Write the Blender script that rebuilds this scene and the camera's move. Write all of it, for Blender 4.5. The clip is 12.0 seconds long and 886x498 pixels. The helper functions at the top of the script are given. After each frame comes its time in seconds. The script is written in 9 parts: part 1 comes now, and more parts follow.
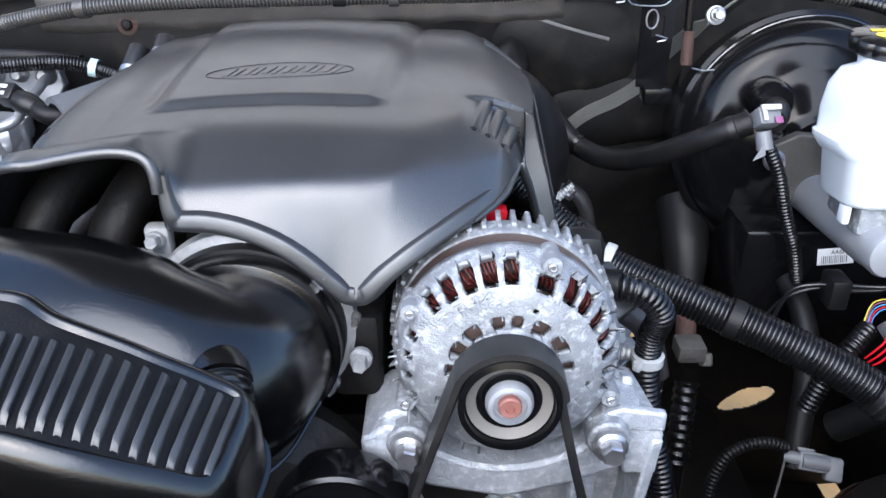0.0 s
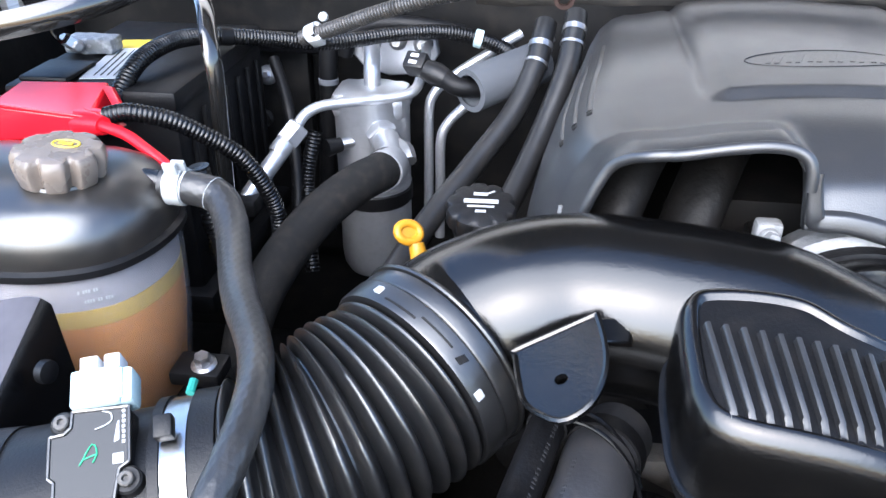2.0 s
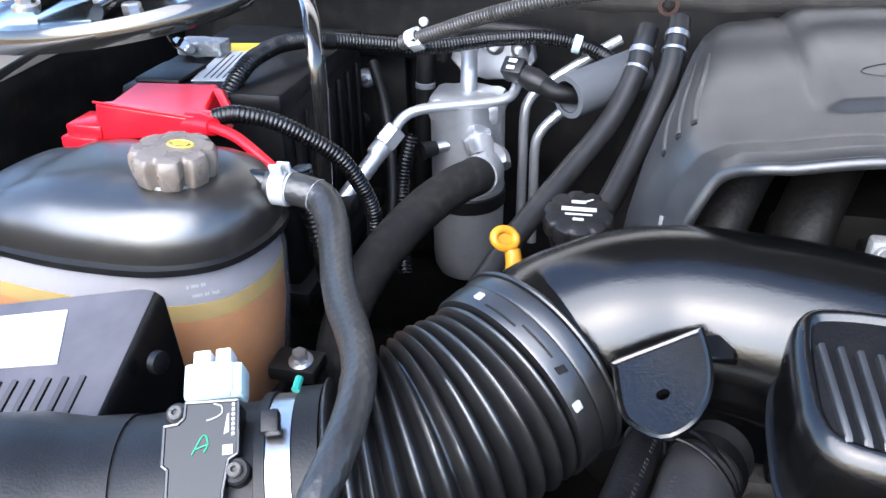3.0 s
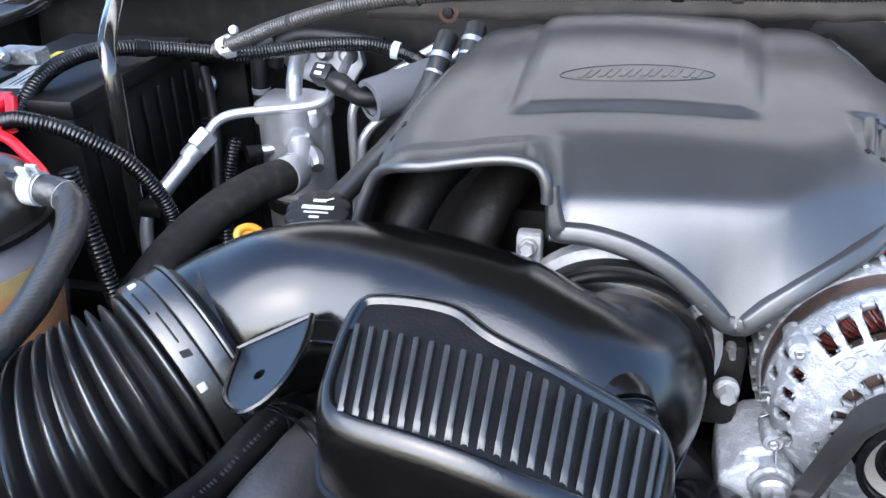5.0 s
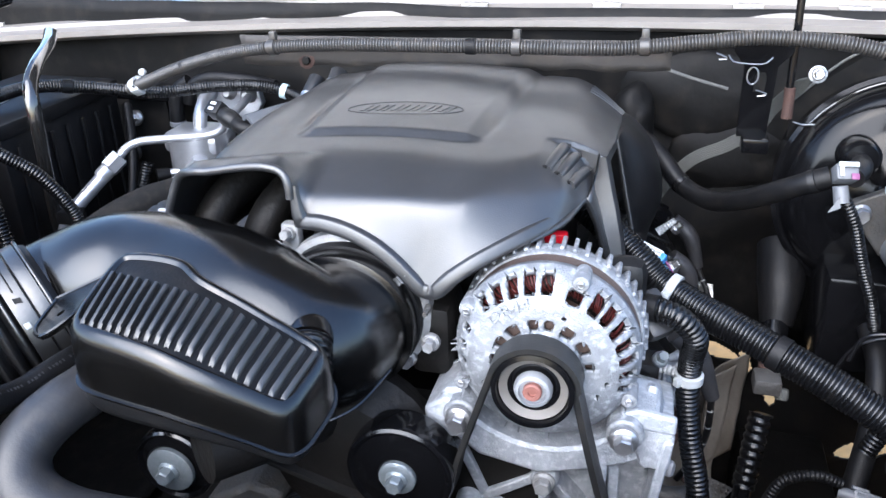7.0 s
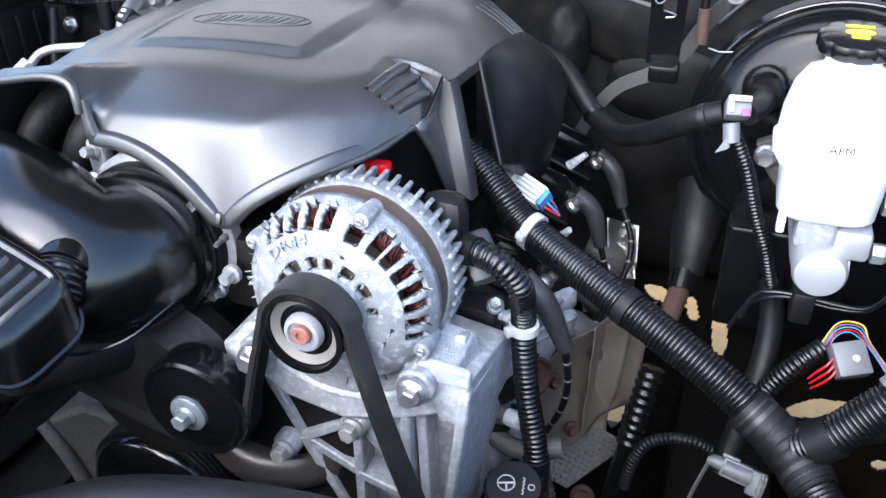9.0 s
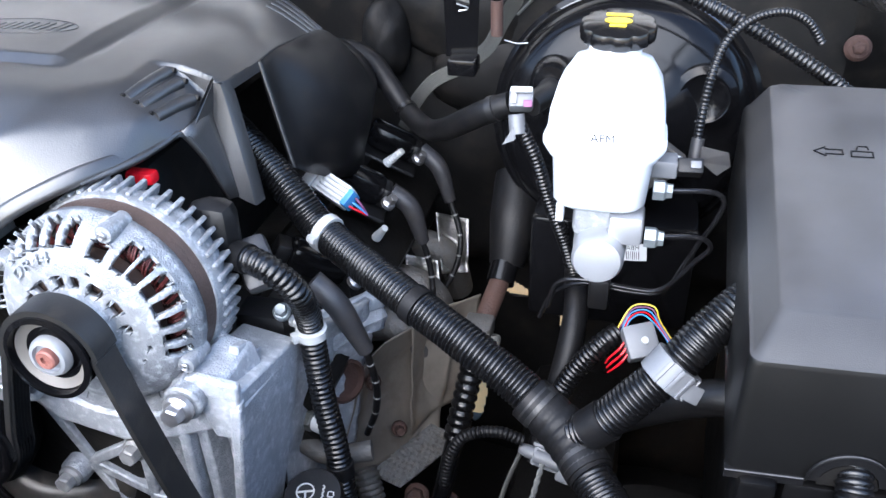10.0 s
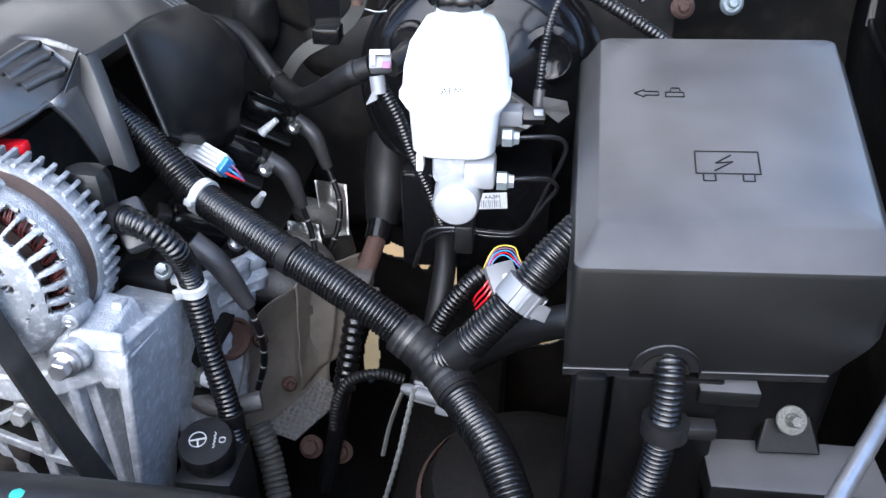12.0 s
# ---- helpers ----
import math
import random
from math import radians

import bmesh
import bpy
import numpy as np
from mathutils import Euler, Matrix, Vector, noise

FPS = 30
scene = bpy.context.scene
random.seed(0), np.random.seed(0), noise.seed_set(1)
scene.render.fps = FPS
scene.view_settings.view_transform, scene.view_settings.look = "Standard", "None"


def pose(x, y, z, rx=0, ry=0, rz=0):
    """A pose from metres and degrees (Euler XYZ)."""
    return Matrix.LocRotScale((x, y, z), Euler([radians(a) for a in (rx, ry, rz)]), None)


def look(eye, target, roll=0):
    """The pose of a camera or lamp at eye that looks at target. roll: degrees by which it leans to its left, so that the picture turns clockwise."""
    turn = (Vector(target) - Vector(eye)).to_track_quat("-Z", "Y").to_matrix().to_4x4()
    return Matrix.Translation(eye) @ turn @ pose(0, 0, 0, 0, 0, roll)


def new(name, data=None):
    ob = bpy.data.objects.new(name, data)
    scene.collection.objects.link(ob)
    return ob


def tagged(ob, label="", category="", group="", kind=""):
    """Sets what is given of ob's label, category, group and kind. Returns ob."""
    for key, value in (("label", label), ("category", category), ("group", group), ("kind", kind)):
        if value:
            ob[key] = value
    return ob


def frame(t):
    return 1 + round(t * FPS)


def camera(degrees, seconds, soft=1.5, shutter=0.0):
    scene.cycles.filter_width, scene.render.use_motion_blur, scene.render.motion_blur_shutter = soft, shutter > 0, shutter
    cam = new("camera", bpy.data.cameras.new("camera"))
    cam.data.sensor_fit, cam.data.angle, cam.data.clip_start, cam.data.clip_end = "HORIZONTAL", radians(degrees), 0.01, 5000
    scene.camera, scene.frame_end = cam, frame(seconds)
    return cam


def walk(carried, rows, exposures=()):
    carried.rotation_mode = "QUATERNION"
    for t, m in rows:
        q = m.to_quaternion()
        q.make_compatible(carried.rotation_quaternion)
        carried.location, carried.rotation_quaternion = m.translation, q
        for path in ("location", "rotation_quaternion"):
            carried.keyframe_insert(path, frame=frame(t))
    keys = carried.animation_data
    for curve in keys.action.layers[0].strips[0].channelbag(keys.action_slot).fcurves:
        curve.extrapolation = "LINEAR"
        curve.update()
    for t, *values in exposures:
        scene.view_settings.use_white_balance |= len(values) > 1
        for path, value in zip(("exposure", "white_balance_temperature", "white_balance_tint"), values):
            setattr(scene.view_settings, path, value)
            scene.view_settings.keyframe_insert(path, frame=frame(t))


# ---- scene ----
cam = camera(56.7, 12.0)
METRES, EYE, TILT, LEAN, TURN = 1.25, 1.35, -27.0, 0.0, 0.0
ROWS = [
    (0.0, 0.0, 0.0, 0.0, -0.0, 0.0, -0.0),
    (0.5, -0.0901, 0.006, 0.0018, -0.41, -2.23, -0.31),
    (1.0, -0.1541, 0.0038, 0.0011, 0.09, -2.67, -0.86),
    (1.5, -0.2067, 0.0025, 0.0068, 2.59, -2.45, -1.88),
    (2.0, -0.2495, -0.0007, 0.0066, 6.67, -2.59, -3.6),
    (2.5, -0.2632, -0.0033, 0.0068, 10.56, -2.93, -4.86),
    (2.7, -0.2630, -0.0045, 0.0076, 11.75, -2.95, -5.15),
    (4.5, -0.1464, 0.0045, 0.0144, 13.47, -2.9, -5.14),
    (5.0, -0.0986, 0.0036, 0.0177, 12.15, -2.54, -4.74),
    (5.5, -0.0496, -0.0146, 0.0178, 12.33, -1.6, -5.8),
    (6.0, -0.0129, -0.0292, 0.0153, 13.19, -0.72, -6.33),
    (6.5, 0.0274, -0.0609, 0.0043, 13.73, -0.16, -6.06),
    (7.0, 0.0822, -0.0936, 0.0001, 13.45, 0.48, -5.74),
    (7.2, 0.0990, -0.0989, -0.0035, 13.5, 0.45, -5.7),
    (8.8, 0.2081, -0.0144, 0.0203, 18.8, -4.9, -8.2),
    (9.0, 0.2225, -0.0073, 0.0239, 18.66, -5.52, -8.29),
    (9.5, 0.2633, 0.0093, 0.0281, 16.82, -5.76, -7.41),
    (10.0, 0.2996, 0.0245, 0.0365, 12.77, -5.08, -5.47),
    (10.5, 0.3267, 0.0264, 0.0429, 7.96, -4.2, -3.6),
    (11.0, 0.3427, 0.0178, 0.0395, 4.87, -3.93, -2.43),
    (11.5, 0.351, 0.0057, 0.0244, 3.26, -4.53, -1.56),
    (12.0, 0.3288, -0.0151, 0.0178, 5.58, -5.55, -2.53),
]
walk(cam, [(t, pose(0, 0, EYE, TILT, LEAN, TURN) @ pose(METRES * x, METRES * y, METRES * z, 90 + pitch, roll, yaw)) for t, x, y, z, yaw, pitch, roll in ROWS],
     exposures=[(0.0, 1.96, 5750, 10), (1.5, 2.50, 5750, 10), (2.5, 2.40, 5750, 10), (6.0, 2.28, 5750, 10), (9.0, 2.45, 5750, 10), (12.0, 2.55, 5750, 10)])

# ---- light: open sky in front of the vehicle, with a thinly veiled high sun ----
SUN_ELEVATION, SUN_AZIMUTH = radians(42), radians(194)   # azimuth from +y towards +x
world = bpy.data.worlds.new("sky")
scene.world = world
world.use_nodes = True
wt = world.node_tree
sky = wt.nodes.new("ShaderNodeTexSky")
sky.sky_type = "NISHITA"
sky.sun_disc = False
sky.sun_elevation, sky.sun_rotation = SUN_ELEVATION, SUN_AZIMUTH
sky.air_density, sky.dust_density = 1.0, 2.0
wt.links.new(sky.outputs["Color"], wt.nodes["Background"].inputs["Color"])
wt.nodes["Background"].inputs["Strength"].default_value = 0.13
sun = new("sun", bpy.data.lights.new("sun", "SUN"))
sun.data.energy, sun.data.angle, sun.data.color = 1.45, radians(76), (1.0, 0.97, 0.93)
sun_way = Vector((math.sin(SUN_AZIMUTH) * math.cos(SUN_ELEVATION), math.cos(SUN_AZIMUTH) * math.cos(SUN_ELEVATION), math.sin(SUN_ELEVATION)))
sun.matrix_world = look(sun_way * 10, (0, 0, 0))

# ---- materials ----
def material(name, colour, rough=0.5, metal=0.0, vary=0.15, scale=30.0, bump=0.05, fine=350.0, coat=0.0, coat_rough=0.03, dirt=0.0, dirt_colour=(0.16, 0.13, 0.10), spec=0.5, ior=1.5, dust_light=None):
    """A surface with broad tone changes, fine grain relief and, where asked, dirt in patches and upward faces paled for
    dust and sky light.
    """
    m = bpy.data.materials.new(name)
    m.use_nodes = True
    t = m.node_tree
    n, link = t.nodes, t.links.new
    b = n["Principled BSDF"]
    co = n.new("ShaderNodeTexCoord")
    broad = n.new("ShaderNodeTexNoise")
    broad.inputs["Scale"].default_value, broad.inputs["Detail"].default_value = scale, 5
    link(co.outputs["Object"], broad.inputs["Vector"])
    mix = n.new("ShaderNodeMix")
    mix.data_type = "RGBA"
    mix.inputs["A"].default_value = (*[c * (1 - vary) for c in colour], 1)
    mix.inputs["B"].default_value = (*[min(1, c * (1 + vary)) for c in colour], 1)
    link(broad.outputs["Fac"], mix.inputs["Factor"])
    out = mix.outputs["Result"]
    grain = n.new("ShaderNodeTexNoise")
    grain.inputs["Scale"].default_value, grain.inputs["Detail"].default_value = fine, 3
    link(co.outputs["Object"], grain.inputs["Vector"])
    if dirt:
        ramp = n.new("ShaderNodeMapRange")
        ramp.inputs["From Min"].default_value, ramp.inputs["From Max"].default_value = 0.5, 0.75
        ramp.inputs["To Max"].default_value = dirt
        spots = n.new("ShaderNodeTexNoise")
        spots.inputs["Scale"].default_value, spots.inputs["Detail"].default_value = scale * 2.7, 8
        link(co.outputs["Object"], spots.inputs["Vector"])
        link(spots.outputs["Fac"], ramp.inputs["Value"])
        d = n.new("ShaderNodeMix")
        d.data_type = "RGBA"
        d.inputs["B"].default_value = (*dirt_colour, 1)
        link(out, d.inputs["A"])
        link(ramp.outputs["Result"], d.inputs["Factor"])
        out = d.outputs["Result"]
    # Upward faces paled: settled dust, with sky light put into the colour.
    if dust_light:
        face, up, facing_up = n.new("ShaderNodeNewGeometry"), n.new("ShaderNodeSeparateXYZ"), n.new("ShaderNodeMapRange")
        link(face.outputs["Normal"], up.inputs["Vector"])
        link(up.outputs["Z"], facing_up.inputs["Value"])
        facing_up.inputs["From Min"].default_value, facing_up.inputs["From Max"].default_value = 0.50, 0.96
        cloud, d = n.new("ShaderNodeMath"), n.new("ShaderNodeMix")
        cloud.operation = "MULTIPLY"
        link(facing_up.outputs["Result"], cloud.inputs[0])
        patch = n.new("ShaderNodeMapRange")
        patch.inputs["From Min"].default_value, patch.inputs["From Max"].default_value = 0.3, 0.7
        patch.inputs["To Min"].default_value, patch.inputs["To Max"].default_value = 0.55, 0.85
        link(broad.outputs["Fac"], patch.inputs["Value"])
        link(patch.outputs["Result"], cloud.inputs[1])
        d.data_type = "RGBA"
        d.inputs["B"].default_value = (*dust_light, 1)
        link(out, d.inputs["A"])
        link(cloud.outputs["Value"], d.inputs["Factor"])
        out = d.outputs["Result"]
    link(out, b.inputs["Base Color"])
    rr = n.new("ShaderNodeMapRange")
    rr.inputs["To Min"].default_value, rr.inputs["To Max"].default_value = max(0.03, rough * 0.8), min(1, rough * 1.2)
    link(broad.outputs["Fac"], rr.inputs["Value"])
    link(rr.outputs["Result"], b.inputs["Roughness"])
    b.inputs["Metallic"].default_value = metal
    b.inputs["Coat Weight"].default_value = coat
    b.inputs["Coat Roughness"].default_value = coat_rough
    b.inputs["Specular IOR Level"].default_value = spec
    b.inputs["IOR"].default_value = ior
    if bump:
        bp = n.new("ShaderNodeBump")
        bp.inputs["Strength"].default_value, bp.inputs["Distance"].default_value = bump, 0.002
        link(grain.outputs["Fac"], bp.inputs["Height"])
        link(bp.outputs["Normal"], b.inputs["Normal"])
    return m


COVER = material("cover_plastic", (0.0125, 0.0128, 0.0140), 0.44, bump=0.11, fine=900, vary=0.14, dirt=0.03, spec=0.9, coat=0.42, coat_rough=0.25)
GLOSS = material("blow_moulded_plastic", (0.0022, 0.0021, 0.0021), 0.20, bump=0.06, fine=650, vary=0.3, dirt=0.01, spec=0.64, ior=1.5)
MATTE = material("matte_black_plastic", (0.0055, 0.0055, 0.006), 0.42, bump=0.12, fine=700, dirt=0.03, spec=0.33)
TANKTOP = material("satin_tank_plastic", (0.014, 0.0125, 0.0112), 0.30, vary=0.3, scale=16, bump=0.05, fine=900, dirt=0.14, spec=1.0, ior=1.6)
# Both lid plastics have tops painted paler for dust and reflected sky.
BOXLID = material("grained_lid_plastic", (0.0026, 0.0026, 0.0029), 0.24, bump=0.06, fine=1500, vary=0.4, scale=22, spec=0.4, dust_light=(0.115, 0.107, 0.115))
LID = material("dusty_top_lit_plastic", (0.0032, 0.0032, 0.0033), 0.38, bump=0.10, fine=1500, vary=0.3, scale=22, spec=0.32, dust_light=(0.072, 0.071, 0.073))
# Black deepened to put shade into the fuse box's lower front.
SHADED = material("shaded_black_plastic", (0.0020, 0.0020, 0.0022), 0.42, bump=0.12, fine=700, dirt=0.02, spec=0.12)
RIBS = material("dusty_rib_plastic", (0.017, 0.017, 0.0175), 0.40, bump=0.10, fine=900, dirt=0.15, dirt_colour=(0.06, 0.058, 0.055), spec=0.8)
RUBBER = material("black_rubber", (0.0045, 0.0045, 0.005), 0.46, bump=0.15, fine=500, dirt=0.03, spec=0.2)
BOOT = material("boot_rubber", (0.024, 0.024, 0.026), 0.42, bump=0.1, fine=400, dirt=0.1)
BELT = material("belt_rubber", (0.012, 0.012, 0.012), 0.42, bump=0.08, fine=700, dirt=0.08, spec=0.45)
CLOTH = material("cloth_covered_hose", (0.0085, 0.0083, 0.0082), 0.8, vary=0.2, bump=0.5, fine=900, dirt=0.1, spec=0.2)
WOVEN = material("woven_hose_rubber", (0.013, 0.013, 0.0135), 0.36, bump=0.10, fine=600, dirt=0.06, spec=0.45)
TANKHOSE = material("worn_hose_rubber", (0.019, 0.019, 0.0195), 0.34, bump=0.10, fine=600, dirt=0.08, spec=0.6)
LOOM = material("loom_plastic", (0.0034, 0.0034, 0.0038), 0.27, bump=0.10, fine=300, dirt=0.02, spec=0.45)
GREYLOOM = material("dusty_loom_plastic", (0.032, 0.030, 0.028), 0.32, bump=0.08, fine=400, dirt=0.2)
PAINT = material("black_gloss_paint", (0.0035, 0.0035, 0.004), 0.15, bump=0.02, fine=150, spec=0.20)
PULLEY = material("black_enamelled_steel", (0.0035, 0.0035, 0.004), 0.14, bump=0.02, fine=150, spec=0.45)
SHINE = material("dark_painted_metal", (0.065, 0.062, 0.058), 0.14, 0.85, bump=0.03, fine=60, coat=1.0)
LINE = material("coated_steel_line", (0.008, 0.008, 0.009), 0.22, 0.0, bump=0.02)
WORNCAP = material("worn_cap_plastic", (0.14, 0.115, 0.095), 0.28, vary=0.5, scale=60, bump=0.08)
BELLOWS = material("bellows_rubber", (0.009, 0.009, 0.0094), 0.31, bump=0.06, fine=300, dirt=0.04, spec=0.95)
CASTFINE = material("fine_cast_aluminium", (0.36, 0.37, 0.39), 0.42, 0.6, vary=0.12, scale=40, bump=0.12, fine=500)
CAST = material("cast_aluminium", (0.23, 0.24, 0.255), 0.5, 0.45, vary=0.6, scale=60, bump=0.5, fine=650, dirt=0.8, dirt_colour=(0.56, 0.575, 0.595))
CASTPALE = material("pale_cast_aluminium", (0.35, 0.37, 0.395), 0.5, 0.35, vary=0.5, scale=60, bump=0.6, fine=600, dirt=0.75, dirt_colour=(0.62, 0.635, 0.66))
STRIPE = material("grey_lead_print", (0.16, 0.16, 0.16), 0.5, bump=0.0)
CASTMID = material("grimy_cast_aluminium", (0.27, 0.27, 0.27), 0.55, 0.3, vary=0.4, scale=40, bump=0.5, fine=300, dirt=0.4, dirt_colour=(0.06, 0.05, 0.045))
CASTDARK = material("dull_cast_aluminium", (0.085, 0.081, 0.076), 0.6, 0.35, vary=0.4, scale=40, bump=0.5, fine=300, dirt=0.6, dirt_colour=(0.10, 0.08, 0.06))
ALU = material("drawn_aluminium", (0.46, 0.47, 0.49), 0.33, 0.75, vary=0.12, scale=60, bump=0.06, fine=500, dirt=0.12)
STEEL = material("zinc_steel", (0.42, 0.42, 0.43), 0.34, 0.9, vary=0.2, scale=120, bump=0.1, dirt=0.15)
BRIGHT = material("stainless_band", (0.6, 0.6, 0.6), 0.25, 1.0, vary=0.06, bump=0.03)
RUST = material("rusty_steel", (0.045, 0.022, 0.016), 0.8, 0.1, vary=0.4, scale=80, bump=0.5)
HEAT = material("heat_stained_steel", (0.21, 0.185, 0.155), 0.42, 0.5, vary=0.45, scale=18, bump=0.25, fine=160, dirt=0.45, dirt_colour=(0.10, 0.065, 0.042))
FOIL = material("heat_sleeve_foil", (0.4, 0.39, 0.37), 0.35, 1.0, vary=0.3, scale=300, bump=0.6, fine=500)
COPPER = material("varnished_copper", (0.085, 0.016, 0.014), 0.35, 0.3, vary=0.4, scale=400, bump=0.3, fine=900)
ZINC = material("blue_zinc_steel", (0.20, 0.225, 0.24), 0.42, 0.5, vary=0.3, scale=120, bump=0.15, dirt=0.3, dirt_colour=(0.33, 0.35, 0.36))
SENSORBLK = material("smooth_black_plastic", (0.0045, 0.0045, 0.005), 0.22, bump=0.02, fine=600, spec=0.5)
UPPERWALL = material("misted_tank_wall", (0.33, 0.315, 0.33), 0.5, vary=0.1, scale=20, bump=0.02)
TANRING = material("worn_beige_ring", (0.13, 0.118, 0.105), 0.6, 0.2, vary=0.2, scale=60)
SHAFTRED = material("oxide_red_steel", (0.22, 0.09, 0.07), 0.6, 0.2, vary=0.3, scale=150)
STATOR = material("stator_laminations", (0.085, 0.058, 0.048), 0.5, 0.4, vary=0.3, scale=90, bump=0.3)
WHITE = material("reservoir_plastic", (0.62, 0.65, 0.68), 0.35, vary=0.03, bump=0.02)
NYLON = material("white_nylon", (0.34, 0.35, 0.35), 0.4, vary=0.06, bump=0.03)
GREYPL = material("grey_plastic", (0.115, 0.12, 0.13), 0.45, vary=0.1)
FOAM = material("grey_foam", (0.07, 0.075, 0.084), 0.9, vary=0.15, scale=200, bump=0.5, fine=900)
RED = material("red_plastic", (0.56, 0.009, 0.018), 0.22, vary=0.08, bump=0.03, spec=0.35)
YELLOW = material("yellow_plastic", (0.45, 0.21, 0.01), 0.35, vary=0.06)
LABELY = material("yellow_label", (0.65, 0.48, 0.025), 0.4, vary=0.03)
PAPER = material("white_label", (0.6, 0.6, 0.6), 0.5, vary=0.03, bump=0.02)
INK = material("grey_ink", (0.012, 0.012, 0.013), 0.6, vary=0.05, bump=0.0)
PRINT = material("pale_print", (0.38, 0.39, 0.39), 0.5, vary=0.2, bump=0.0)
GREEN = material("green_marker", (0.03, 0.35, 0.16), 0.5, vary=0.2, bump=0.0)
TEAL = material("teal_marker", (0.02, 0.20, 0.16), 0.5, vary=0.1, bump=0.0)
BLUE = material("blue_wire", (0.05, 0.22, 0.5), 0.4, vary=0.1)
PINK = material("pink_print", (0.16, 0.045, 0.12), 0.5, vary=0.1)
PALEBLUE = material("pale_blue_plastic", (0.42, 0.54, 0.55), 0.4, vary=0.08)
STRAP = material("braided_strap", (0.075, 0.075, 0.068), 0.7, vary=0.3, scale=400, bump=0.6, fine=900)
INSUL = material("firewall_insulation", (0.0052, 0.0050, 0.0049), 0.60, vary=0.6, scale=14, bump=0.5, fine=60, dirt=0.06, spec=0.16)
FLAP = material("weathered_flap", (0.045, 0.041, 0.038), 0.65, vary=0.4, scale=18, bump=0.3, fine=200, dirt=0.25, spec=0.3)
BODY = material("champagne_body_paint", (0.32, 0.30, 0.275), 0.25, 0.2, vary=0.05, scale=5, bump=0.02, coat=0.8)
SEAL = material("cowl_plastic", (0.19, 0.172, 0.152), 0.45, vary=0.12, scale=30)
GREASE = material("oily_black_metal", (0.006, 0.0055, 0.005), 0.55, 0.0, vary=0.5, scale=25, bump=0.5, fine=120, spec=0.2, dirt=0.10, dirt_colour=(0.03, 0.022, 0.016))
GROUND = material("sandy_gravel", (0.46, 0.25, 0.08), 0.9, vary=0.35, scale=9, bump=0.9, fine=60, dirt=0.3)
# Far paler than the body paint, so the engine cover reflects a bright hood.
HOODPAINT = material("whitened_hood_paint", (0.84, 0.83, 0.81), 0.35, 0.0, vary=0.05, scale=5, bump=0.02)
HOODPAD = material("hood_liner", (0.007, 0.007, 0.007), 0.95, vary=0.3, scale=12, bump=0.3, fine=100)


def clear_mix(name, colour, opacity, rough=0.3):
    """Cloudy moulded plastic that lets some light and colour through."""
    m = bpy.data.materials.new(name)
    m.use_nodes = True
    t = m.node_tree
    n, link = t.nodes, t.links.new
    b = n["Principled BSDF"]
    b.inputs["Base Color"].default_value = (*colour, 1)
    b.inputs["Roughness"].default_value = rough
    clear, mix = n.new("ShaderNodeBsdfTransparent"), n.new("ShaderNodeMixShader")
    cloud = n.new("ShaderNodeTexNoise")
    cloud.inputs["Scale"].default_value = 25
    rr = n.new("ShaderNodeMapRange")
    rr.inputs["To Min"].default_value, rr.inputs["To Max"].default_value = opacity - 0.06, opacity + 0.06
    link(cloud.outputs["Fac"], rr.inputs["Value"])
    link(rr.outputs["Result"], mix.inputs["Fac"])
    link(clear.outputs[0], mix.inputs[1])
    link(b.outputs[0], mix.inputs[2])
    link(mix.outputs[0], n["Material Output"].inputs["Surface"])
    return m


CLOUDY = clear_mix("cloudy_tank_plastic", (0.50, 0.50, 0.54), 0.11)
YELLOWFLUID = material("yellow_coolant_edge", (0.50, 0.33, 0.02), 0.35, vary=0.12, scale=12, bump=0.0)
COOLANT = material("orange_coolant", (0.62, 0.23, 0.004), 0.35, vary=0.12, scale=12, bump=0.0)


# ---- mesh helpers ----
def thing(name, at, label, category, group="", kind=""):
    e = new(name)
    e.empty_display_size = 0.02
    e.location = at
    return tagged(e, label, category, group, kind)


def part(name, bm, mat, parent=None, label="", smooth=40, thick=0.0, bevel=0.0):
    """One mesh object, modelled in world metres, under a thing or under a part."""
    bmesh.ops.recalc_face_normals(bm, faces=bm.faces) if not thick else None
    me = bpy.data.meshes.new(name)
    bm.to_mesh(me)
    bm.free()
    me.materials.append(mat)
    if smooth:
        me.shade_smooth()
        me.set_sharp_from_angle(angle=radians(smooth))
    ob = new(name, me)
    if parent is not None:
        top = parent
        ob.parent = parent
        shift = Vector((0, 0, 0))
        if parent.data is None:
            shift = Vector(parent.location)
        ob.matrix_parent_inverse = Matrix.Translation(-shift)
    if thick:
        s = ob.modifiers.new("thickness", "SOLIDIFY")
        s.thickness, s.offset = thick, -1
    if bevel:
        v = ob.modifiers.new("edges", "BEVEL")
        v.width, v.segments, v.limit_method, v.angle_limit = bevel, 2, "ANGLE", radians(35)
    return tagged(ob, label) if label else ob


def setting(name, bm, mat, label, category, smooth=0, thick=0.0, bevel=0.0):
    return tagged(part(name, bm, mat, None, "", smooth, thick, bevel), label, category, "", "structure")


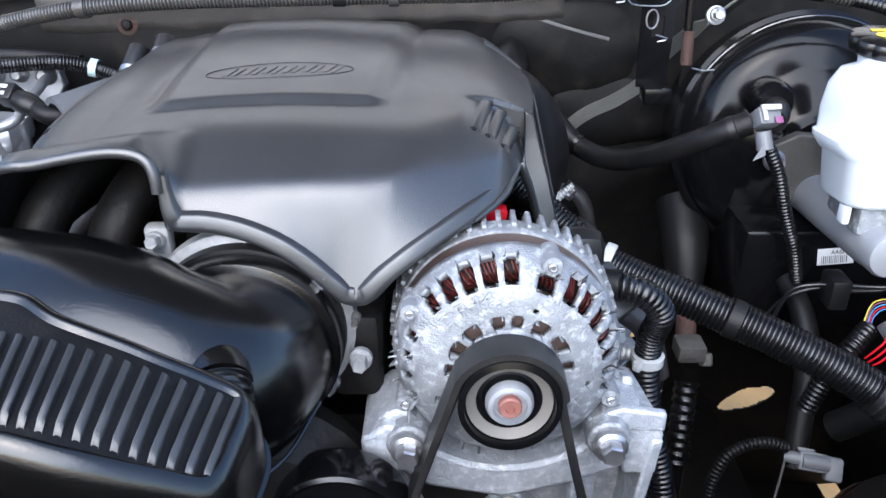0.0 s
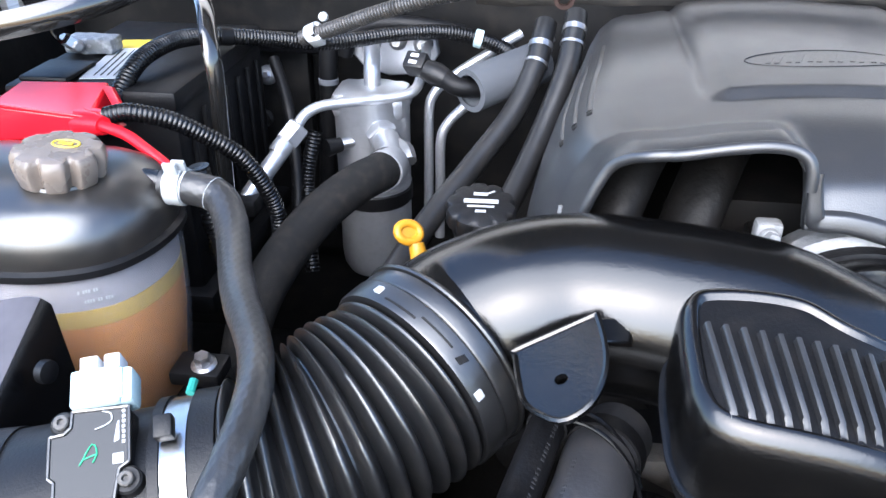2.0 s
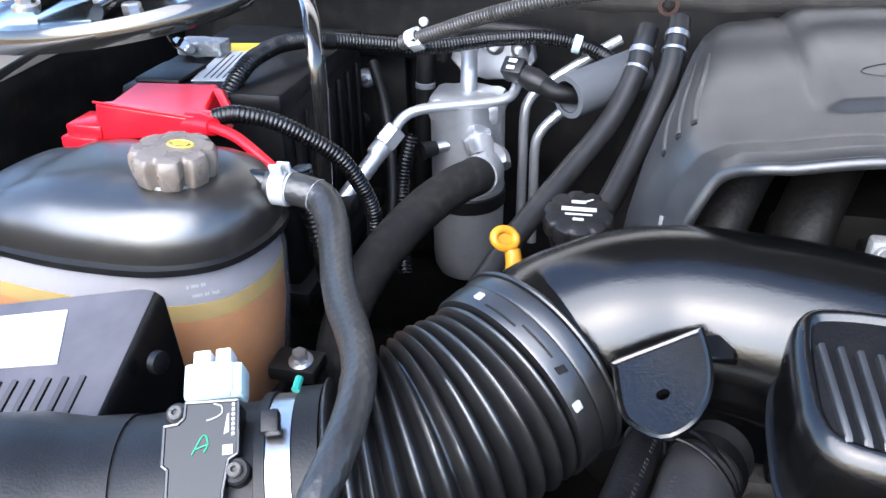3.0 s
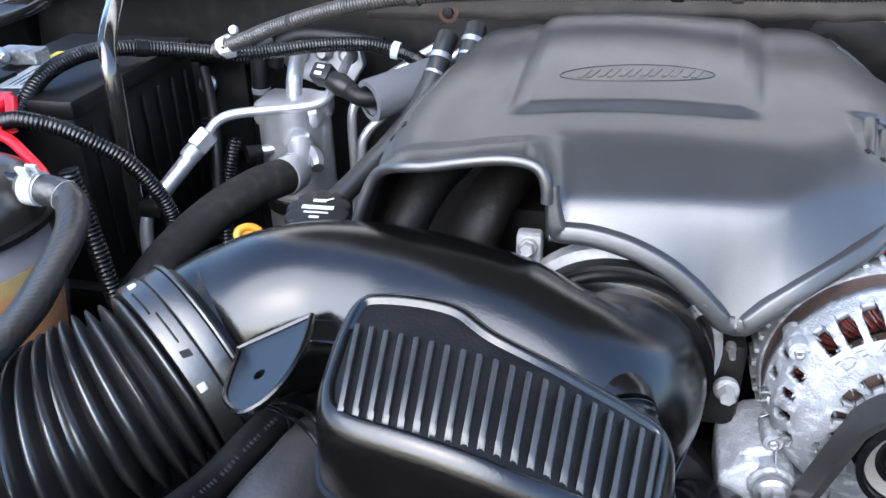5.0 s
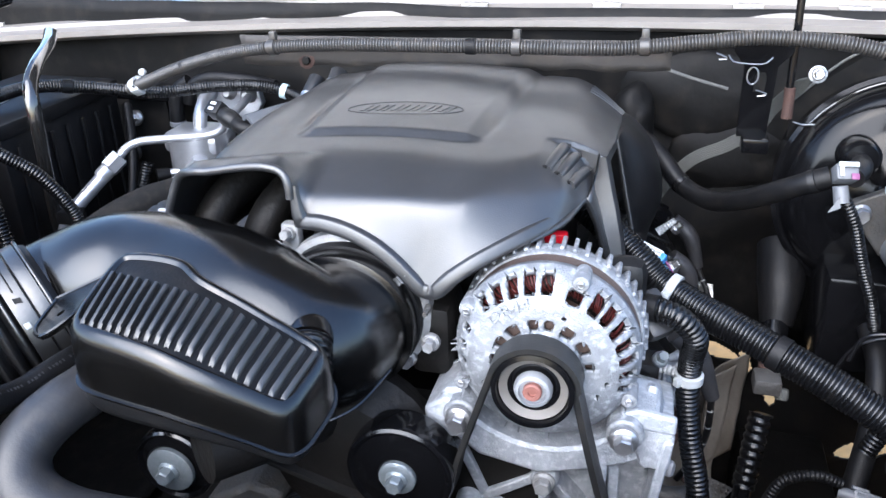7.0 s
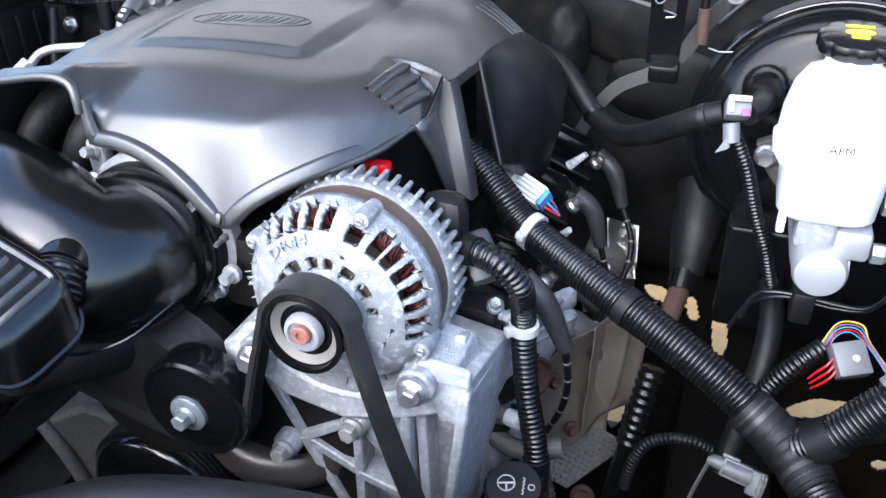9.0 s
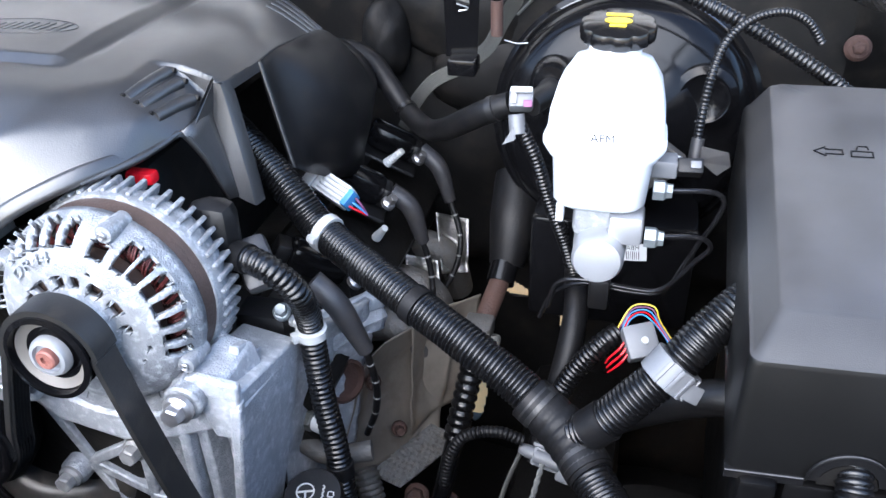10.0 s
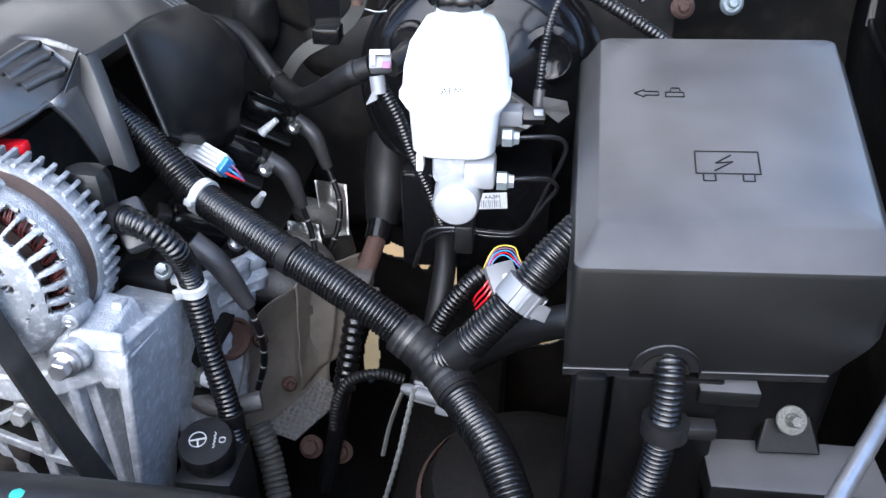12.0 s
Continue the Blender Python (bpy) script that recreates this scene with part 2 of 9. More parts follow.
def curve(pts, step):
    """Even points along a smooth line through pts, with the share of the way at each."""
    p = [Vector(q) for q in pts]
    p = [p[0] * 2 - p[1]] + p + [p[-1] * 2 - p[-2]]
    fine = []
    for i in range(1, len(p) - 2):
        a, b, c, d = p[i - 1:i + 3]
        for k in range(24):
            t = k / 24
            fine.append(0.5 * (2 * b + (c - a) * t + (2 * a - 5 * b + 4 * c - d) * t * t + (3 * b - a - 3 * c + d) * t ** 3))
    fine.append(p[-2])
    run = [0.0]
    for a, b in zip(fine, fine[1:]):
        run.append(run[-1] + (b - a).length)
    n = max(2, round(run[-1] / step))
    out, j = [], 0
    for k in range(n + 1):
        s = run[-1] * k / n
        while j < len(run) - 2 and run[j + 1] < s:
            j += 1
        f = (s - run[j]) / max(1e-9, run[j + 1] - run[j])
        out.append(fine[j].lerp(fine[j + 1], min(1, f)))
    return out, run[-1]


def frames(line):
    """A turning-free side and up for each point of a line."""
    ts = [(line[min(i + 1, len(line) - 1)] - line[max(i - 1, 0)]).normalized() for i in range(len(line))]
    side = ts[0].orthogonal().normalized()
    out = []
    for t in ts:
        side = (side - t * side.dot(t)).normalized()
        out.append((side, t.cross(side)))
    return out


def skin(rings, closed=True, caps=True, bm=None):
    """A mesh through rings of equally many points."""
    bm = bm or bmesh.new()
    vs = [[bm.verts.new(q) for q in r] for r in rings]
    n = len(rings[0])
    for a, b in zip(vs, vs[1:]):
        for i in range(n if closed else n - 1):
            bm.faces.new((a[i], a[(i + 1) % n], b[(i + 1) % n], b[i]))
    if caps and closed:
        bm.faces.new(vs[0])
        bm.faces.new(vs[-1][::-1])
    return bm


def tube(pts, r, seg=12, step=0.008, ridge=0.0, deep=0.0015, flat=1.0, bm=None, caps=True):
    """A round hose or pipe along pts; r: a radius or radii along it; ridge: the pitch of its corrugation."""
    if ridge:
        step = ridge / 6
    line, length = curve(pts, step)
    rs = r if isinstance(r, (list, tuple)) else [r, r]
    rings = []
    for i, (p, (u, v)) in enumerate(zip(line, frames(line))):
        f = i / (len(line) - 1) * (len(rs) - 1)
        k = min(int(f), len(rs) - 2)
        rad = rs[k] + (rs[k + 1] - rs[k]) * (f - k)
        if ridge:
            c = 0.5 + 0.5 * math.cos(2 * math.pi * i / 6)
            rad = rad * (1 + 0.035 * noise.noise(p * 45)) - deep * (1 - min(1, c * 1.6)) * (0.8 + 0.35 * noise.noise(p * 90))
        rings.append([p + (u * math.cos(a) + v * math.sin(a) * flat) * rad for a in (2 * math.pi * j / seg for j in range(seg))])
    return skin(rings, True, caps, bm)


def turned(profile, at, axis=(0, 0, 1), seg=32, bm=None, caps=True):
    """A body of revolution: profile of (radius, height along axis) from one end to the other."""
    a = Vector(axis).normalized()
    u = a.orthogonal().normalized()
    v = a.cross(u)
    at = Vector(at)
    rings = [[at + a * h + (u * math.cos(w) + v * math.sin(w)) * max(r, 1e-4) for w in (2 * math.pi * j / seg for j in range(seg))] for r, h in profile]
    return skin(rings, True, caps, bm)


def scalloped(profile, at, axis, lobes, depth, seg=60, bm=None):
    """Like turned, with grip flutes round it where the profile's third value asks for them."""
    a = Vector(axis).normalized()
    u = a.orthogonal().normalized()
    v = a.cross(u)
    at = Vector(at)
    rings = []
    for r, h, g in profile:
        rings.append([at + a * h + (u * math.cos(w) + v * math.sin(w)) * max(1e-4, r - g * depth * max(0, math.cos(lobes * w)) ** 2) for w in (2 * math.pi * j / seg for j in range(seg))])
    return skin(rings, True, True, bm)


def box(lo, hi, bm=None, m=None):
    bm = bm or bmesh.new()
    x, y, z = zip(lo, hi)
    c = [Vector((x[i], y[j], z[k])) for i in (0, 1) for j in (0, 1) for k in (0, 1)]
    if m is not None:
        c = [m @ q for q in c]
    v = [bm.verts.new(q) for q in c]
    for f in ((0, 1, 3, 2), (4, 6, 7, 5), (0, 4, 5, 1), (2, 3, 7, 6), (0, 2, 6, 4), (1, 5, 7, 3)):
        bm.faces.new([v[i] for i in f])
    return bm


def block(lo, hi, r=0.003, m=None):
    """A box with rounded edges."""
    bm = box(lo, hi, None, m)
    bmesh.ops.bevel(bm, geom=bm.edges[:], offset=r, segments=2, profile=0.5, affect="EDGES")
    return bm


def slab(outline, way, bm=None):
    """A flat outline pushed along way."""
    w = Vector(way)
    return skin([[Vector(p) for p in outline], [Vector(p) + w for p in outline]], True, True, bm)


def basis(at, z, x=(1, 0, 0)):
    """A pose at a place with its z along z and its x near x."""
    z = Vector(z).normalized()
    x = Vector(x)
    x = (x - z * x.dot(z)).normalized()
    y = z.cross(x)
    return Matrix(((x.x, y.x, z.x, at[0]), (x.y, y.y, z.y, at[1]), (x.z, y.z, z.z, at[2]), (0, 0, 0, 1)))


def hex_bolt(at, axis, r=0.007, flange=0.010, bm=None):
    a = Vector(axis).normalized()
    bm = turned([(flange, -0.003), (flange, 0.001), (flange * 0.8, 0.0028), (r * 0.9, 0.0028)], at, a, 20, bm)
    return turned([(r, 0.002), (r, 0.009), (r * 0.86, 0.0105), (r * 0.5, 0.0102)], at, a, 6, bm)


def bolt(at, axis, r=0.007, flange=0.010, parent=None, mat=None, label="zinc-plated steel hex flange bolt"):
    if parent is not None:
        return part("bolt", hex_bolt(at, axis, r, flange), mat or STEEL, parent, "", 25)
    t = thing("bolt", at, label, "bolt", "hex bolts of the engine bay")
    part("head", hex_bolt(at, axis, r, flange), mat or STEEL, t, "", 25)
    return t


def smooth_step(a, b, x):
    t = max(0.0, min(1.0, (x - a) / (b - a)))
    return t * t * (3 - 2 * t)


def along(table, x):
    """A value read off a table of (x, value) in straight steps."""
    if x <= table[0][0]:
        return table[0][1]
    for (a, u), (b, v) in zip(table, table[1:]):
        if x <= b:
            return u + (v - u) * (x - a) / (b - a)
    return table[-1][1]


def eased(table, x):
    """Like along, but in a smooth line through the table."""
    if x <= table[0][0] or x >= table[-1][0]:
        return along(table, x)
    i = max(k for k in range(len(table) - 1) if table[k][0] <= x)
    (a, u), (b, v) = table[i], table[i + 1]
    mid = (v - u) / (b - a)
    before = (u - table[i - 1][1]) / (a - table[i - 1][0]) if i else mid
    after = (table[i + 2][1] - v) / (table[i + 2][0] - b) if i + 2 < len(table) else mid
    s0, s1, t, w = (before + mid) / 2, (mid + after) / 2, (x - a) / (b - a), b - a
    return u * (2 * t ** 3 - 3 * t * t + 1) + v * (3 * t * t - 2 * t ** 3) + w * (s0 * (t ** 3 - 2 * t * t + t) + s1 * (t ** 3 - t * t))


def ring_band(line_at, way, r, width=0.007, thick=0.0015, seg=28):
    """A strap round a hose."""
    return turned([(r - 0.001, -width / 2 - 0.001), (r + thick, -width / 2), (r + thick, width / 2), (r, width / 2)], line_at, way, seg)


def tie(at, way, r, name="cable_tie", label="white nylon cable tie round a wiring loom", mat=None, parent=None, width=0.007):
    t = parent or thing(name, at, label, "cable tie", "cable ties")
    part("band", ring_band(at, way, r, width), mat or NYLON, t)
    w = Vector(way).normalized()
    s = w.cross(Vector((0, -0.6, 0.8))).normalized()
    up = s.cross(w)
    c = Vector(at) + up * (r + 0.002) * 0.7 + s * (r + 0.002) * 0.7
    part("lock", block((-0.004, -0.003, -0.004), (0.004, 0.003, 0.004), 0.001, basis(c, (up + s), w)), mat or NYLON, t)
    return t

# ---- the setting: ground, engine bay walls, raised hood ----
def ground():
    bm = bmesh.new()
    n = 60
    rows = []
    for j in range(n + 1):
        row = []
        for i in range(n + 1):
            a, b = (i / n * 2 - 1), (j / n * 2 - 1)
            x, y = 60 * a * abs(a) ** 2, 60 * b * abs(b) ** 2 + 0.5
            row.append((x, y, 0.012 * noise.noise(Vector((x * 3, y * 3, 0)))))
        rows.append(row)
    skin(rows, False, False, bm)
    setting("ground", bm, GROUND, "sunlit sandy gravel ground under the vehicle", "ground", 60)


ground()


def rough_sheet(name, corners, mat, label, category, nu=40, nv=20, amp=0.006, freq=9.0, thick=0.004):
    """A dented sheet between four corners (two edges of two)."""
    a, b, c, d = [Vector(q) for q in corners]
    nrm = (b - a).cross(c - a).normalized()
    rows = []
    for j in range(nv + 1):
        row = []
        for i in range(nu + 1):
            p = a.lerp(b, i / nu).lerp(c.lerp(d, i / nu), j / nv)
            row.append(p + nrm * amp * noise.noise(p * freq))
        rows.append(row)
    return setting(name, skin(rows, False, False), mat, label, category, 50, thick)


rough_sheet("wall_firewall", ((-0.95, 0.985, 0.78), (0.85, 0.985, 0.78), (-0.95, 0.97, 1.215), (0.85, 0.97, 1.235)), INSUL, "black insulated steel firewall behind the engine", "firewall", 60, 24, 0.02, 7)
rough_sheet("wall_firewall_toe", ((-0.95, 0.995, 0.42), (0.12, 0.995, 0.42), (-0.95, 0.99, 0.80), (0.12, 0.99, 0.80)), INSUL, "black lower firewall panel", "firewall", 30, 14, 0.01, 7)


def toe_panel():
    """Added lower firewall panel on the driver's side, holed where ground shows between low parts."""
    # Made-up openings that stand for gaps between the low parts.
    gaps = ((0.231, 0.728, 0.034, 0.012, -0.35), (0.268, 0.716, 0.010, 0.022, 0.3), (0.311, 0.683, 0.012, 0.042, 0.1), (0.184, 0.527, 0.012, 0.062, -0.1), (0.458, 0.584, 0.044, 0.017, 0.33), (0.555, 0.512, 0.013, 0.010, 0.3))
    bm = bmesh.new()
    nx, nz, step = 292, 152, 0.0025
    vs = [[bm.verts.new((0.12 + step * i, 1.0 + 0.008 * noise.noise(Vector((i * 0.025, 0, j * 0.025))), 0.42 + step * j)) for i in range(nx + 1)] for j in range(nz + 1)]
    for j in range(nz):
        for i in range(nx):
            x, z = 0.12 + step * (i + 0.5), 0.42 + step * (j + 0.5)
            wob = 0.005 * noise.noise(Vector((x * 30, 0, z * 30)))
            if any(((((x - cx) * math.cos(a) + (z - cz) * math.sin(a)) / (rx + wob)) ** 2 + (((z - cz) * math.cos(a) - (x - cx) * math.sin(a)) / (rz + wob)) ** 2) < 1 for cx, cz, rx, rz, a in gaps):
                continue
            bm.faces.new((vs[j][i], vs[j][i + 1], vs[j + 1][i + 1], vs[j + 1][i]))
    setting("wall_firewall_gaps", bm, INSUL, "black lower firewall panel with added gaps that show the ground", "firewall", 50, 0.004)


rough_sheet("wall_fender_right", ((-0.93, 0.0, 0.45), (-0.93, 0.98, 0.45), (-0.90, -0.1, 1.10), (-0.90, 0.98, 1.16)), INSUL, "black inner fender panel beside the battery", "inner fender", 30, 20, 0.012, 8)
rough_sheet("wall_fender_left", ((0.80, 0.98, 0.45), (0.80, 0.0, 0.45), (0.78, 0.98, 1.18), (0.78, -0.1, 1.10)), INSUL, "black inner fender panel beside the fuse box", "inner fender", 30, 20, 0.012, 8)
# Unseen; raised to keep bright ground out of reflections.
rough_sheet("wall_radiator", ((0.85, 0.06, 0.40), (-0.95, 0.06, 0.40), (0.85, 0.06, 1.05), (-0.95, 0.06, 1.05)), INSUL, "black radiator support panel across the front", "radiator support", 30, 10, 0.004, 8)

# Dark sheet added to hide bright ground between the parts.
rough_sheet("wall_ground_screen", ((-0.93, 0.06, 0.64), (-0.50, 0.06, 0.64), (-0.93, 1.0, 0.64), (-0.50, 1.0, 0.64)), INSUL, "black sheet added below the battery side to hide bright ground", "splash shield", 20, 30, 0.010, 8)


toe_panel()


def cowl():
    """Stepped body-coloured ledge above the firewall, with its row of clips."""
    prof = [(0.955, 1.193), (0.945, 1.199), (0.945, 1.2065), (0.975, 1.2085), (0.978, 1.214), (1.015, 1.217), (1.018, 1.2245), (1.055, 1.2275), (1.062, 1.2255), (1.066, 1.215), (1.066, 1.200), (0.985, 1.190)]
    rings = []
    for i in range(49):
        x = -0.98 + 1.90 * i / 48
        lift = 0.030 * (x + 0.24) - 0.035 * (x + 0.1) ** 2
        back = 0.03 * (x + 0.1) ** 2
        rings.append([(x, y - back, z + lift) for y, z in prof])
    c = setting("trim_cowl", skin(rings), SEAL, "pale stepped cowl ledge across the back of the bay", "cowl", 30)
    for i in range(9):
        x = -0.90 + 0.155 * i + 0.02 * math.sin(i * 2.1)
        lift = 0.030 * (x + 0.24) - 0.035 * (x + 0.1) ** 2
        back = 0.03 * (x + 0.1) ** 2
        part("clip", block((x - 0.018, 0.992 - back, 1.214 + lift), (x + 0.018, 1.006 - back, 1.221 + lift), 0.001), BODY, c)


cowl()


def hood():
    h = thing("hood", (0, 1.10, 1.27), "raised hood, whitened for reflections, with a dark liner underneath", "hood", "", "structure")
    foot, ang, long = Vector((-0.05, 1.10, 1.275)), radians(74), 1.40
    up = Vector((0, -math.cos(ang), math.sin(ang)))
    nrm = Vector((0, math.sin(ang), math.cos(ang)))
    rows, liner = [], []
    for j in range(13):
        s = long * j / 12
        w = 0.80 - 0.10 * (j / 12) ** 2
        row, lin = [], []
        for i in range(25):
            x = (i / 12 - 1)
            p = foot + Vector((x * w, 0, 0)) + up * s + nrm * (0.05 * (1 - x * x) + 0.02 * math.sin(j / 12 * math.pi))
            row.append(p)
            lin.append(foot + Vector((x * (w - 0.10), 0, 0)) + up * (0.25 + s * 0.80) + nrm * (0.05 * (1 - x * x) - 0.03 + 0.01 * math.sin(i * 1.6)))
        rows.append(row)
        liner.append(lin)
    # Unseen panel, whitened to brighten what the engine cover reflects.
    part("panel", skin(rows, False, False), HOODPAINT, h, "", 60, 0.004)
    # Dark strip added to darken the reflection on the cover's back.
    low = [[p - nrm * 0.012 for p in (foot + Vector((x * 0.78, 0, 0)) + up * s for x in (-1, -0.5, 0, 0.5, 1))] for s in (-0.055, -0.01, 0.034)]
    part("rear_strip", skin(low, False, False), HOODPAD, h, "dark strip added at the hood's rear edge for reflections", 60, 0.006)
    part("liner", skin(liner, False, False), HOODPAD, h, "dark fibre hood liner", 60, 0.006)


hood()


def front_end():
    """Outer fenders and bumper that close the bay in front and beside the camera."""
    for name, x, s in (("fender", -1.0, 1), ("fender", 0.90, -1)):
        rows = []
        for j in range(21):
            y = -0.25 + 1.45 * j / 20
            rows.append([(x + s * 0.10, y, 1.10 + 0.05 * j / 20), (x + s * 0.06, y, 1.125 + 0.05 * j / 20), (x, y, 1.12 + 0.05 * j / 20), (x - s * 0.03, y, 1.07), (x - s * 0.04, y, 0.90), (x - s * 0.02, y, 0.78)])
        t = thing(name, (x, 0.5, 0.78), "champagne-coloured front fender beside the open bay", "fender", "", "structure")
        part("panel", skin(rows, False, False), BODY, t, "", 50, 0.003)


front_end()

# oily frame and crossmembers below the engine
def chassis():
    c = thing("chassis", (0, 0.5, 0.45), "oily black steel frame rails under the engine", "chassis", "", "structure")
    part("rail", block((0.60, 0.0, 0.50), (0.70, 2.2, 0.62), 0.01), GREASE, c)
    part("steering_rail", block((0.27, 0.50, 0.44), (0.40, 1.02, 0.60), 0.02), GREASE, c)
    part("oil_pan", block((-0.22, 0.50, 0.38), (0.10, 1.25, 0.58), 0.04), GREASE, c)
    part("brace", block((0.38, 0.60, 0.46), (0.62, 0.72, 0.56), 0.02), GREASE, c)
    part("rail", block((-0.52, 0.0, 0.50), (-0.42, 2.2, 0.62), 0.01), GREASE, c)
    part("crossmember", block((-0.42, 0.30, 0.48), (0.60, 0.46, 0.56), 0.02), GREASE, c)
    part("crossmember", block((-0.42, 0.98, 0.48), (0.16, 1.2, 0.60), 0.02), GREASE, c)


chassis()


def body_shell():
    """Unseen cab floor, sills, front valance and plates that keep underside and reflections dark."""
    b = thing("vehicle_body", (0, 1.5, 0.40), "champagne-coloured vehicle body behind and below the bay", "vehicle body", "", "structure")
    part("cab", block((-0.98, 1.16, 0.69), (0.88, 1.50, 1.18), 0.03), BODY, b)
    part("valance", block((-0.98, -0.20, 0.36), (0.88, 0.02, 0.90), 0.03), BODY, b)
    # Added out of view so front faces reflect black.
    part("radiator_cover", block((-0.86, -0.16, 1.045), (0.76, 0.085, 1.085), 0.012), MATTE, b, "unseen black cover added over the radiator support to darken reflections")
    part("skid_plate", block((-0.50, 0.02, 0.40), (0.60, 1.07, 0.42), 0.005), GREASE, b, "dark skid plate")
    part("splash_shield", block((0.20, 0.02, 0.60), (0.80, 0.56, 0.62), 0.005), INSUL, b, "black splash shield")
    part("wheel_liner", block((-0.92, 0.1, 0.42), (-0.60, 0.98, 0.46), 0.01), INSUL, b)
    part("wheel_liner", block((0.61, 0.1, 0.44), (0.90, 1.02, 0.46), 0.01), INSUL, b)


body_shell()

# ---- engine block under the covers ----
def engine():
    e = thing("engine_block", (-0.12, 0.6, 0.55), "grimy cast engine block under the intake and covers", "engine")
    part("block", block((-0.26, 0.47, 0.55), (0.06, 0.98, 0.93), 0.02), GREASE, e)
    part("front_cover", block((-0.20, 0.43, 0.60), (0.04, 0.475, 0.98), 0.012), GREASE, e, "dull cast front cover")
    for s, x in ((-1, -0.27), (1, 0.07)):
        m = pose(x, 0.74, 0.89, 0, s * 40, 0)
        part("cylinder_head", block((-0.07, -0.22, -0.10), (0.07, 0.22, 0.03), 0.012, m), GREASE, e)
        part("valve_cover", block((-0.05, -0.215, 0.03), (0.05, 0.215, 0.075), 0.018, m), GREASE, e)
    part("water_pump", turned([(0.075, 0), (0.08, -0.02), (0.06, -0.045), (0.035, -0.05)], (-0.12, 0.435, 0.95), (0, 1, 0), 28), GREASE, e, "grimy water pump")
    part("water_outlet", tube([(-0.13, 0.42, 0.99), (-0.16, 0.37, 1.0), (-0.20, 0.32, 1.005)], 0.026, 16), GREASE, e)
    for p in ((-0.052, 0.430, 1.053), (-0.15, 0.425, 0.985), (-0.075, 0.425, 0.955)):
        part("bolt", hex_bolt(p, (0, -1, 0.1), 0.0055, 0.0075), CASTMID, e, "", 25)

    part("timing_cover", slab([(-0.206, 0.440, 0.945), (-0.160, 0.440, 0.980), (-0.134, 0.440, 0.955), (-0.150, 0.440, 0.905), (-0.174, 0.440, 0.885)], (0, 0.05, 0)), CASTDARK, e, "grimy grey cast cover", 30, 0, 0.005)
    part("pump_housing", slab([(-0.272, 0.405, 0.860), (-0.222, 0.410, 0.890), (-0.190, 0.412, 0.880), (-0.200, 0.412, 0.820), (-0.235, 0.405, 0.785)], (0, 0.06, 0)), CASTDARK, e, "grimy grey cast pump housing", 30, 0, 0.006)
    part("pump_rim", tube([(-0.270, 0.404, 0.860), (-0.252, 0.402, 0.835), (-0.237, 0.401, 0.800), (-0.230, 0.401, 0.775)], 0.007, 10, 0.008), CASTDARK, e, "scuffed cast edge")
    part("elbow", tube([(-0.110, 0.450, 0.900), (-0.085, 0.436, 0.872), (-0.055, 0.432, 0.860), (-0.010, 0.440, 0.865), (0.02, 0.45, 0.89)], 0.021, 18, 0.008), GREYLOOM, e, "dark pipe elbow")
    part("sender", block((-0.236, 0.405, 0.955), (-0.200, 0.425, 0.985), 0.004), CASTDARK, e)
    for k in range(3):
        part("harness_clip", block((-0.222 + 0.016 * k, 0.405, 0.985 + 0.004 * k), (-0.212 + 0.016 * k, 0.420, 1.0 + 0.004 * k), 0.002), MATTE, e, "", 20)


engine()


# ---- engine cover ----
COVER_TOP = [(0.43, -0.014), (0.48, -0.009), (0.555, -0.004), (0.62, 0.001), (0.70, 0.003), (0.775, 0.002), (0.79, -0.004), (0.80, -0.018)]
COVER_ACROSS = [(-0.235, 1.1758), (-0.20, 1.1822), (-0.12, 1.187), (-0.05, 1.185), (0.0, 1.183), (0.02, 1.182), (0.04, 1.178), (0.056, 1.171), (0.072, 1.161)]
COVER_FACE_Y = [(-0.16, 0.449), (-0.09, 0.451), (-0.035, 0.456), (0.0, 0.477), (0.03, 0.502), (0.056, 0.533), (0.072, 0.575)]
COVER_HEM_Z = [(-0.163, 1.140), (-0.135, 1.139), (-0.11, 1.132), (-0.09, 1.120), (-0.073, 1.104), (-0.062, 1.094), (-0.045, 1.094), (-0.03, 1.108), (-0.01, 1.121), (0.02, 1.133), (0.05, 1.138), (0.072, 1.143)]
COVER_HEM_Y = [(-0.163, 0.436), (-0.06, 0.430), (-0.04, 0.430), (0.0, 0.448), (0.03, 0.478), (0.045, 0.510), (0.054, 0.536), (0.072, 0.572)]


def cover_top(x, y):
    """The top falls away a little at its back corner beside the side panel."""
    return eased(COVER_ACROSS, x) + eased(COVER_TOP, y) - 0.016 * smooth_step(0.015, 0.078, x) * smooth_step(0.66, 0.79, y)


def cover_roll(x, y, soft=0.02):
    """How far the front slope has dropped below the top; it is steeper by the corner."""
    near = smooth_step(-0.03, 0.045, x)
    return (0.225 + 0.20 * near) * ramp(0.507 + 0.038 * near - y, soft)


def ramp(d, w):
    """A slope of 1 that begins at d = 0 with its crease rounded over w."""
    if d <= -w:
        return 0.0
    return (d + w) ** 2 / (4 * w) if d < w else d


def bevel_step(d, length, w=0.0015):
    """From 0 to 1 over a straight bevel with rounded creases."""
    return (ramp(d, w) - ramp(d - length, w)) / length


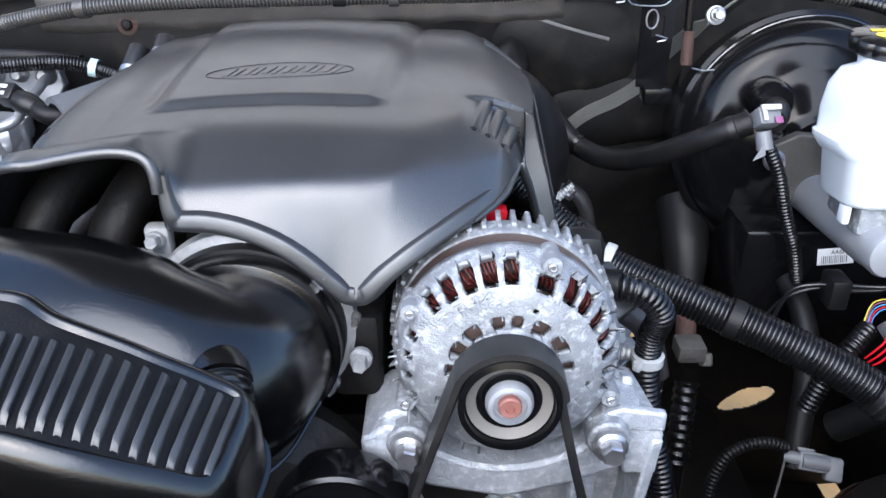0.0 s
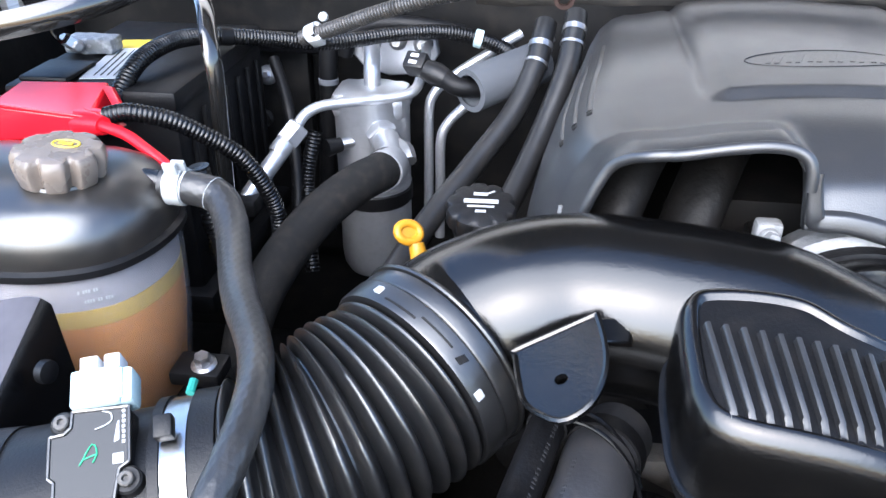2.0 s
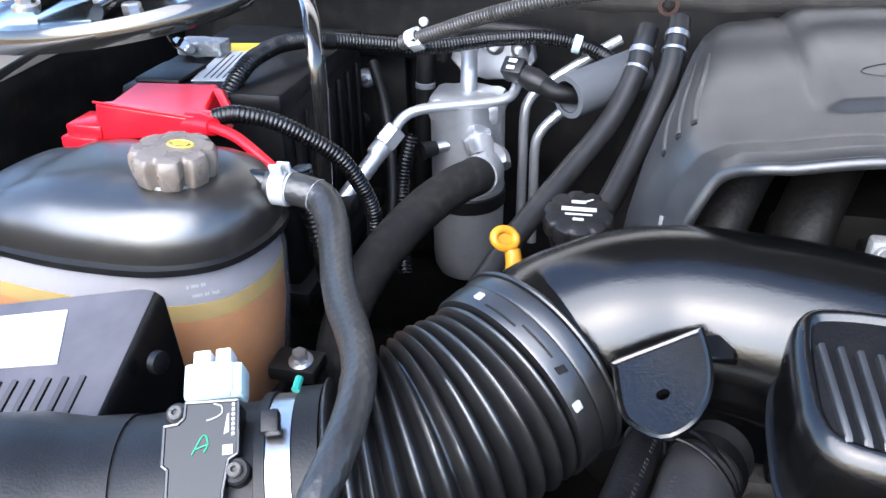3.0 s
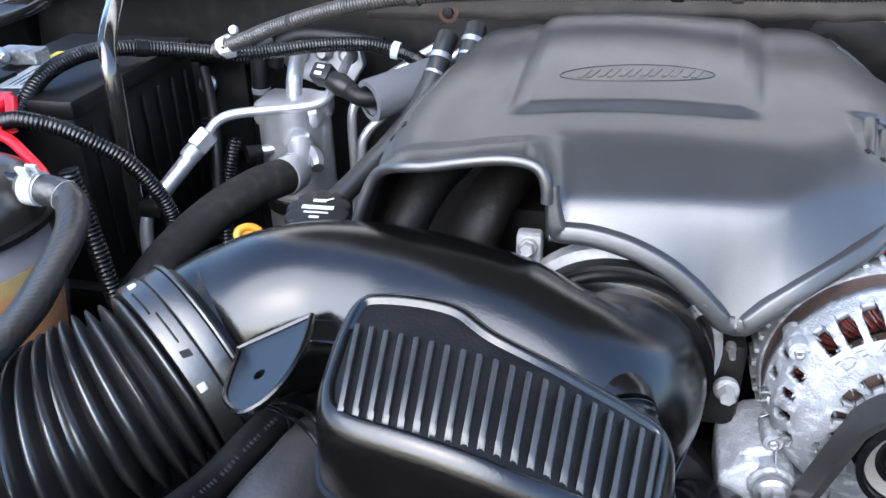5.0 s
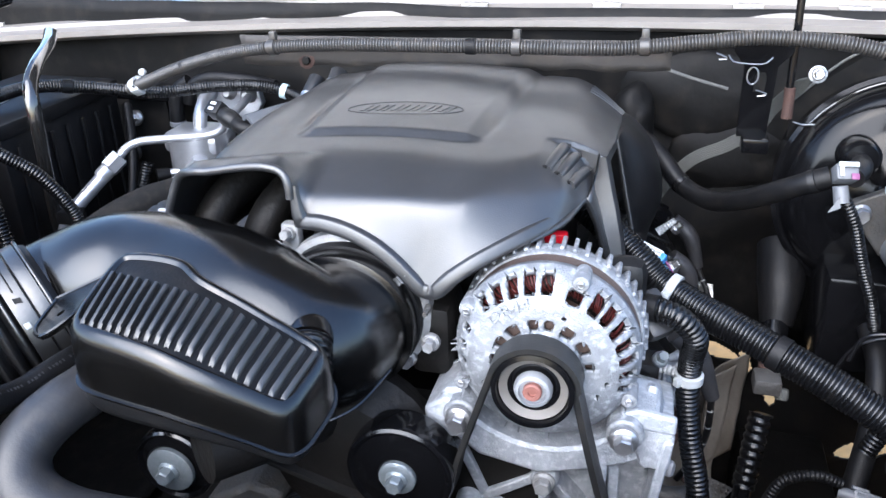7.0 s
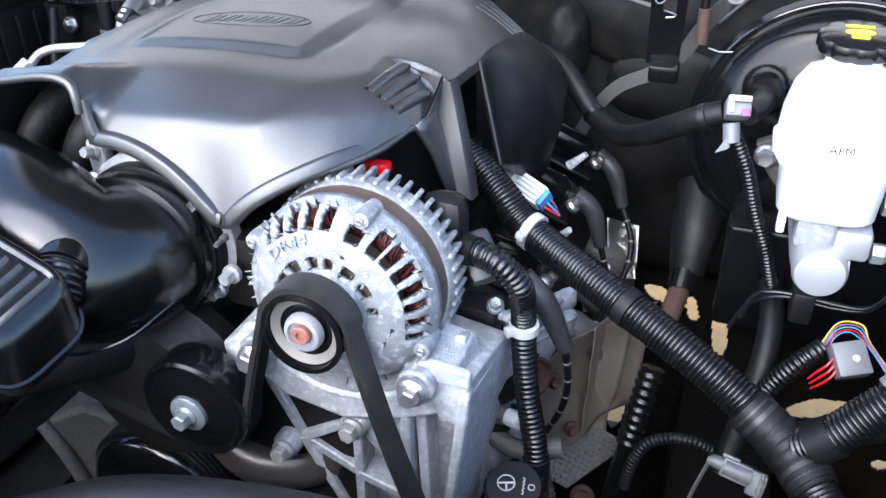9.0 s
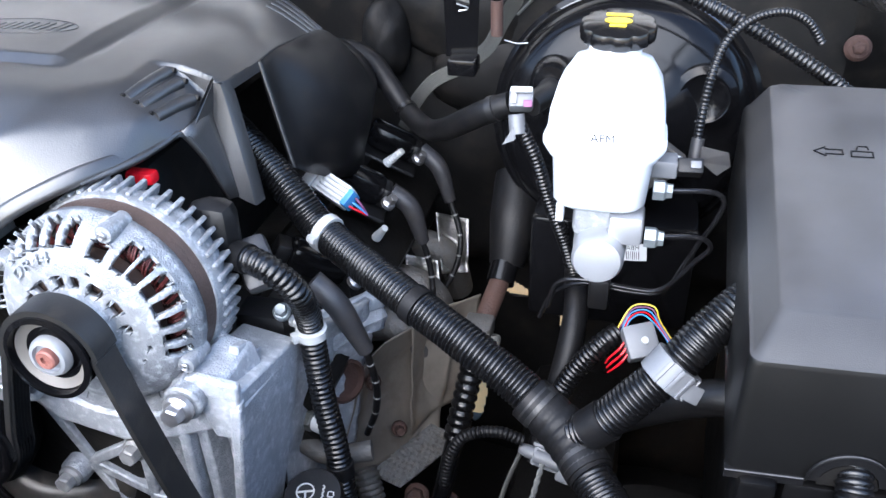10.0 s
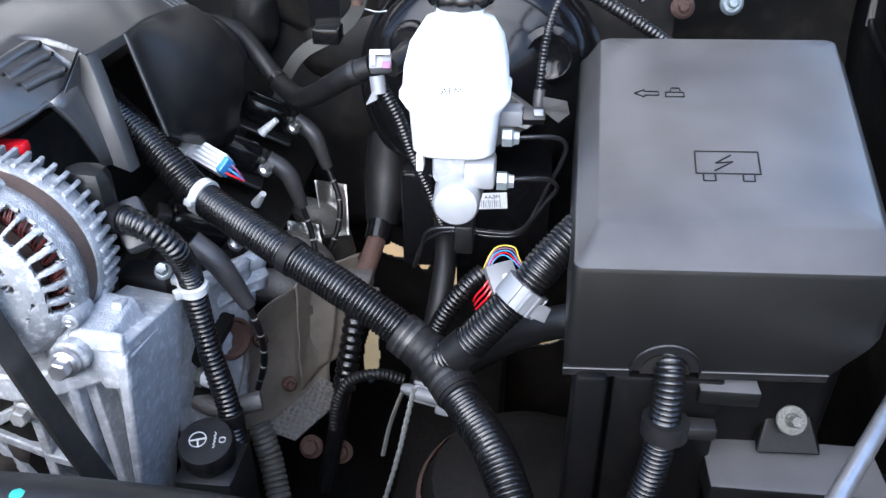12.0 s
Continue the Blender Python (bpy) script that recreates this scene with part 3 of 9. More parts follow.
def panel_rise(x, y):
    """The raised badge panel with wide bevels that runs off the back, and the groove beside it."""
    lean = 0.085 * (y - 0.555)
    a = bevel_step(x + 0.205 + lean * 0.2, 0.014, 0.0015) * bevel_step(-0.038 + lean - x, 0.015, 0.0015)
    groove = 0.0022 * math.exp(-((x + 0.207) / 0.004) ** 2) * smooth_step(0.545, 0.58, y) + 0.0016 * math.exp(-((x + 0.036 - lean) / 0.004) ** 2) * smooth_step(0.56, 0.60, y)
    return a * (0.0044 * bevel_step(y - 0.5460 - 0.05 * (x + 0.12), 0.0105, 0.0006) + 0.0012 * smooth_step(0.56, 0.70, y)) - groove


POCKET = [(0.014, 0.0), (0.031, 0.0045), (0.0415, 0.0090), (0.050, 0.0160), (0.058, 0.0225)]


def step_line(x):
    """Where the top plate ends above the corner louvres."""
    return 0.5775 + 0.15 * (x - 0.018)


def pocket(x, y):
    """The step down in front of the top plate, deeper towards the pillar and running out to the front."""
    d = step_line(x) - y
    return along(POCKET, x) * bevel_step(d, 0.0022, 0.0006) * (1 - smooth_step(0.030, 0.075, d) * (1 - smooth_step(0.035, 0.050, x)))



COVER_YS = sorted([0.5595, 0.5589, 0.5585, 0.5581, 0.5575, 0.5545, 0.5513, 0.5509, 0.5505, 0.5501, 0.5495] + [0.805, 0.798, 0.790, 0.780] + [0.770 - 0.013 * i for i in range(10)] + [0.645 - 0.0026 * i for i in range(48)] + [0.517 - 0.0024 * i for i in range(11)], reverse=True)


def cover_column(x):
    """One line of the cover from its back edge over the top and down to its hem."""
    notch = x < -0.1635
    yf, zh, yh = eased(COVER_FACE_Y, x), eased(COVER_HEM_Z, x), eased(COVER_HEM_Y, x)
    if notch:
        yf = 0.458
    side = 1 - smooth_step(-0.181, -0.152, x)
    soft = 0.014 + 0.010 * smooth_step(-0.03, 0.05, x)
    squeeze = max(0.0, yf + 0.006 - COVER_YS[-1])
    ys = [y + squeeze * max(0.0, (0.645 - y) / (0.645 - COVER_YS[-1])) if y < 0.645 else y for y in COVER_YS]
    # rows that follow the slanting front edge of the panel
    ys = [y + 0.085 * (max(-0.21, min(-0.03, x)) + 0.059) * smooth_step(0.520, 0.548, y) * (1 - smooth_step(0.565, 0.600, y)) for y in ys]
    # rows that follow the step above the louvres
    ys = [y + 0.15 * (max(0.0, min(0.06, x)) - 0.018) * smooth_step(0.545, 0.568, y) * (1 - smooth_step(0.60, 0.64, y)) if x > 0.0 else y for y in ys]
    ys += [ys[-1] + (yf + 0.004 - ys[-1]) * i / 9 for i in range(1, 10)] + [yf + 0.002, yf]
    pts = []
    for y in ys:
        roll = cover_roll(x, y, soft) * (1 - side)
        brow = side * 0.367 * ramp(0.507 - y, 0.0025)
        pts.append(Vector((x, y, cover_top(x, min(y, 0.80)) - roll + panel_rise(x, y) + brow - pocket(x, y))))
    z0 = pts[-1].z
    for i in range(1, 13):
        f = i / 12
        if notch:
            pts.append(Vector((x, yf - 0.018 * math.sin(f * 1.57), z0 - 0.003 * (1 - math.cos(f * 1.57)))))
        else:
            pts.append(Vector((x, yf + (yh - yf) * f, z0 + (zh - z0) * (0.1 * f + 0.9 * f ** 0.85))))
    w = max(0.12, smooth_step(-0.05, 0.04, x)) * (1 - smooth_step(0.056, 0.070, x)) if not notch else 0.0
    if w > 0.0:
        # the crease over the face melts away towards the corner
        lo, hi = len(pts) - 26, len(pts) - 4
        for _ in range(70):
            mid = [(pts[i - 1] + pts[i + 1]) / 2 for i in range(lo, hi)]
            for i, q in zip(range(lo, hi), mid):
                pts[i] = Vector((x, *(pts[i].lerp(q, 0.5 * w)).yz))
    if x > 0.0580:
        # beyond the louvres only the top plate goes on, back from the pillar and the window
        end = step_line(x) + 9.0 * max(0.0, x - 0.066)
        pts = [p if p.y > end else Vector((x, end, cover_top(x, end))) for p in pts]
    return pts


def spread(*runs):
    """Places from run to run, each (start, step), the last one an end."""
    out = []
    for (a, step), (b, _) in zip(runs, runs[1:]):
        n = max(1, round((b - a) / step))
        out += [a + (b - a) * i / n for i in range(n)]
    return out + [runs[-1][0]]


def flange_rings(path, grow=1.0, end=1.0):
    """A rounded flange along a line on the cover's face, with a step up to the face; it may start or end narrower."""
    line, _ = curve(path, 0.003)
    rings = []
    for i, p in enumerate(line):
        f = i / len(line)
        g = (grow + (1 - grow) * smooth_step(0.0, 0.25, f)) * (1 + (end - 1) * smooth_step(0.72, 1.0, f))
        d = (line[min(i + 1, len(line) - 1)] - line[max(0, i - 1)]).normalized()
        o = Vector((0, -0.95, 0.31))
        o = (o - d * o.dot(d)).normalized()
        n = o.cross(d)
        rings.append([p + n * a * g + o * b * g for a, b in ((0.0128, -0.0035), (0.0116, -0.0014), (0.0106, 0.0006), (0.0098, 0.0013), (0.0088, 0.0015), (0.0034, 0.0012), (0.0014, 0.0006), (0.0002, -0.0008), (0.0, -0.003), (0.0008, -0.006))])
    return rings


FLANK = [(0.0, 0.0), (0.018, 0.001), (0.034, 0.005), (0.050, 0.015), (0.062, 0.032), (0.072, 0.054), (0.080, 0.080), (0.086, 0.110), (0.088, 0.125)]


def flank_point(f, p):
    """A place on the left flank: f steps down its section from the shoulder point p."""
    k = min(int(f), len(FLANK) - 2)
    o, drop = (FLANK[k][i] + (FLANK[k + 1][i] - FLANK[k][i]) * (f - k) for i in (0, 1))
    wide = (1 - 0.35 * smooth_step(0.58, 0.80, p.y)) * (0.74 + 0.26 * smooth_step(0.455, 0.56, p.y))
    return Vector((-0.235 - o * wide, p.y + 0.014 * smooth_step(0.015, 0.055, o) * (1 - smooth_step(0.46, 0.56, p.y)), p.z - drop))


def engine_cover():
    c = thing("engine_cover", (-0.12, 0.62, 1.06), "satin dark grey plastic engine cover with an embossed badge panel", "engine cover")
    xs = spread((-0.235, 0.004), (-0.212, 0.0013), (-0.188, 0.003), (-0.174, 0.0013), (-0.160, 0.003), (-0.068, 0.0018), (-0.030, 0.003), (0.0, 0.0018), (0.072, 0))
    shoulder = cover_column(-0.235)
    cols = [[flank_point(f / 3, p) for p in shoulder] for f in range(3 * (len(FLANK) - 1), 0, -1)]
    cols += [cover_column(x) for x in xs]
    shell = skin(cols, False, False)
    bmesh.ops.remove_doubles(shell, verts=shell.verts, dist=2e-6)
    part("shell", shell, COVER, c, "", 50, 0.003)
    # moulded flutes on the flank and louvres by the corner
    top = [p for p in shoulder if p.y > 0.552]
    for k, f in enumerate((2.45, 3.15, 3.85)):
        q = [flank_point(f + 0.35 * smooth_step(0.66, 0.56, p.y), p) + Vector((0.0012, 0, -0.0016)) for p in top if p.y < 0.70][::4]
        part("flute", tube(q, 0.0036, 10, 0.006), COVER, c)
        # A dark block stands in for the shade of an open slot.
        part("slot", block((-0.0022, -0.0016, -0.002), (0.0022, 0.0016, 0.0014), 0.0008, basis(q[-1] + Vector((-0.001, -0.004, 0.0010)), (-0.6, -0.2, 0.8))), GREASE, c, "dark block for a slot's shade")
    part("flank_rib", tube([flank_point(f, p) for f, p in ((5.2, Vector((0, 0.500, 1.170))), (5.8, Vector((0, 0.492, 1.168))), (6.6, Vector((0, 0.484, 1.166))))], 0.0035, 8, 0.006), COVER, c)
    for k in range(3):
        head, foot = Vector((0.0300 + 0.0097 * k, 0.5735 - 0.0030 * k, 0)), Vector((0.0212 + 0.0097 * k, 0.5300, 0))
        q = []
        for f in (0.0, 0.35, 0.7, 1.0):
            p = head.lerp(foot, f)
            q.append(Vector((p.x, p.y, cover_top(p.x, p.y) - cover_roll(p.x, p.y) - pocket(p.x, p.y) - 0.0004 - 0.0040 * f)))
        part("louvre", tube(q, 0.0051, 16, 0.004), COVER, c)
        # Louvre holes are dark blocks too, drawn for their shade.
        part("slot", block((-0.0034, -0.0022, -0.003), (0.0034, 0.0022, 0.0010), 0.001, basis(q[0] + Vector((0.003, 0.0020, 0.0024)), (0.1, 0.5, 0.8))), GREASE, c, "dark block for a slot's shade")
        part("slot", block((-0.0018, -0.0014, -0.002), (0.0018, 0.0014, 0.0014), 0.0006, basis(q[-1] + Vector((-0.0010, -0.0020, 0.0040)), (-0.2, -0.4, 0.9))), GREASE, c, "dark block for a slot's shade")
    # rolled lip round the side opening and one flange round the front arches
    hem = [flank_point(f, shoulder[-1]) for f in (7.5, 6.5, 5.5, 4.6, 3.8, 3.0, 2.2, 1.4, 0.7)] + [cover_column(x)[-1] for x in (-0.235, -0.21, -0.19, -0.1755)]
    hem += [Vector((-0.1680, 0.4385, 1.1815)), Vector((-0.1650, 0.437, 1.1730)), Vector((-0.1645, 0.4365, 1.1640))]
    part("lip", tube(hem, 0.0036, 12, 0.003), COVER, c)
    arch = [Vector((-0.1655, 0.4380, 1.174)), Vector((-0.1650, 0.4365, 1.160)), Vector((-0.1635, 0.435, 1.147))]
    arch += [Vector((x, eased(COVER_HEM_Y, x) - 0.001, eased(COVER_HEM_Z, x))) for x in (-0.158, -0.14, -0.12, -0.10, -0.085, -0.072, -0.062)]
    part("flange", skin(flange_rings(arch + [Vector((-0.0545, 0.4295, 1.0925))], 0.6), False, False), COVER, c, "", 50)
    arch = [Vector((x, eased(COVER_HEM_Y, x) - 0.001, eased(COVER_HEM_Z, x))) for x in (-0.045, -0.03, -0.01, 0.02, 0.040)]
    tunnel = [Vector(q) for q in ((0.0530, 0.5370, 1.1415), (0.0575, 0.5435, 1.1330), (0.0640, 0.5500, 1.1160), (0.0690, 0.5550, 1.0960), (0.0735, 0.5585, 1.0800))]
    part("flange", skin(flange_rings([Vector((-0.0525, 0.4295, 1.0925))] + arch + [Vector((0.0495, 0.5270, 1.1400))], 1.0, 0.5), False, False), COVER, c, "", 50)
    part("tunnel_rim", tube([arch[-2], arch[-1], Vector((0.0480, 0.5230, 1.1390))] + tunnel, [0.0010, 0.0026, 0.0030, 0.0030, 0.0026, 0.0022, 0.0020, 0.0018], 10, 0.004), COVER, c)
    # corner pillar, the window behind it and the side panel
    crease = [Vector(q) for q in ((0.0200, 0.5765, 1.1790), (0.0420, 0.5803, 1.1560), (0.0515, 0.5800, 1.1400), (0.0635, 0.5735, 1.1136), (0.0715, 0.5685, 1.0905), (0.0755, 0.5650, 1.0780))]
    edge = [Vector(q) for q in ((0.0660, 0.5828, 1.1632), (0.0680, 0.5825, 1.1540), (0.0712, 0.5810, 1.1410), (0.0780, 0.5755, 1.1175), (0.0845, 0.5710, 1.0910), (0.0885, 0.5680, 1.0700))]
    face = []
    for p, q in zip(crease, edge):
        face.append([p + Vector((0, 0.012, 0)), p, *[p.lerp(q, f) for f in (0.04, 0.3, 0.6, 0.92)], q, q + Vector((0.0014, 0.0022, -0.0003)), q + Vector((0.0022, 0.014, -0.0010))])
    part("pillar", skin(face, False, False), COVER, c, "", 36)
    back = [Vector(q) for q in ((0.0545, 0.5815, 1.1485), (0.0560, 0.5790, 1.1362), (0.0632, 0.5743, 1.1172), (0.0700, 0.5697, 1.0955), (0.0755, 0.5650, 1.0780))]
    inner_face = [[p + Vector((-0.002, 0.001, 0)), *[p.lerp(q, f) + Vector((0.0012 * math.sin(f * math.pi), 0, 0)) for f in (0.0, 0.25, 0.5, 0.75, 1.0)]] for p, q in zip([Vector((0.0560, 0.5385, 1.1440))] + tunnel[1:], back)]
    part("pillar_side", skin(inner_face, False, False), COVER, c, "", 50, 0.002)
    rail = [(0.0660, 0.5870, 1.1628), (0.0715, 0.6400, 1.1630), (0.0725, 0.6400, 1.1545), (0.0685, 0.5920, 1.1540)]
    part("window_rail", slab([Vector(q) for q in rail], (-0.003, 0.0006, 0)), COVER, c, "", 30, 0, 0.0008)
    rows = []
    for i in range(23):
        g = i / 22
        y = 0.640 + 0.176 * g
        x0 = 0.0715 - 0.004 * g
        z0 = cover_top(x0, y) - 0.0006
        out = 0.022 + 0.028 * smooth_step(0.0, 0.55, g) - 0.006 * smooth_step(0.7, 1.0, g)
        low = z0 - 1.072 + 0.062 * math.sin(min(1.0, g * 1.25) * 1.57) - 0.040 * smooth_step(0.75, 1.0, g)
        row = []
        for j in range(13):
            f = j / 12
            bulge = math.sin(f * 1.57) if g < 0.15 else math.sin(min(1.0, f * 1.35) * 1.57) - 0.25 * smooth_step(0.7, 1.0, f)
            row.append(Vector((x0 + out * (bulge * smooth_step(0, 0.3, g) + f * (1 - smooth_step(0, 0.3, g))), y - 0.004 * f * (1 - g), z0 - low * (f ** (1 + 0.5 * smooth_step(0, 0.3, g))))))
        rows.append(row)
    # Blacker than the shell: shade on this side put into the colour.
    part("side_panel", skin(rows, False, False), MATTE, c, "side panel, matte black for the shade on that side", 60, 0.003)
    part("window_edge", tube([r for r in rows[0]], 0.0016, 8, 0.004), COVER, c, "worn edge of the side window")
    for i in range(4):
        y = 0.735 + 0.011 * i
        part("rib", tube([(x, y + 0.3 * (x - 0.03), cover_top(x, y + 0.3 * (x - 0.03)) - 0.0014) for x in (0.036, 0.048, 0.060, 0.070)], 0.0026, 8, 0.006), COVER, c)
    # oval badge: engraved outline and plain bars
    mid, tilt = Vector((-0.121, 0.604, 0)), 0.0
    oval = []
    for k in range(49):
        a = 2 * math.pi * k / 48
        x, y = mid.x + 0.054 * math.cos(a), mid.y + 0.0155 * math.sin(a) + 0.10 * 0.054 * math.cos(a)
        oval.append((x, y, cover_top(x, y) + panel_rise(x, y)))
    badge = part("badge", tube(oval, 0.0006, 6, 0.0035), MATTE, c, "oval embossed badge")
    for k in range(6):
        x0 = -0.162 + 0.0145 * k
        bm = bmesh.new()
        for a, b, lean in ((0.000, 0.0035, 0.006), (0.006, 0.0095, 0.006)):
            y0, y1 = 0.597 + 0.10 * (x0 + 0.121), 0.612 + 0.10 * (x0 + 0.121)
            q = [(x0 + a, y0), (x0 + b, y0), (x0 + b + lean, y1), (x0 + a + lean, y1)]
            slab([(px, py, cover_top(px, py) + panel_rise(px, py) - 0.0004) for px, py in q], (0, 0, 0.0010), bm)
        part("bar", bm, COVER, badge, "", 0)
    part("stud", hex_bolt((-0.0535, 0.430, 1.0835), (0, -1, 0), 0.0022, 0.003), CASTDARK, c)


engine_cover()


def intake_manifold():
    t = thing("intake_manifold", (-0.12, 0.6, 0.95), "black plastic intake manifold runners inside the cover", "intake manifold")
    for x in (-0.262, -0.212):
        part("runner", tube([(x + 0.05, 0.60, 1.150), (x + 0.02, 0.54, 1.146), (x, 0.495, 1.124), (x - 0.012, 0.478, 1.080), (x - 0.016, 0.480, 1.03)], 0.023, 20, 0.01, flat=0.72), GREASE, t)
    part("plenum", block((-0.235, 0.52, 0.97), (0.03, 0.78, 1.12), 0.02), INSUL, t)
    part("flange", block((-0.182, 0.455, 1.03), (-0.170, 0.49, 1.118), 0.003), GREASE, t)
    part("gasket_plate", block((-0.184, 0.452, 1.100), (-0.168, 0.464, 1.134), 0.003), CASTMID, t, "grey cast flange corner")
    part("gasket_stud", hex_bolt((-0.176, 0.4510, 1.126), (0, -1, 0.3), 0.0045, 0.006), CASTMID, t)


intake_manifold()


def throttle_body():
    t = thing("throttle_body", (-0.122, 0.45, 1.0), "grey cast throttle body behind the intake duct", "throttle body")
    part("body", turned([(0.050, -0.002), (0.0625, -0.001), (0.0665, 0.002), (0.0670, 0.012), (0.060, 0.016), (0.054, 0.018), (0.050, 0.05)], (-0.122, 0.443, 1.068), (0, 1, 0), 48), CASTMID, t)
    part("hose_lip", turned([(0.054, -0.010), (0.0612, -0.008), (0.0612, 0.001), (0.054, 0.002)], (-0.122, 0.441, 1.068), (0, 1, 0), 48), RUBBER, t, "black rubber hose lip")
    for a in (40, 140, 220, 320):
        p = (-0.122 + 0.0625 * math.cos(radians(a)), 0.440, 1.068 + 0.062 * math.sin(radians(a)))
        part("bolt", hex_bolt(p, (0, -1, 0), 0.005, 0.007), STEEL, t, "", 25)
    part("motor_housing", block((-0.075, 0.445, 1.01), (-0.040, 0.50, 1.075), 0.008), GREASE, t)


throttle_body()


# ---- air intake duct ----
RING_AT, RING_WAY = Vector((-0.367, 0.379, 1.069)), Vector((0.594, 0.767, 0.243)).normalized()


def intake_duct():
    d = thing("intake_duct", (-0.25, 0.39, 1.0), "glossy black moulded plastic air intake duct", "intake duct")
    line = [RING_AT, RING_AT + RING_WAY * 0.03, (-0.318, 0.408, 1.090), (-0.285, 0.412, 1.096), (-0.24, 0.405, 1.098), (-0.195, 0.390, 1.097), (-0.158, 0.376, 1.086), (-0.132, 0.380, 1.074), (-0.122, 0.402, 1.069), (-0.122, 0.428, 1.068)]
    part("pipe", tube(line, [0.0545, 0.054, 0.053, 0.052, 0.052, 0.053, 0.055, 0.056, 0.055, 0.054], 40, 0.005), GLOSS, d)
    part("seam", tube([(-0.150, 0.327, 1.040), (-0.115, 0.330, 1.036), (-0.088, 0.352, 1.040), (-0.072, 0.388, 1.052)], 0.0012, 6, 0.005), GLOSS, d)
    part("end_collar", turned([(0.054, 0.0), (0.0570, 0.0), (0.0572, 0.0100), (0.0555, 0.0130), (0.053, 0.0135)], RING_AT, RING_WAY, 48), RUBBER, d, "matte collar in the joint")
    part("cuff", turned([(0.054, -0.010), (0.060, -0.008), (0.060, 0.006), (0.0575, 0.010), (0.054, 0.012)], (-0.122, 0.424, 1.068), (0, 1, 0), 44), GLOSS, d, "black rubber cuff")
    # bracket tab with a hole
    m = basis((-0.2955, 0.3206, 1.1089), (-0.398, -0.187, 0.898), (0.889, 0.215, 0.44))
    edge = [(-0.279, 0.357, 1.1237), (-0.276, 0.340, 1.1217), (-0.275, 0.324, 1.1188), (-0.2775, 0.3104, 1.1148), (-0.284, 0.300, 1.1097), (-0.2947, 0.2962, 1.1042), (-0.306, 0.304, 1.101), (-0.3125, 0.313, 1.100), (-0.316, 0.327, 1.1015), (-0.319, 0.347, 1.104)]
    back = m.inverted()
    line, _ = curve([back @ Vector(p) for p in edge], 0.004)
    out = [(p.x, p.y) for p in line] + [(line[0].x * 0.5 + line[-1].x * 0.5, line[0].y * 0.5 + line[-1].y * 0.5)]
    n = len(out)
    lo = [[m @ Vector((x, y, h)) for x, y in out] for h in (-0.002, 0.0015)]
    inn = []
    for h in (0.0015, -0.002):
        inn.append([m @ Vector((0.0034 * x / math.hypot(x, y), 0.0034 * y / math.hypot(x, y), h)) for x, y in out])
    rings = [lo[0], lo[1], inn[0], inn[1], lo[0]]
    tab = part("tab", skin(rings, True, False), GLOSS, d, "flat mounting tab with a round hole", 30)
    rim = [m @ Vector((x, y, 0.0015)) for x, y in out]
    part("rim", tube(rim + [rim[0]], 0.0016, 6, 0.004), GLOSS, tab)
    part("gusset", slab([(-0.279, 0.357, 1.1225), (-0.276, 0.340, 1.1205), (-0.262, 0.352, 1.112), (-0.258, 0.372, 1.115)], (0.002, 0.001, -0.004)), GLOSS, d, "", 20, 0, 0.001)
    part("gusset", slab([(-0.279, 0.357, 1.1225), (-0.319, 0.347, 1.1030), (-0.312, 0.362, 1.098), (-0.268, 0.374, 1.112)], (0.0, 0.002, -0.004)), GLOSS, d, "", 20, 0, 0.001)
    # neck between duct and resonator
    part("fairing", tube([(-0.124, 0.378, 1.080), (-0.1215, 0.366, 1.090), (-0.1195, 0.356, 1.0965), (-0.1165, 0.346, 1.0995), (-0.1135, 0.338, 1.0985)], [0.043, 0.035, 0.0260, 0.0195, 0.0175], 32, 0.003), GLOSS, d, "flared moulded neck", 60)
    part("neck", tube([(-0.1140, 0.340, 1.0990), (-0.1110, 0.331, 1.0945), (-0.1080, 0.322, 1.0870)], 0.0172, 24, 0.002, 0.0045, 0.0020), SENSORBLK, d, "ribbed rubber neck")


intake_duct()


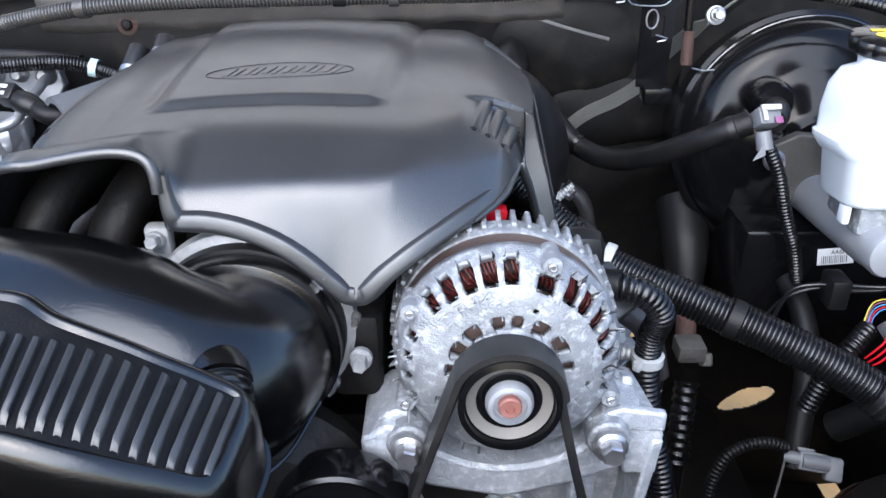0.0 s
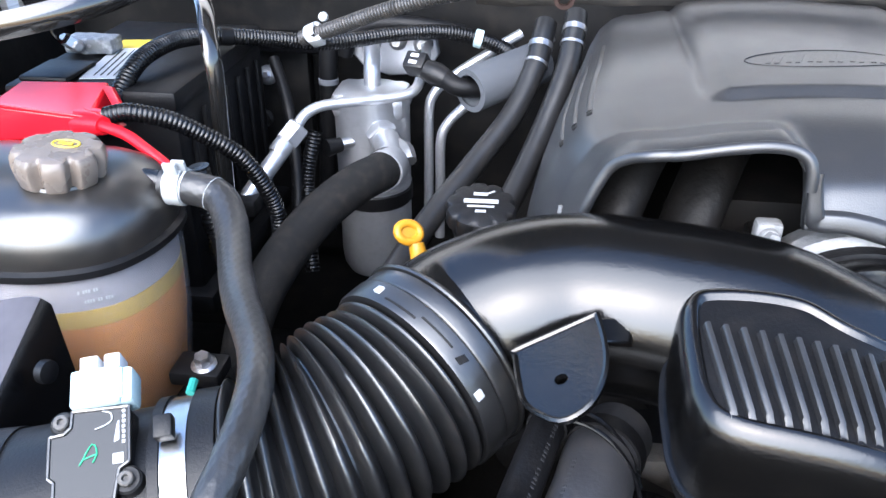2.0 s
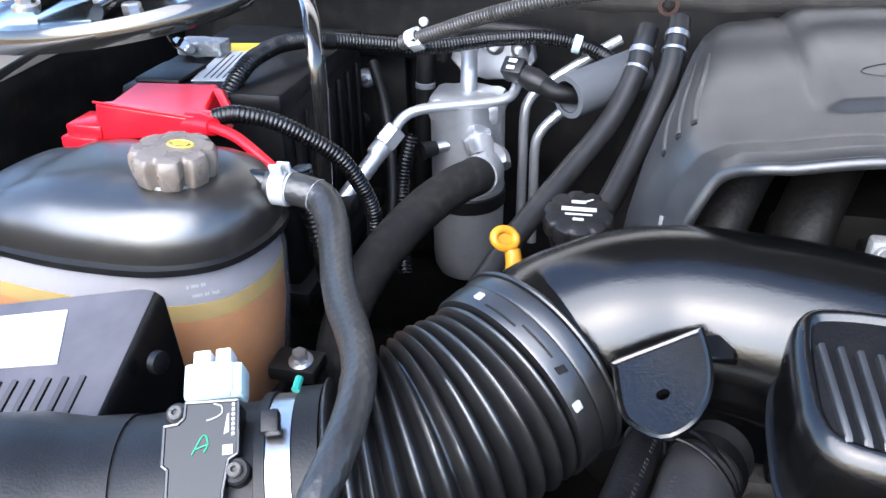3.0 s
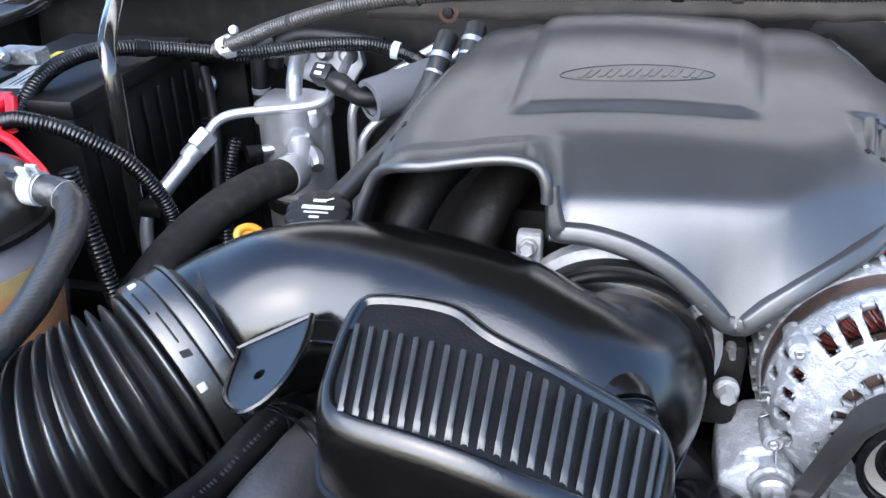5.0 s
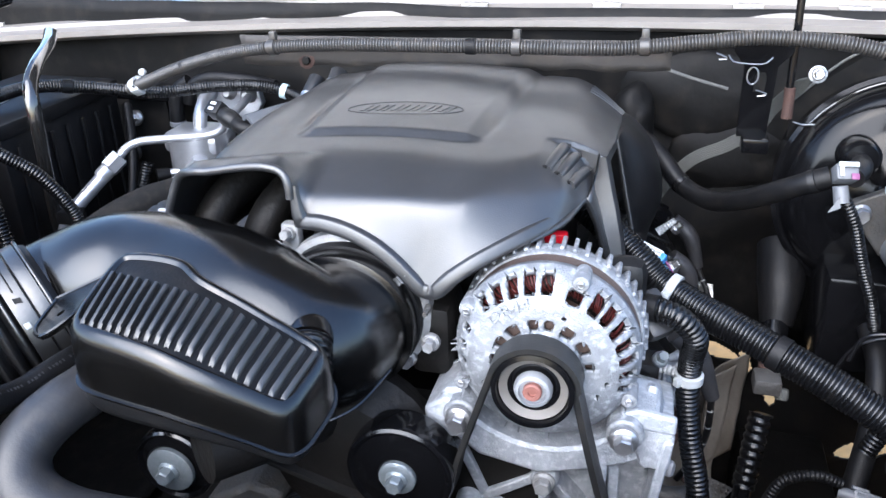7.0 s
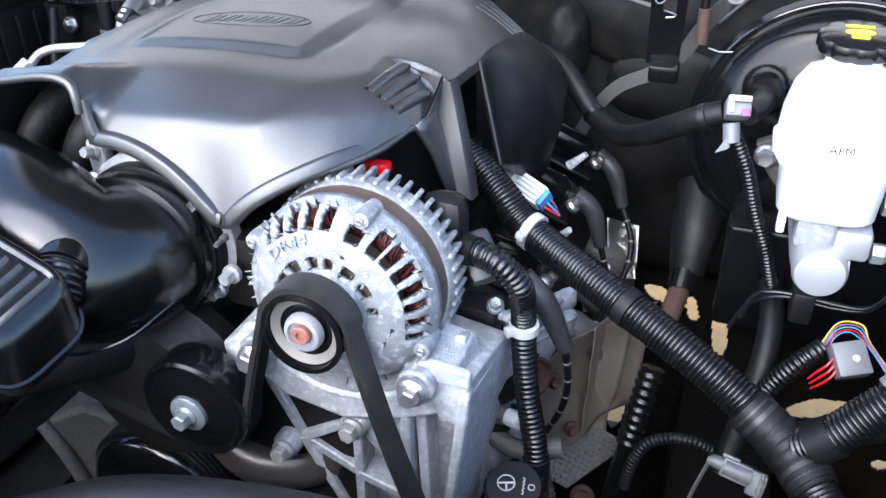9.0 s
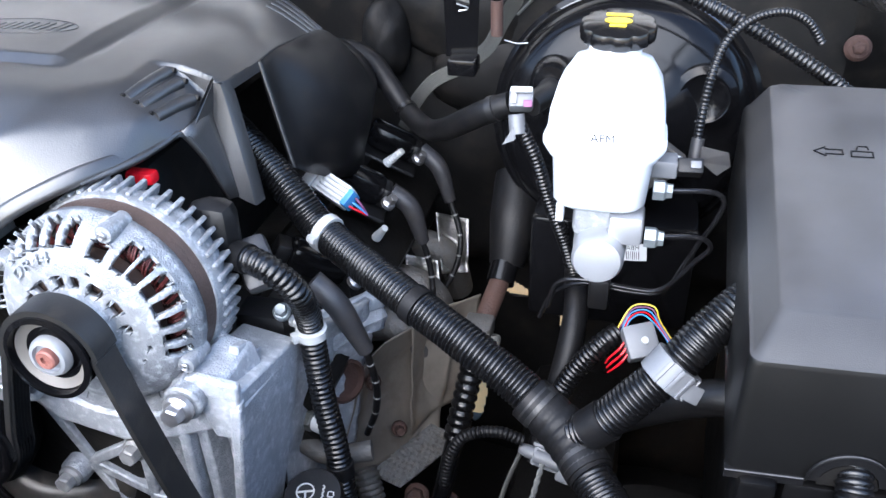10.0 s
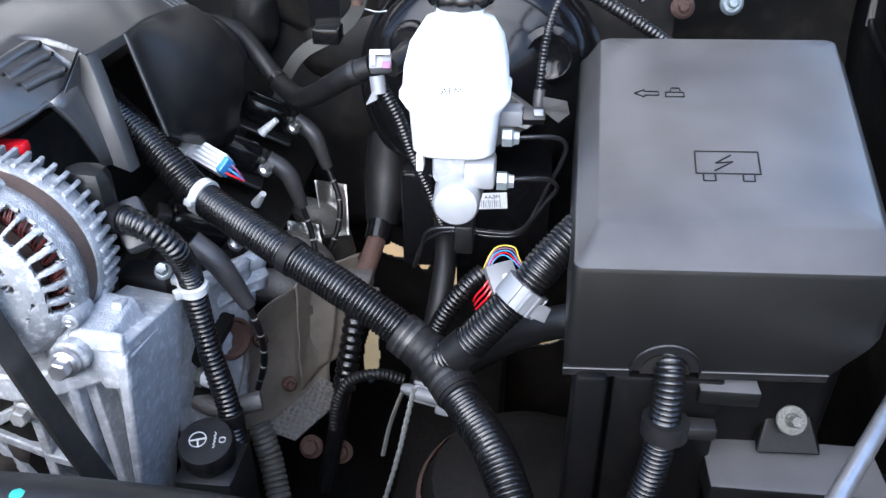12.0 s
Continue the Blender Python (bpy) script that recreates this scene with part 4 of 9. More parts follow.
def clip_ring():
    t = thing("duct_clip_ring", RING_AT, "black locking ring with pale tabs at the duct end", "locking ring")
    part("ring", turned([(0.055, -0.020), (0.0600, -0.0195), (0.0608, -0.018), (0.0612, -0.0065), (0.0602, -0.0055)], RING_AT, RING_WAY, 72), BELLOWS, t)
    part("band", turned([(0.0580, -0.0058), (0.0598, -0.0050), (0.0606, -0.0035), (0.0606, 0.0050), (0.0585, 0.0062)], RING_AT, RING_WAY, 72), BELLOWS, t, "smooth inner band")
    part("rim", turned([(0.0565, 0.0058), (0.0618, 0.0060), (0.0624, 0.0072), (0.0618, 0.0086), (0.0560, 0.0088)], RING_AT, RING_WAY, 72), BELLOWS, t, "thin raised rim")
    u = (Vector((-0.388, 0.377, 1.12)) - RING_AT)
    u = (u - RING_WAY * u.dot(RING_WAY)).normalized()
    v = RING_WAY.cross(u)
    def round_at(ang):
        return u * math.cos(radians(ang)) + v * math.sin(radians(ang))
    for ang, back in ((4, 0.0), (82, -0.003)):
        q = round_at(ang)
        part("tab", block((-0.0025, -0.0024, -0.001), (0.0025, 0.0024, 0.0012), 0.0006, basis(RING_AT + q * 0.0612 + RING_WAY * (back - 0.0125), q, RING_WAY.cross(q))), NYLON, t, "small white tab")
    # Dark tubes laid on the ring for the shadows of its slits.
    for a0, a1, h in ((12, 33, -0.0155), (35, 56, -0.0125)):
        part("slit", tube([RING_AT + round_at(a0 + (a1 - a0) * k / 8) * 0.0609 + RING_WAY * h for k in range(9)], 0.0007, 6, 0.003), GREASE, t, "narrow dark line for a slit's shadow in the ring")
    # Dark patch laid on the ring for the shade in a window.
    q = round_at(63)
    m = basis(RING_AT + q * 0.0611 - RING_WAY * 0.0125, q, RING_WAY.cross(q))
    part("window", slab([m @ Vector(e) for e in ((-0.0030, -0.0028, 0), (0.0014, -0.0028, 0), (0.0030, 0.0026, 0), (-0.0014, 0.0026, 0))], q * 0.0006), GREASE, t, "small dark slanting patch for a window's shade in the ring", 0)


clip_ring()


BOX_F = [(-0.255, 1.150), (-0.234, 1.154), (-0.175, 1.1525), (-0.15, 1.143), (-0.12, 1.124), (-0.107, 1.114), (-0.089, 1.102), (-0.07, 1.088)]


def box_top(x, y):
    return eased(BOX_F, x) + 0.29 * (y - 0.305)


def resonator():
    t = thing("resonator_box", (-0.165, 0.28, 1.02), "glossy black resonator box with a ribbed lid under the duct", "resonator")
    corner = [(-0.2470, 0.279), (-0.2480, 0.310), (-0.2440, 0.3295), (-0.230, 0.3345), (-0.193, 0.3315), (-0.170, 0.3205), (-0.135, 0.3205), (-0.099, 0.3255), (-0.0885, 0.3155), (-0.0905, 0.290), (-0.0945, 0.272), (-0.106, 0.2625), (-0.157, 0.2495), (-0.215, 0.2545), (-0.2395, 0.2630)]
    outline, _ = curve([*[(x, y, 0) for x, y in corner], (*corner[0], 0)], 0.0022)
    outline = outline[:-1]
    n = len(outline)
    for _ in range(4):
        outline = [(outline[i - 1] + outline[i] * 2 + outline[(i + 1) % n]) / 4 for i in range(n)]
    mid = Vector((-0.168, 0.29, 0))
    inward = []
    for i in range(n):
        d = (outline[(i + 1) % n] - outline[i - 1]).normalized()
        q = Vector((-d.y, d.x, 0))
        inward.append(q if q.dot(mid - outline[i]) > 0 else -q)

    def ring(inset, drop, z=None):
        out = []
        for p, w in zip(outline, inward):
            q = p + w * inset
            drop_here = drop * (1 - 0.26 * smooth_step(-0.21, -0.10, q.x) * smooth_step(0.006, 0.03, drop))
            out.append(Vector((q.x, q.y, (box_top(q.x, q.y) - drop_here) if z is None else z + 0.25 * (box_top(q.x, q.y) - 1.13) + 0.016 * smooth_step(-0.12, -0.24, q.x))))
        return out

    def shrunk(f):
        out = []
        for p, w in zip(outline, inward):
            q = mid + (p + w * 0.010 - mid) * f
            out.append(Vector((q.x, q.y, box_top(q.x, q.y) - 0.0022)))
        return out
    part("lid", skin([ring(-0.0016, 0.041), ring(-0.0012, 0.028), ring(-0.0006, 0.014), ring(0.0002, 0.0075), ring(0.0010, 0.0048), ring(0.0024, 0.0022), ring(0.0042, 0.0006), ring(0.0060, 0.0), ring(0.0072, 0.0001), ring(0.0078, 0.0006), ring(0.0084, 0.0018), ring(0.0092, 0.0026)], True, False), GLOSS, t, "", 60)
    part("lid_floor", skin([ring(0.0086, 0.0024), *[shrunk(f) for f in (0.98, 0.84, 0.7, 0.56, 0.42, 0.28, 0.14, 0.02)]], True, True), RUBBER, t, "dull recessed floor between the ribs", 60)
    part("seam", skin([ring(0.001, 0.041), ring(-0.0034, 0.0408), ring(-0.0034, 0.0422), ring(0.001, 0.043)], True, False), GLOSS, t, "thin moulding seam", 30)
    part("tub", skin([ring(-0.0012, 0.0425), ring(0.0005, 0.055), ring(0.004, 0.063), ring(0.012, 0.068), ring(0.024, 0.070)]), MATTE, t, "", 60)
    for k in range(20):
        f = k / 19
        top = Vector((-0.2365 + 0.1395 * f, 0.3110 - 0.010 * math.sin(f * 3.14) + 0.004 * f, 0))
        low = Vector((-0.2300 + 0.1275 * f, 0.2625 - 0.0055 * math.sin(f * 3.14) + 0.0075 * f, 0))
        way = (low - top).normalized()
        across = Vector((-way.y, way.x, 0))
        rings = []
        for d, wide, high in ((0.0, 0.0013, -0.0030), (0.0010, 0.0013, 0.0012), (0.5, 0.0013, 0.0016), (-0.0042, 0.0013, 0.0015), (0.0, 0.0013, -0.0030)):
            p = top.lerp(low, 0.5) if d == 0.5 else top + way * d if len(rings) < 2 else low + way * d
            z = box_top(p.x, p.y)
            row = []
            for side, up in ((-1.3, -0.003), (-1.12, high * 0.3 - 0.0005), (-0.86, high * 0.86), (-0.5, high), (0.5, high), (0.86, high * 0.86), (1.12, high * 0.3 - 0.0005), (1.3, -0.003)):
                q = p + across * side * wide
                row.append(Vector((q.x, q.y, box_top(q.x, q.y) + up)))
            rings.append(row)
        part("rib", skin(rings), RIBS, t, "", 50)


resonator()


# ---- alternator with its bracket ----
ALT = Vector((0.040, 0.405, 1.060))
ALT_AXIS = Vector((0, 1, -0.05)).normalized()


def polar(r, h, a):
    """A place on the alternator: radius, depth behind the face, angle from the right, anticlockwise."""
    u = Vector((1, 0, 0))
    v = Vector((0, 0.05, 1)).normalized()
    return ALT + ALT_AXIS * h + u * r * math.cos(a) + v * r * math.sin(a)


def alternator():
    t = thing("alternator", (0.04, 0.45, 0.98), "white-bloomed cast aluminium alternator with slotted housing", "alternator")
    # openings of the face: angle, half width, inner and outer radius
    holes = [(138, 3.6, 0.0580, 0.0685), (126, 4.0, 0.0570, 0.0690), (114, 4.2, 0.0565, 0.0695), (102, 4.3, 0.0565, 0.0695), (90, 4.2, 0.0570, 0.0695), (70, 5.6, 0.0545, 0.0650)]
    holes += [(54, 4.6, 0.0550, 0.0694)] + [(43 - 12 * k, 4.2, 0.0555, 0.0694) for k in range(3)] + [(8, 3.9, 0.0560, 0.0690), (-3, 3.8, 0.0565, 0.0685), (-14, 3.6, 0.0575, 0.0685)]
    holes += [(161 + 13 * k, 3.6, 0.0590, 0.0660) for k in range(4)] + [(157 + 13 * k, 3.2, 0.0685, 0.0713) for k in range(5)]
    holes += [(240 + 8.5 * k, 2.6, 0.0640, 0.0712) for k in range(8)]
    holes += [(198, 4.6, 0.0310, 0.0400), (177, 6.0, 0.0305, 0.0395), (153, 8.0, 0.0300, 0.0395), (130, 8.6, 0.0300, 0.0395), (103, 6.6, 0.0300, 0.0390), (84, 6.0, 0.0300, 0.0390), (60, 8.6, 0.0300, 0.0392), (33, 9.0, 0.0300, 0.0392), (7, 5.0, 0.0305, 0.0390)]
    holes += [(71, 2.6, 0.0418, 0.0450), (-156, 2.2, 0.0455, 0.0485), (-25, 2.2, 0.0450, 0.0480), (-10, 2.2, 0.0470, 0.0500)]
    prof = [(0.020, -0.010), (0.027, -0.009), (0.0285, -0.001), (0.0295, 0.0), (0.0410, 0.0006), (0.0480, 0.0014), (0.0520, 0.0024), (0.0560, 0.004), (0.0600, 0.0066), (0.0635, 0.0098), (0.0668, 0.0145), (0.0695, 0.021), (0.0715, 0.028), (0.0715, 0.034)]
    deep = [(r, h) for r, h in prof[2:-1]]
    radii, angles = {r for r, h in deep}, {float(3 * k) for k in range(120)}
    for a, w, r0, r1 in holes:
        c = min(0.0016, (r1 - r0) * 0.35)
        radii |= {r0, r0 + c, r1 - c, r1}
        angles |= {x % 360 for x in (a - w, a - w * 0.62, a + w * 0.62, a + w)}
    radii = sorted(radii)
    radii = [r for i, r in enumerate(radii) if i == 0 or r - radii[i - 1] > 5e-5]
    angles = sorted(angles)
    angles = [x for i, x in enumerate(angles) if i == 0 or x - angles[i - 1] > 0.02]
    n = len(angles)
    rows = [(r, h) for r, h in prof[:2]] + [(r, along(deep, r)) for r in radii] + [prof[-1]]
    bm = bmesh.new()
    vs = [[bm.verts.new(polar(r, h, radians(x))) for x in angles] for r, h in rows]

    def cut(r, x):
        """0 in the metal, 1 in an opening, else the corner of an opening."""
        for a, w, r0, r1 in holes:
            d = (x - a + 180) % 360 - 180
            if abs(d) < w and r0 < r < r1:
                c = min(0.0016, (r1 - r0) * 0.35)
                at_side, low, high = abs(d) > w * 0.62, r < r0 + c, r > r1 - c
                if at_side and (low or high):
                    return (2 if d > 0 else 3) + (2 if high else 0)
                return 1
        return 0
    for i in range(len(rows) - 1):
        for j in range(n):
            x1 = angles[(j + 1) % n] + (360 if j == n - 1 else 0)
            q = (vs[i][j], vs[i][(j + 1) % n], vs[i + 1][(j + 1) % n], vs[i + 1][j])
            kind = cut((rows[i][0] + rows[i + 1][0]) / 2, (angles[j] + x1) / 2)
            if kind == 0:
                bm.faces.new(q)
            elif kind > 1:
                k = {2: 1, 3: 0, 4: 2, 5: 3}[kind]
                bm.faces.new((q[k - 1], q[k], q[(k + 1) % 4]))
    bmesh.ops.recalc_face_normals(bm, faces=bm.faces)
    if max(bm.faces, key=lambda f: -f.calc_center_median().y).normal.y > 0:
        bmesh.ops.reverse_faces(bm, faces=bm.faces)
    part("front_housing", bm, CAST, t, "", 50, 0.0050)
    ring = lambda rr, h0, h1: skin([[polar(r, h, 2 * math.pi * j / 72) for j in range(72)] for r, h in ((rr - 0.012, h0), (rr, h0), (rr, h1), (rr - 0.012, h1))])
    part("stator", ring(0.0700, 0.030, 0.052), STATOR, t, "brown laminated stator ring")
    rnd = random.Random(7)
    bm = bmesh.new()
    for k in range(230):
        a = 2 * math.pi * k / 230
        s, d = rnd.uniform(0.06, 0.16), rnd.uniform(0, 0.004)
        tube([polar(0.052, 0.020 + d, a), polar(0.058, 0.0165 + d, a + s * 0.5), polar(0.0655, 0.024 + d, a + s)], 0.00062, 5, 0.005, bm=bm)
    tagged(part("winding", bm, COPPER, t, "dark red copper winding"), kind="stuff")
    part("winding_bed", skin([[polar(r, h, 2 * math.pi * j / 60) for j in range(60)] for r, h in ((0.048, 0.024), (0.056, 0.0225), (0.0675, 0.030))], True, False), GREASE, t, "dark varnished slot liner")
    part("core", skin([[polar(r, h, 2 * math.pi * j / 40) for j in range(40)] for r, h in ((0.02, 0.007), (0.046, 0.008), (0.049, 0.03))]), STATOR, t, "brown rotor inside the slots")
    # rear housing with fins
    prof = [(0.0715, 0.050), (0.0725, 0.052), (0.0725, 0.066), (0.066, 0.078), (0.050, 0.084), (0.02, 0.085)]
    part("rear_housing", skin([[polar(r, h, 2 * math.pi * j / 60) for j in range(60)] for r, h in prof]), CAST, t)
    for k in range(36):
        a = radians(-40 + 260 * k / 35)
        m = Matrix.Translation(polar(0.074, 0.066, a)) @ pose(0, 0, 0, 0, -math.degrees(a), 0)
        part("fin", block((-0.006, -0.011, -0.0017), (0.0012, 0.011, 0.0017), 0.0008, m), CAST, t)
    # bosses, ears and through bolts
    for a, r in ((70, 0.0695), (150, 0.0690), (205, 0.070), (-22, 0.070)):
        p = polar(r, 0.012, radians(a))
        part("boss", turned([(0.0062, 0.022), (0.0066, 0.003), (0.0058, -0.001), (0.003, -0.0014)], p, ALT_AXIS, 16), CAST, t)
        part("through_bolt", turned([(0.0030, -0.001), (0.0030, -0.0035), (0.0022, -0.0040), (0.0016, -0.0030)], p, ALT_AXIS, 8), STEEL, t)
    for sx, p in ((-1, Vector((-0.022, 0.402, 1.007))), (1, Vector((0.104, 0.402, 1.010)))):
        ear = [p + Vector((0.014 * math.cos(a), 0, 0.014 * math.sin(a))) for a in (2 * math.pi * k / 14 for k in range(14))]
        part("ear", slab(ear, (0, 0.03, 0)), CAST, t, "", 30, 0, 0.002)
        arm = [p + Vector((0, 0.002, 0.013)), p + Vector((-sx * 0.012, 0.002, -0.010)), polar(0.070, 0.010, radians(-90 + sx * 46)), polar(0.070, 0.010, radians(-90 + sx * 62))]
        part("arm", slab(arm, (0, 0.022, 0)), CAST, t, "", 30, 0, 0.002)
    part("shaft_boss", turned([(0.022, 0.0), (0.024, -0.004), (0.0215, -0.014)], ALT, ALT_AXIS, 30), CAST, t)
    # rear terminal block and plug
    part("terminal_block", block((0.075, 0.485, 1.060), (0.110, 0.512, 1.112), 0.012), MATTE, t, "black terminal block")
    plug_at = basis((0.117, 0.505, 1.058), (0.25, -0.65, 0.72), (0.75, 0.5, 0.2))
    plug = part("plug", block((-0.013, -0.020, -0.010), (0.013, 0.020, 0.010), 0.005, plug_at), BOOT, t, "black connector plug")
    for lo, hi in (((-0.006, -0.004), (-0.0045, 0.004)), ((-0.0045, 0.0025), (-0.001, 0.004)), ((-0.0045, -0.0008), (-0.002, 0.0006)), ((0.001, -0.004), (0.0025, 0.004)), ((0.0035, 0.0), (0.005, 0.004)), ((0.006, -0.004), (0.0075, 0.004))):
        part("mark", box((*lo, 0.0098), (*hi, 0.0104), None, plug_at), PRINT, plug, "", 0)
    part("terminal_cap", block((0.022, 0.506, 1.112), (0.044, 0.518, 1.122), 0.003), RED, t, "red terminal boot")
    # raised type code on the face
    fnt = bpy.data.curves.new("code", "FONT")
    fnt.body, fnt.size, fnt.extrude, fnt.align_x = "DR44", 0.0155, 0.0006, "CENTER"
    tmp = bpy.data.objects.new("code", fnt)
    me = bpy.data.meshes.new_from_object(tmp)
    bpy.data.objects.remove(tmp)
    bm = bmesh.new()
    bm.from_mesh(me)
    for v in bm.verts:
        a = radians(122) - v.co.x / 0.052
        r = 0.0485 + v.co.y * 0.62
        q = polar(r, along([(0.0480, 0.0014), (0.0520, 0.0024), (0.0560, 0.004), (0.0600, 0.0066)], r) - 0.0010 - max(0, v.co.z) * 2, a)
        v.co = q
    part("type_code", bm, CAST, t, "raised cast letters", 0)


alternator()


def pulley_belt():
    p = thing("alternator_pulley", (0.038, 0.39, 1.03), "black steel ribbed belt pulley on the alternator shaft", "pulley")
    at, ax = Vector((0.038, 0.3985, 1.058)), ALT_AXIS
    prof = [(0.024, 0.0), (0.0295, -0.001), (0.0295, -0.003)]
    for k in range(6):
        h = -0.004 - 0.003 * k
        prof += [(0.0285, h), (0.0268, h - 0.0015)]
    prof += [(0.0285, -0.0225), (0.0298, -0.0235), (0.0298, -0.0255), (0.0262, -0.0265), (0.0255, -0.020), (0.0150, -0.017), (0.0145, -0.019)]
    part("rim", turned(prof, at, ax, 48), PAINT, p)
    part("face_ring", turned([(0.0256, -0.0185), (0.0250, -0.0215), (0.0195, -0.0185), (0.0185, -0.0175)], at, ax, 48, None, False), TANRING, p, "dull beige ring")
    part("nut", turned([(0.0140, -0.016), (0.0140, -0.022), (0.0125, -0.025), (0.0100, -0.0255), (0.0095, -0.0225)], at, ax, 36), CASTFINE, p, "bright steel nut")
    part("shaft_end", turned([(0.0068, -0.018), (0.0068, -0.0265), (0.0058, -0.0275), (0.003, -0.0272), (0.0028, -0.025)], at, ax, 24), SHAFTRED, p, "rust-red shaft end")
    b = thing("drive_belt", (0.04, 0.388, 0.90), "black rubber serpentine drive belt round the pulleys", "drive belt")
    c = at - ax * 0.012
    path = [Vector((-0.270, 0.388, 0.990)), Vector((-0.198, 0.388, 0.954)), Vector((-0.115, 0.388, 0.928)), Vector((-0.072, 0.388, 0.9195)), Vector((-0.040, 0.388, 0.928)), Vector((-0.0235, 0.388, 0.950)), Vector((-0.016, 0.388, 0.985))]
    for k in range(13):
        a = radians(168 - (168 + 12) * k / 12)
        path.append(c + Vector((0.0305 * math.cos(a), 0, 0.0305 * math.sin(a))))
    path += [Vector((0.092, 0.388, 0.955)), Vector((0.125, 0.388, 0.855))]
    line, _ = curve(path, 0.004)
    rings = []
    for i, q in enumerate(line):
        d = (line[min(i + 1, len(line) - 1)] - line[max(0, i - 1)]).normalized()
        nn = Vector((d.z, 0, -d.x))
        rings.append([q + Vector((0, y, 0)) + nn * h for y, h in ((-0.0105, 0.0), (0.0105, 0.0), (0.0105, -0.004), (-0.0105, -0.004))])
    part("band", skin(rings), BELT, b, "", 30)
    for y in (0.13, 0.275, 0.425, 0.575, 0.725, 0.87):
        part("rib", skin([[q[0].lerp(q[1], y + dy) + (q[0] - q[3]).normalized() * dh for dy, dh in ((-0.05, -0.0004), (0.05, -0.0004), (0.0, 0.0016))] for q in rings[::2]]), BELT, b, "", 30)



pulley_belt()


def idler(at, r, name, label, hub=0.36, group="idler pulleys"):
    p = thing(name, at, label, "pulley", group)
    ax = (0, 1, 0)
    part("wheel", turned([(r * 0.80, 0.014), (r, 0.013), (r * 1.02, 0.010), (r * 1.02, -0.010), (r, -0.013), (r * 0.94, -0.0145), (r * 0.90, -0.0135), (r * 0.86, -0.0125), (r * 0.78, -0.0135), (r * 0.62, -0.0155), (r * hub, -0.0165), (r * hub * 0.9, -0.015)], at, ax, 44), PULLEY, p, "", 30)
    part("hub", turned([(r * hub * 0.92, -0.012), (r * hub * 0.92, -0.0185), (r * hub * 0.80, -0.020), (0.009, -0.020)], at, ax, 30), ZINC, p, "dull blue-grey zinc hub washer")
    part("bolt", hex_bolt(Vector(at) + Vector((0, -0.020, 0)), (0, -1, 0), 0.0068, 0.009), ZINC, p, "", 25)
    return p


idler((-0.064, 0.385, 0.966), 0.0430, "tensioner_pulley", "glossy black belt tensioner pulley with a steel hub", 0.38)
idler((-0.242, 0.352, 0.966), 0.033, "idler_pulley", "dark belt idler pulley with a dull steel hub bolt", 0.66)
p = thing("lower_pulley", (-0.148, 0.405, 0.818), "large glossy black domed lower belt pulley", "pulley", "idler pulleys")
part("wheel", turned([(0.060, 0.022), (0.066, 0.020), (0.066, -0.002), (0.0655, -0.008), (0.062, -0.013), (0.054, -0.0165), (0.036, -0.019), (0.012, -0.020)], (-0.148, 0.405, 0.818), (0, 1, 0), 56), PULLEY, p, "", 40)
part("belt", turned([(0.066, -0.004), (0.0695, -0.004), (0.0695, 0.018), (0.066, 0.018)], (-0.148, 0.405, 0.818), (0, 1, 0), 56, None, False), RUBBER, p, "ribbed belt round the pulley", 30)
for k in range(5):
    part("rib", turned([(0.0692, -0.0035 + 0.0044 * k), (0.0703, -0.0020 + 0.0044 * k), (0.0692, -0.0005 + 0.0044 * k)], (-0.148, 0.405, 0.818), (0, 1, 0), 56, None, False), RUBBER, p)


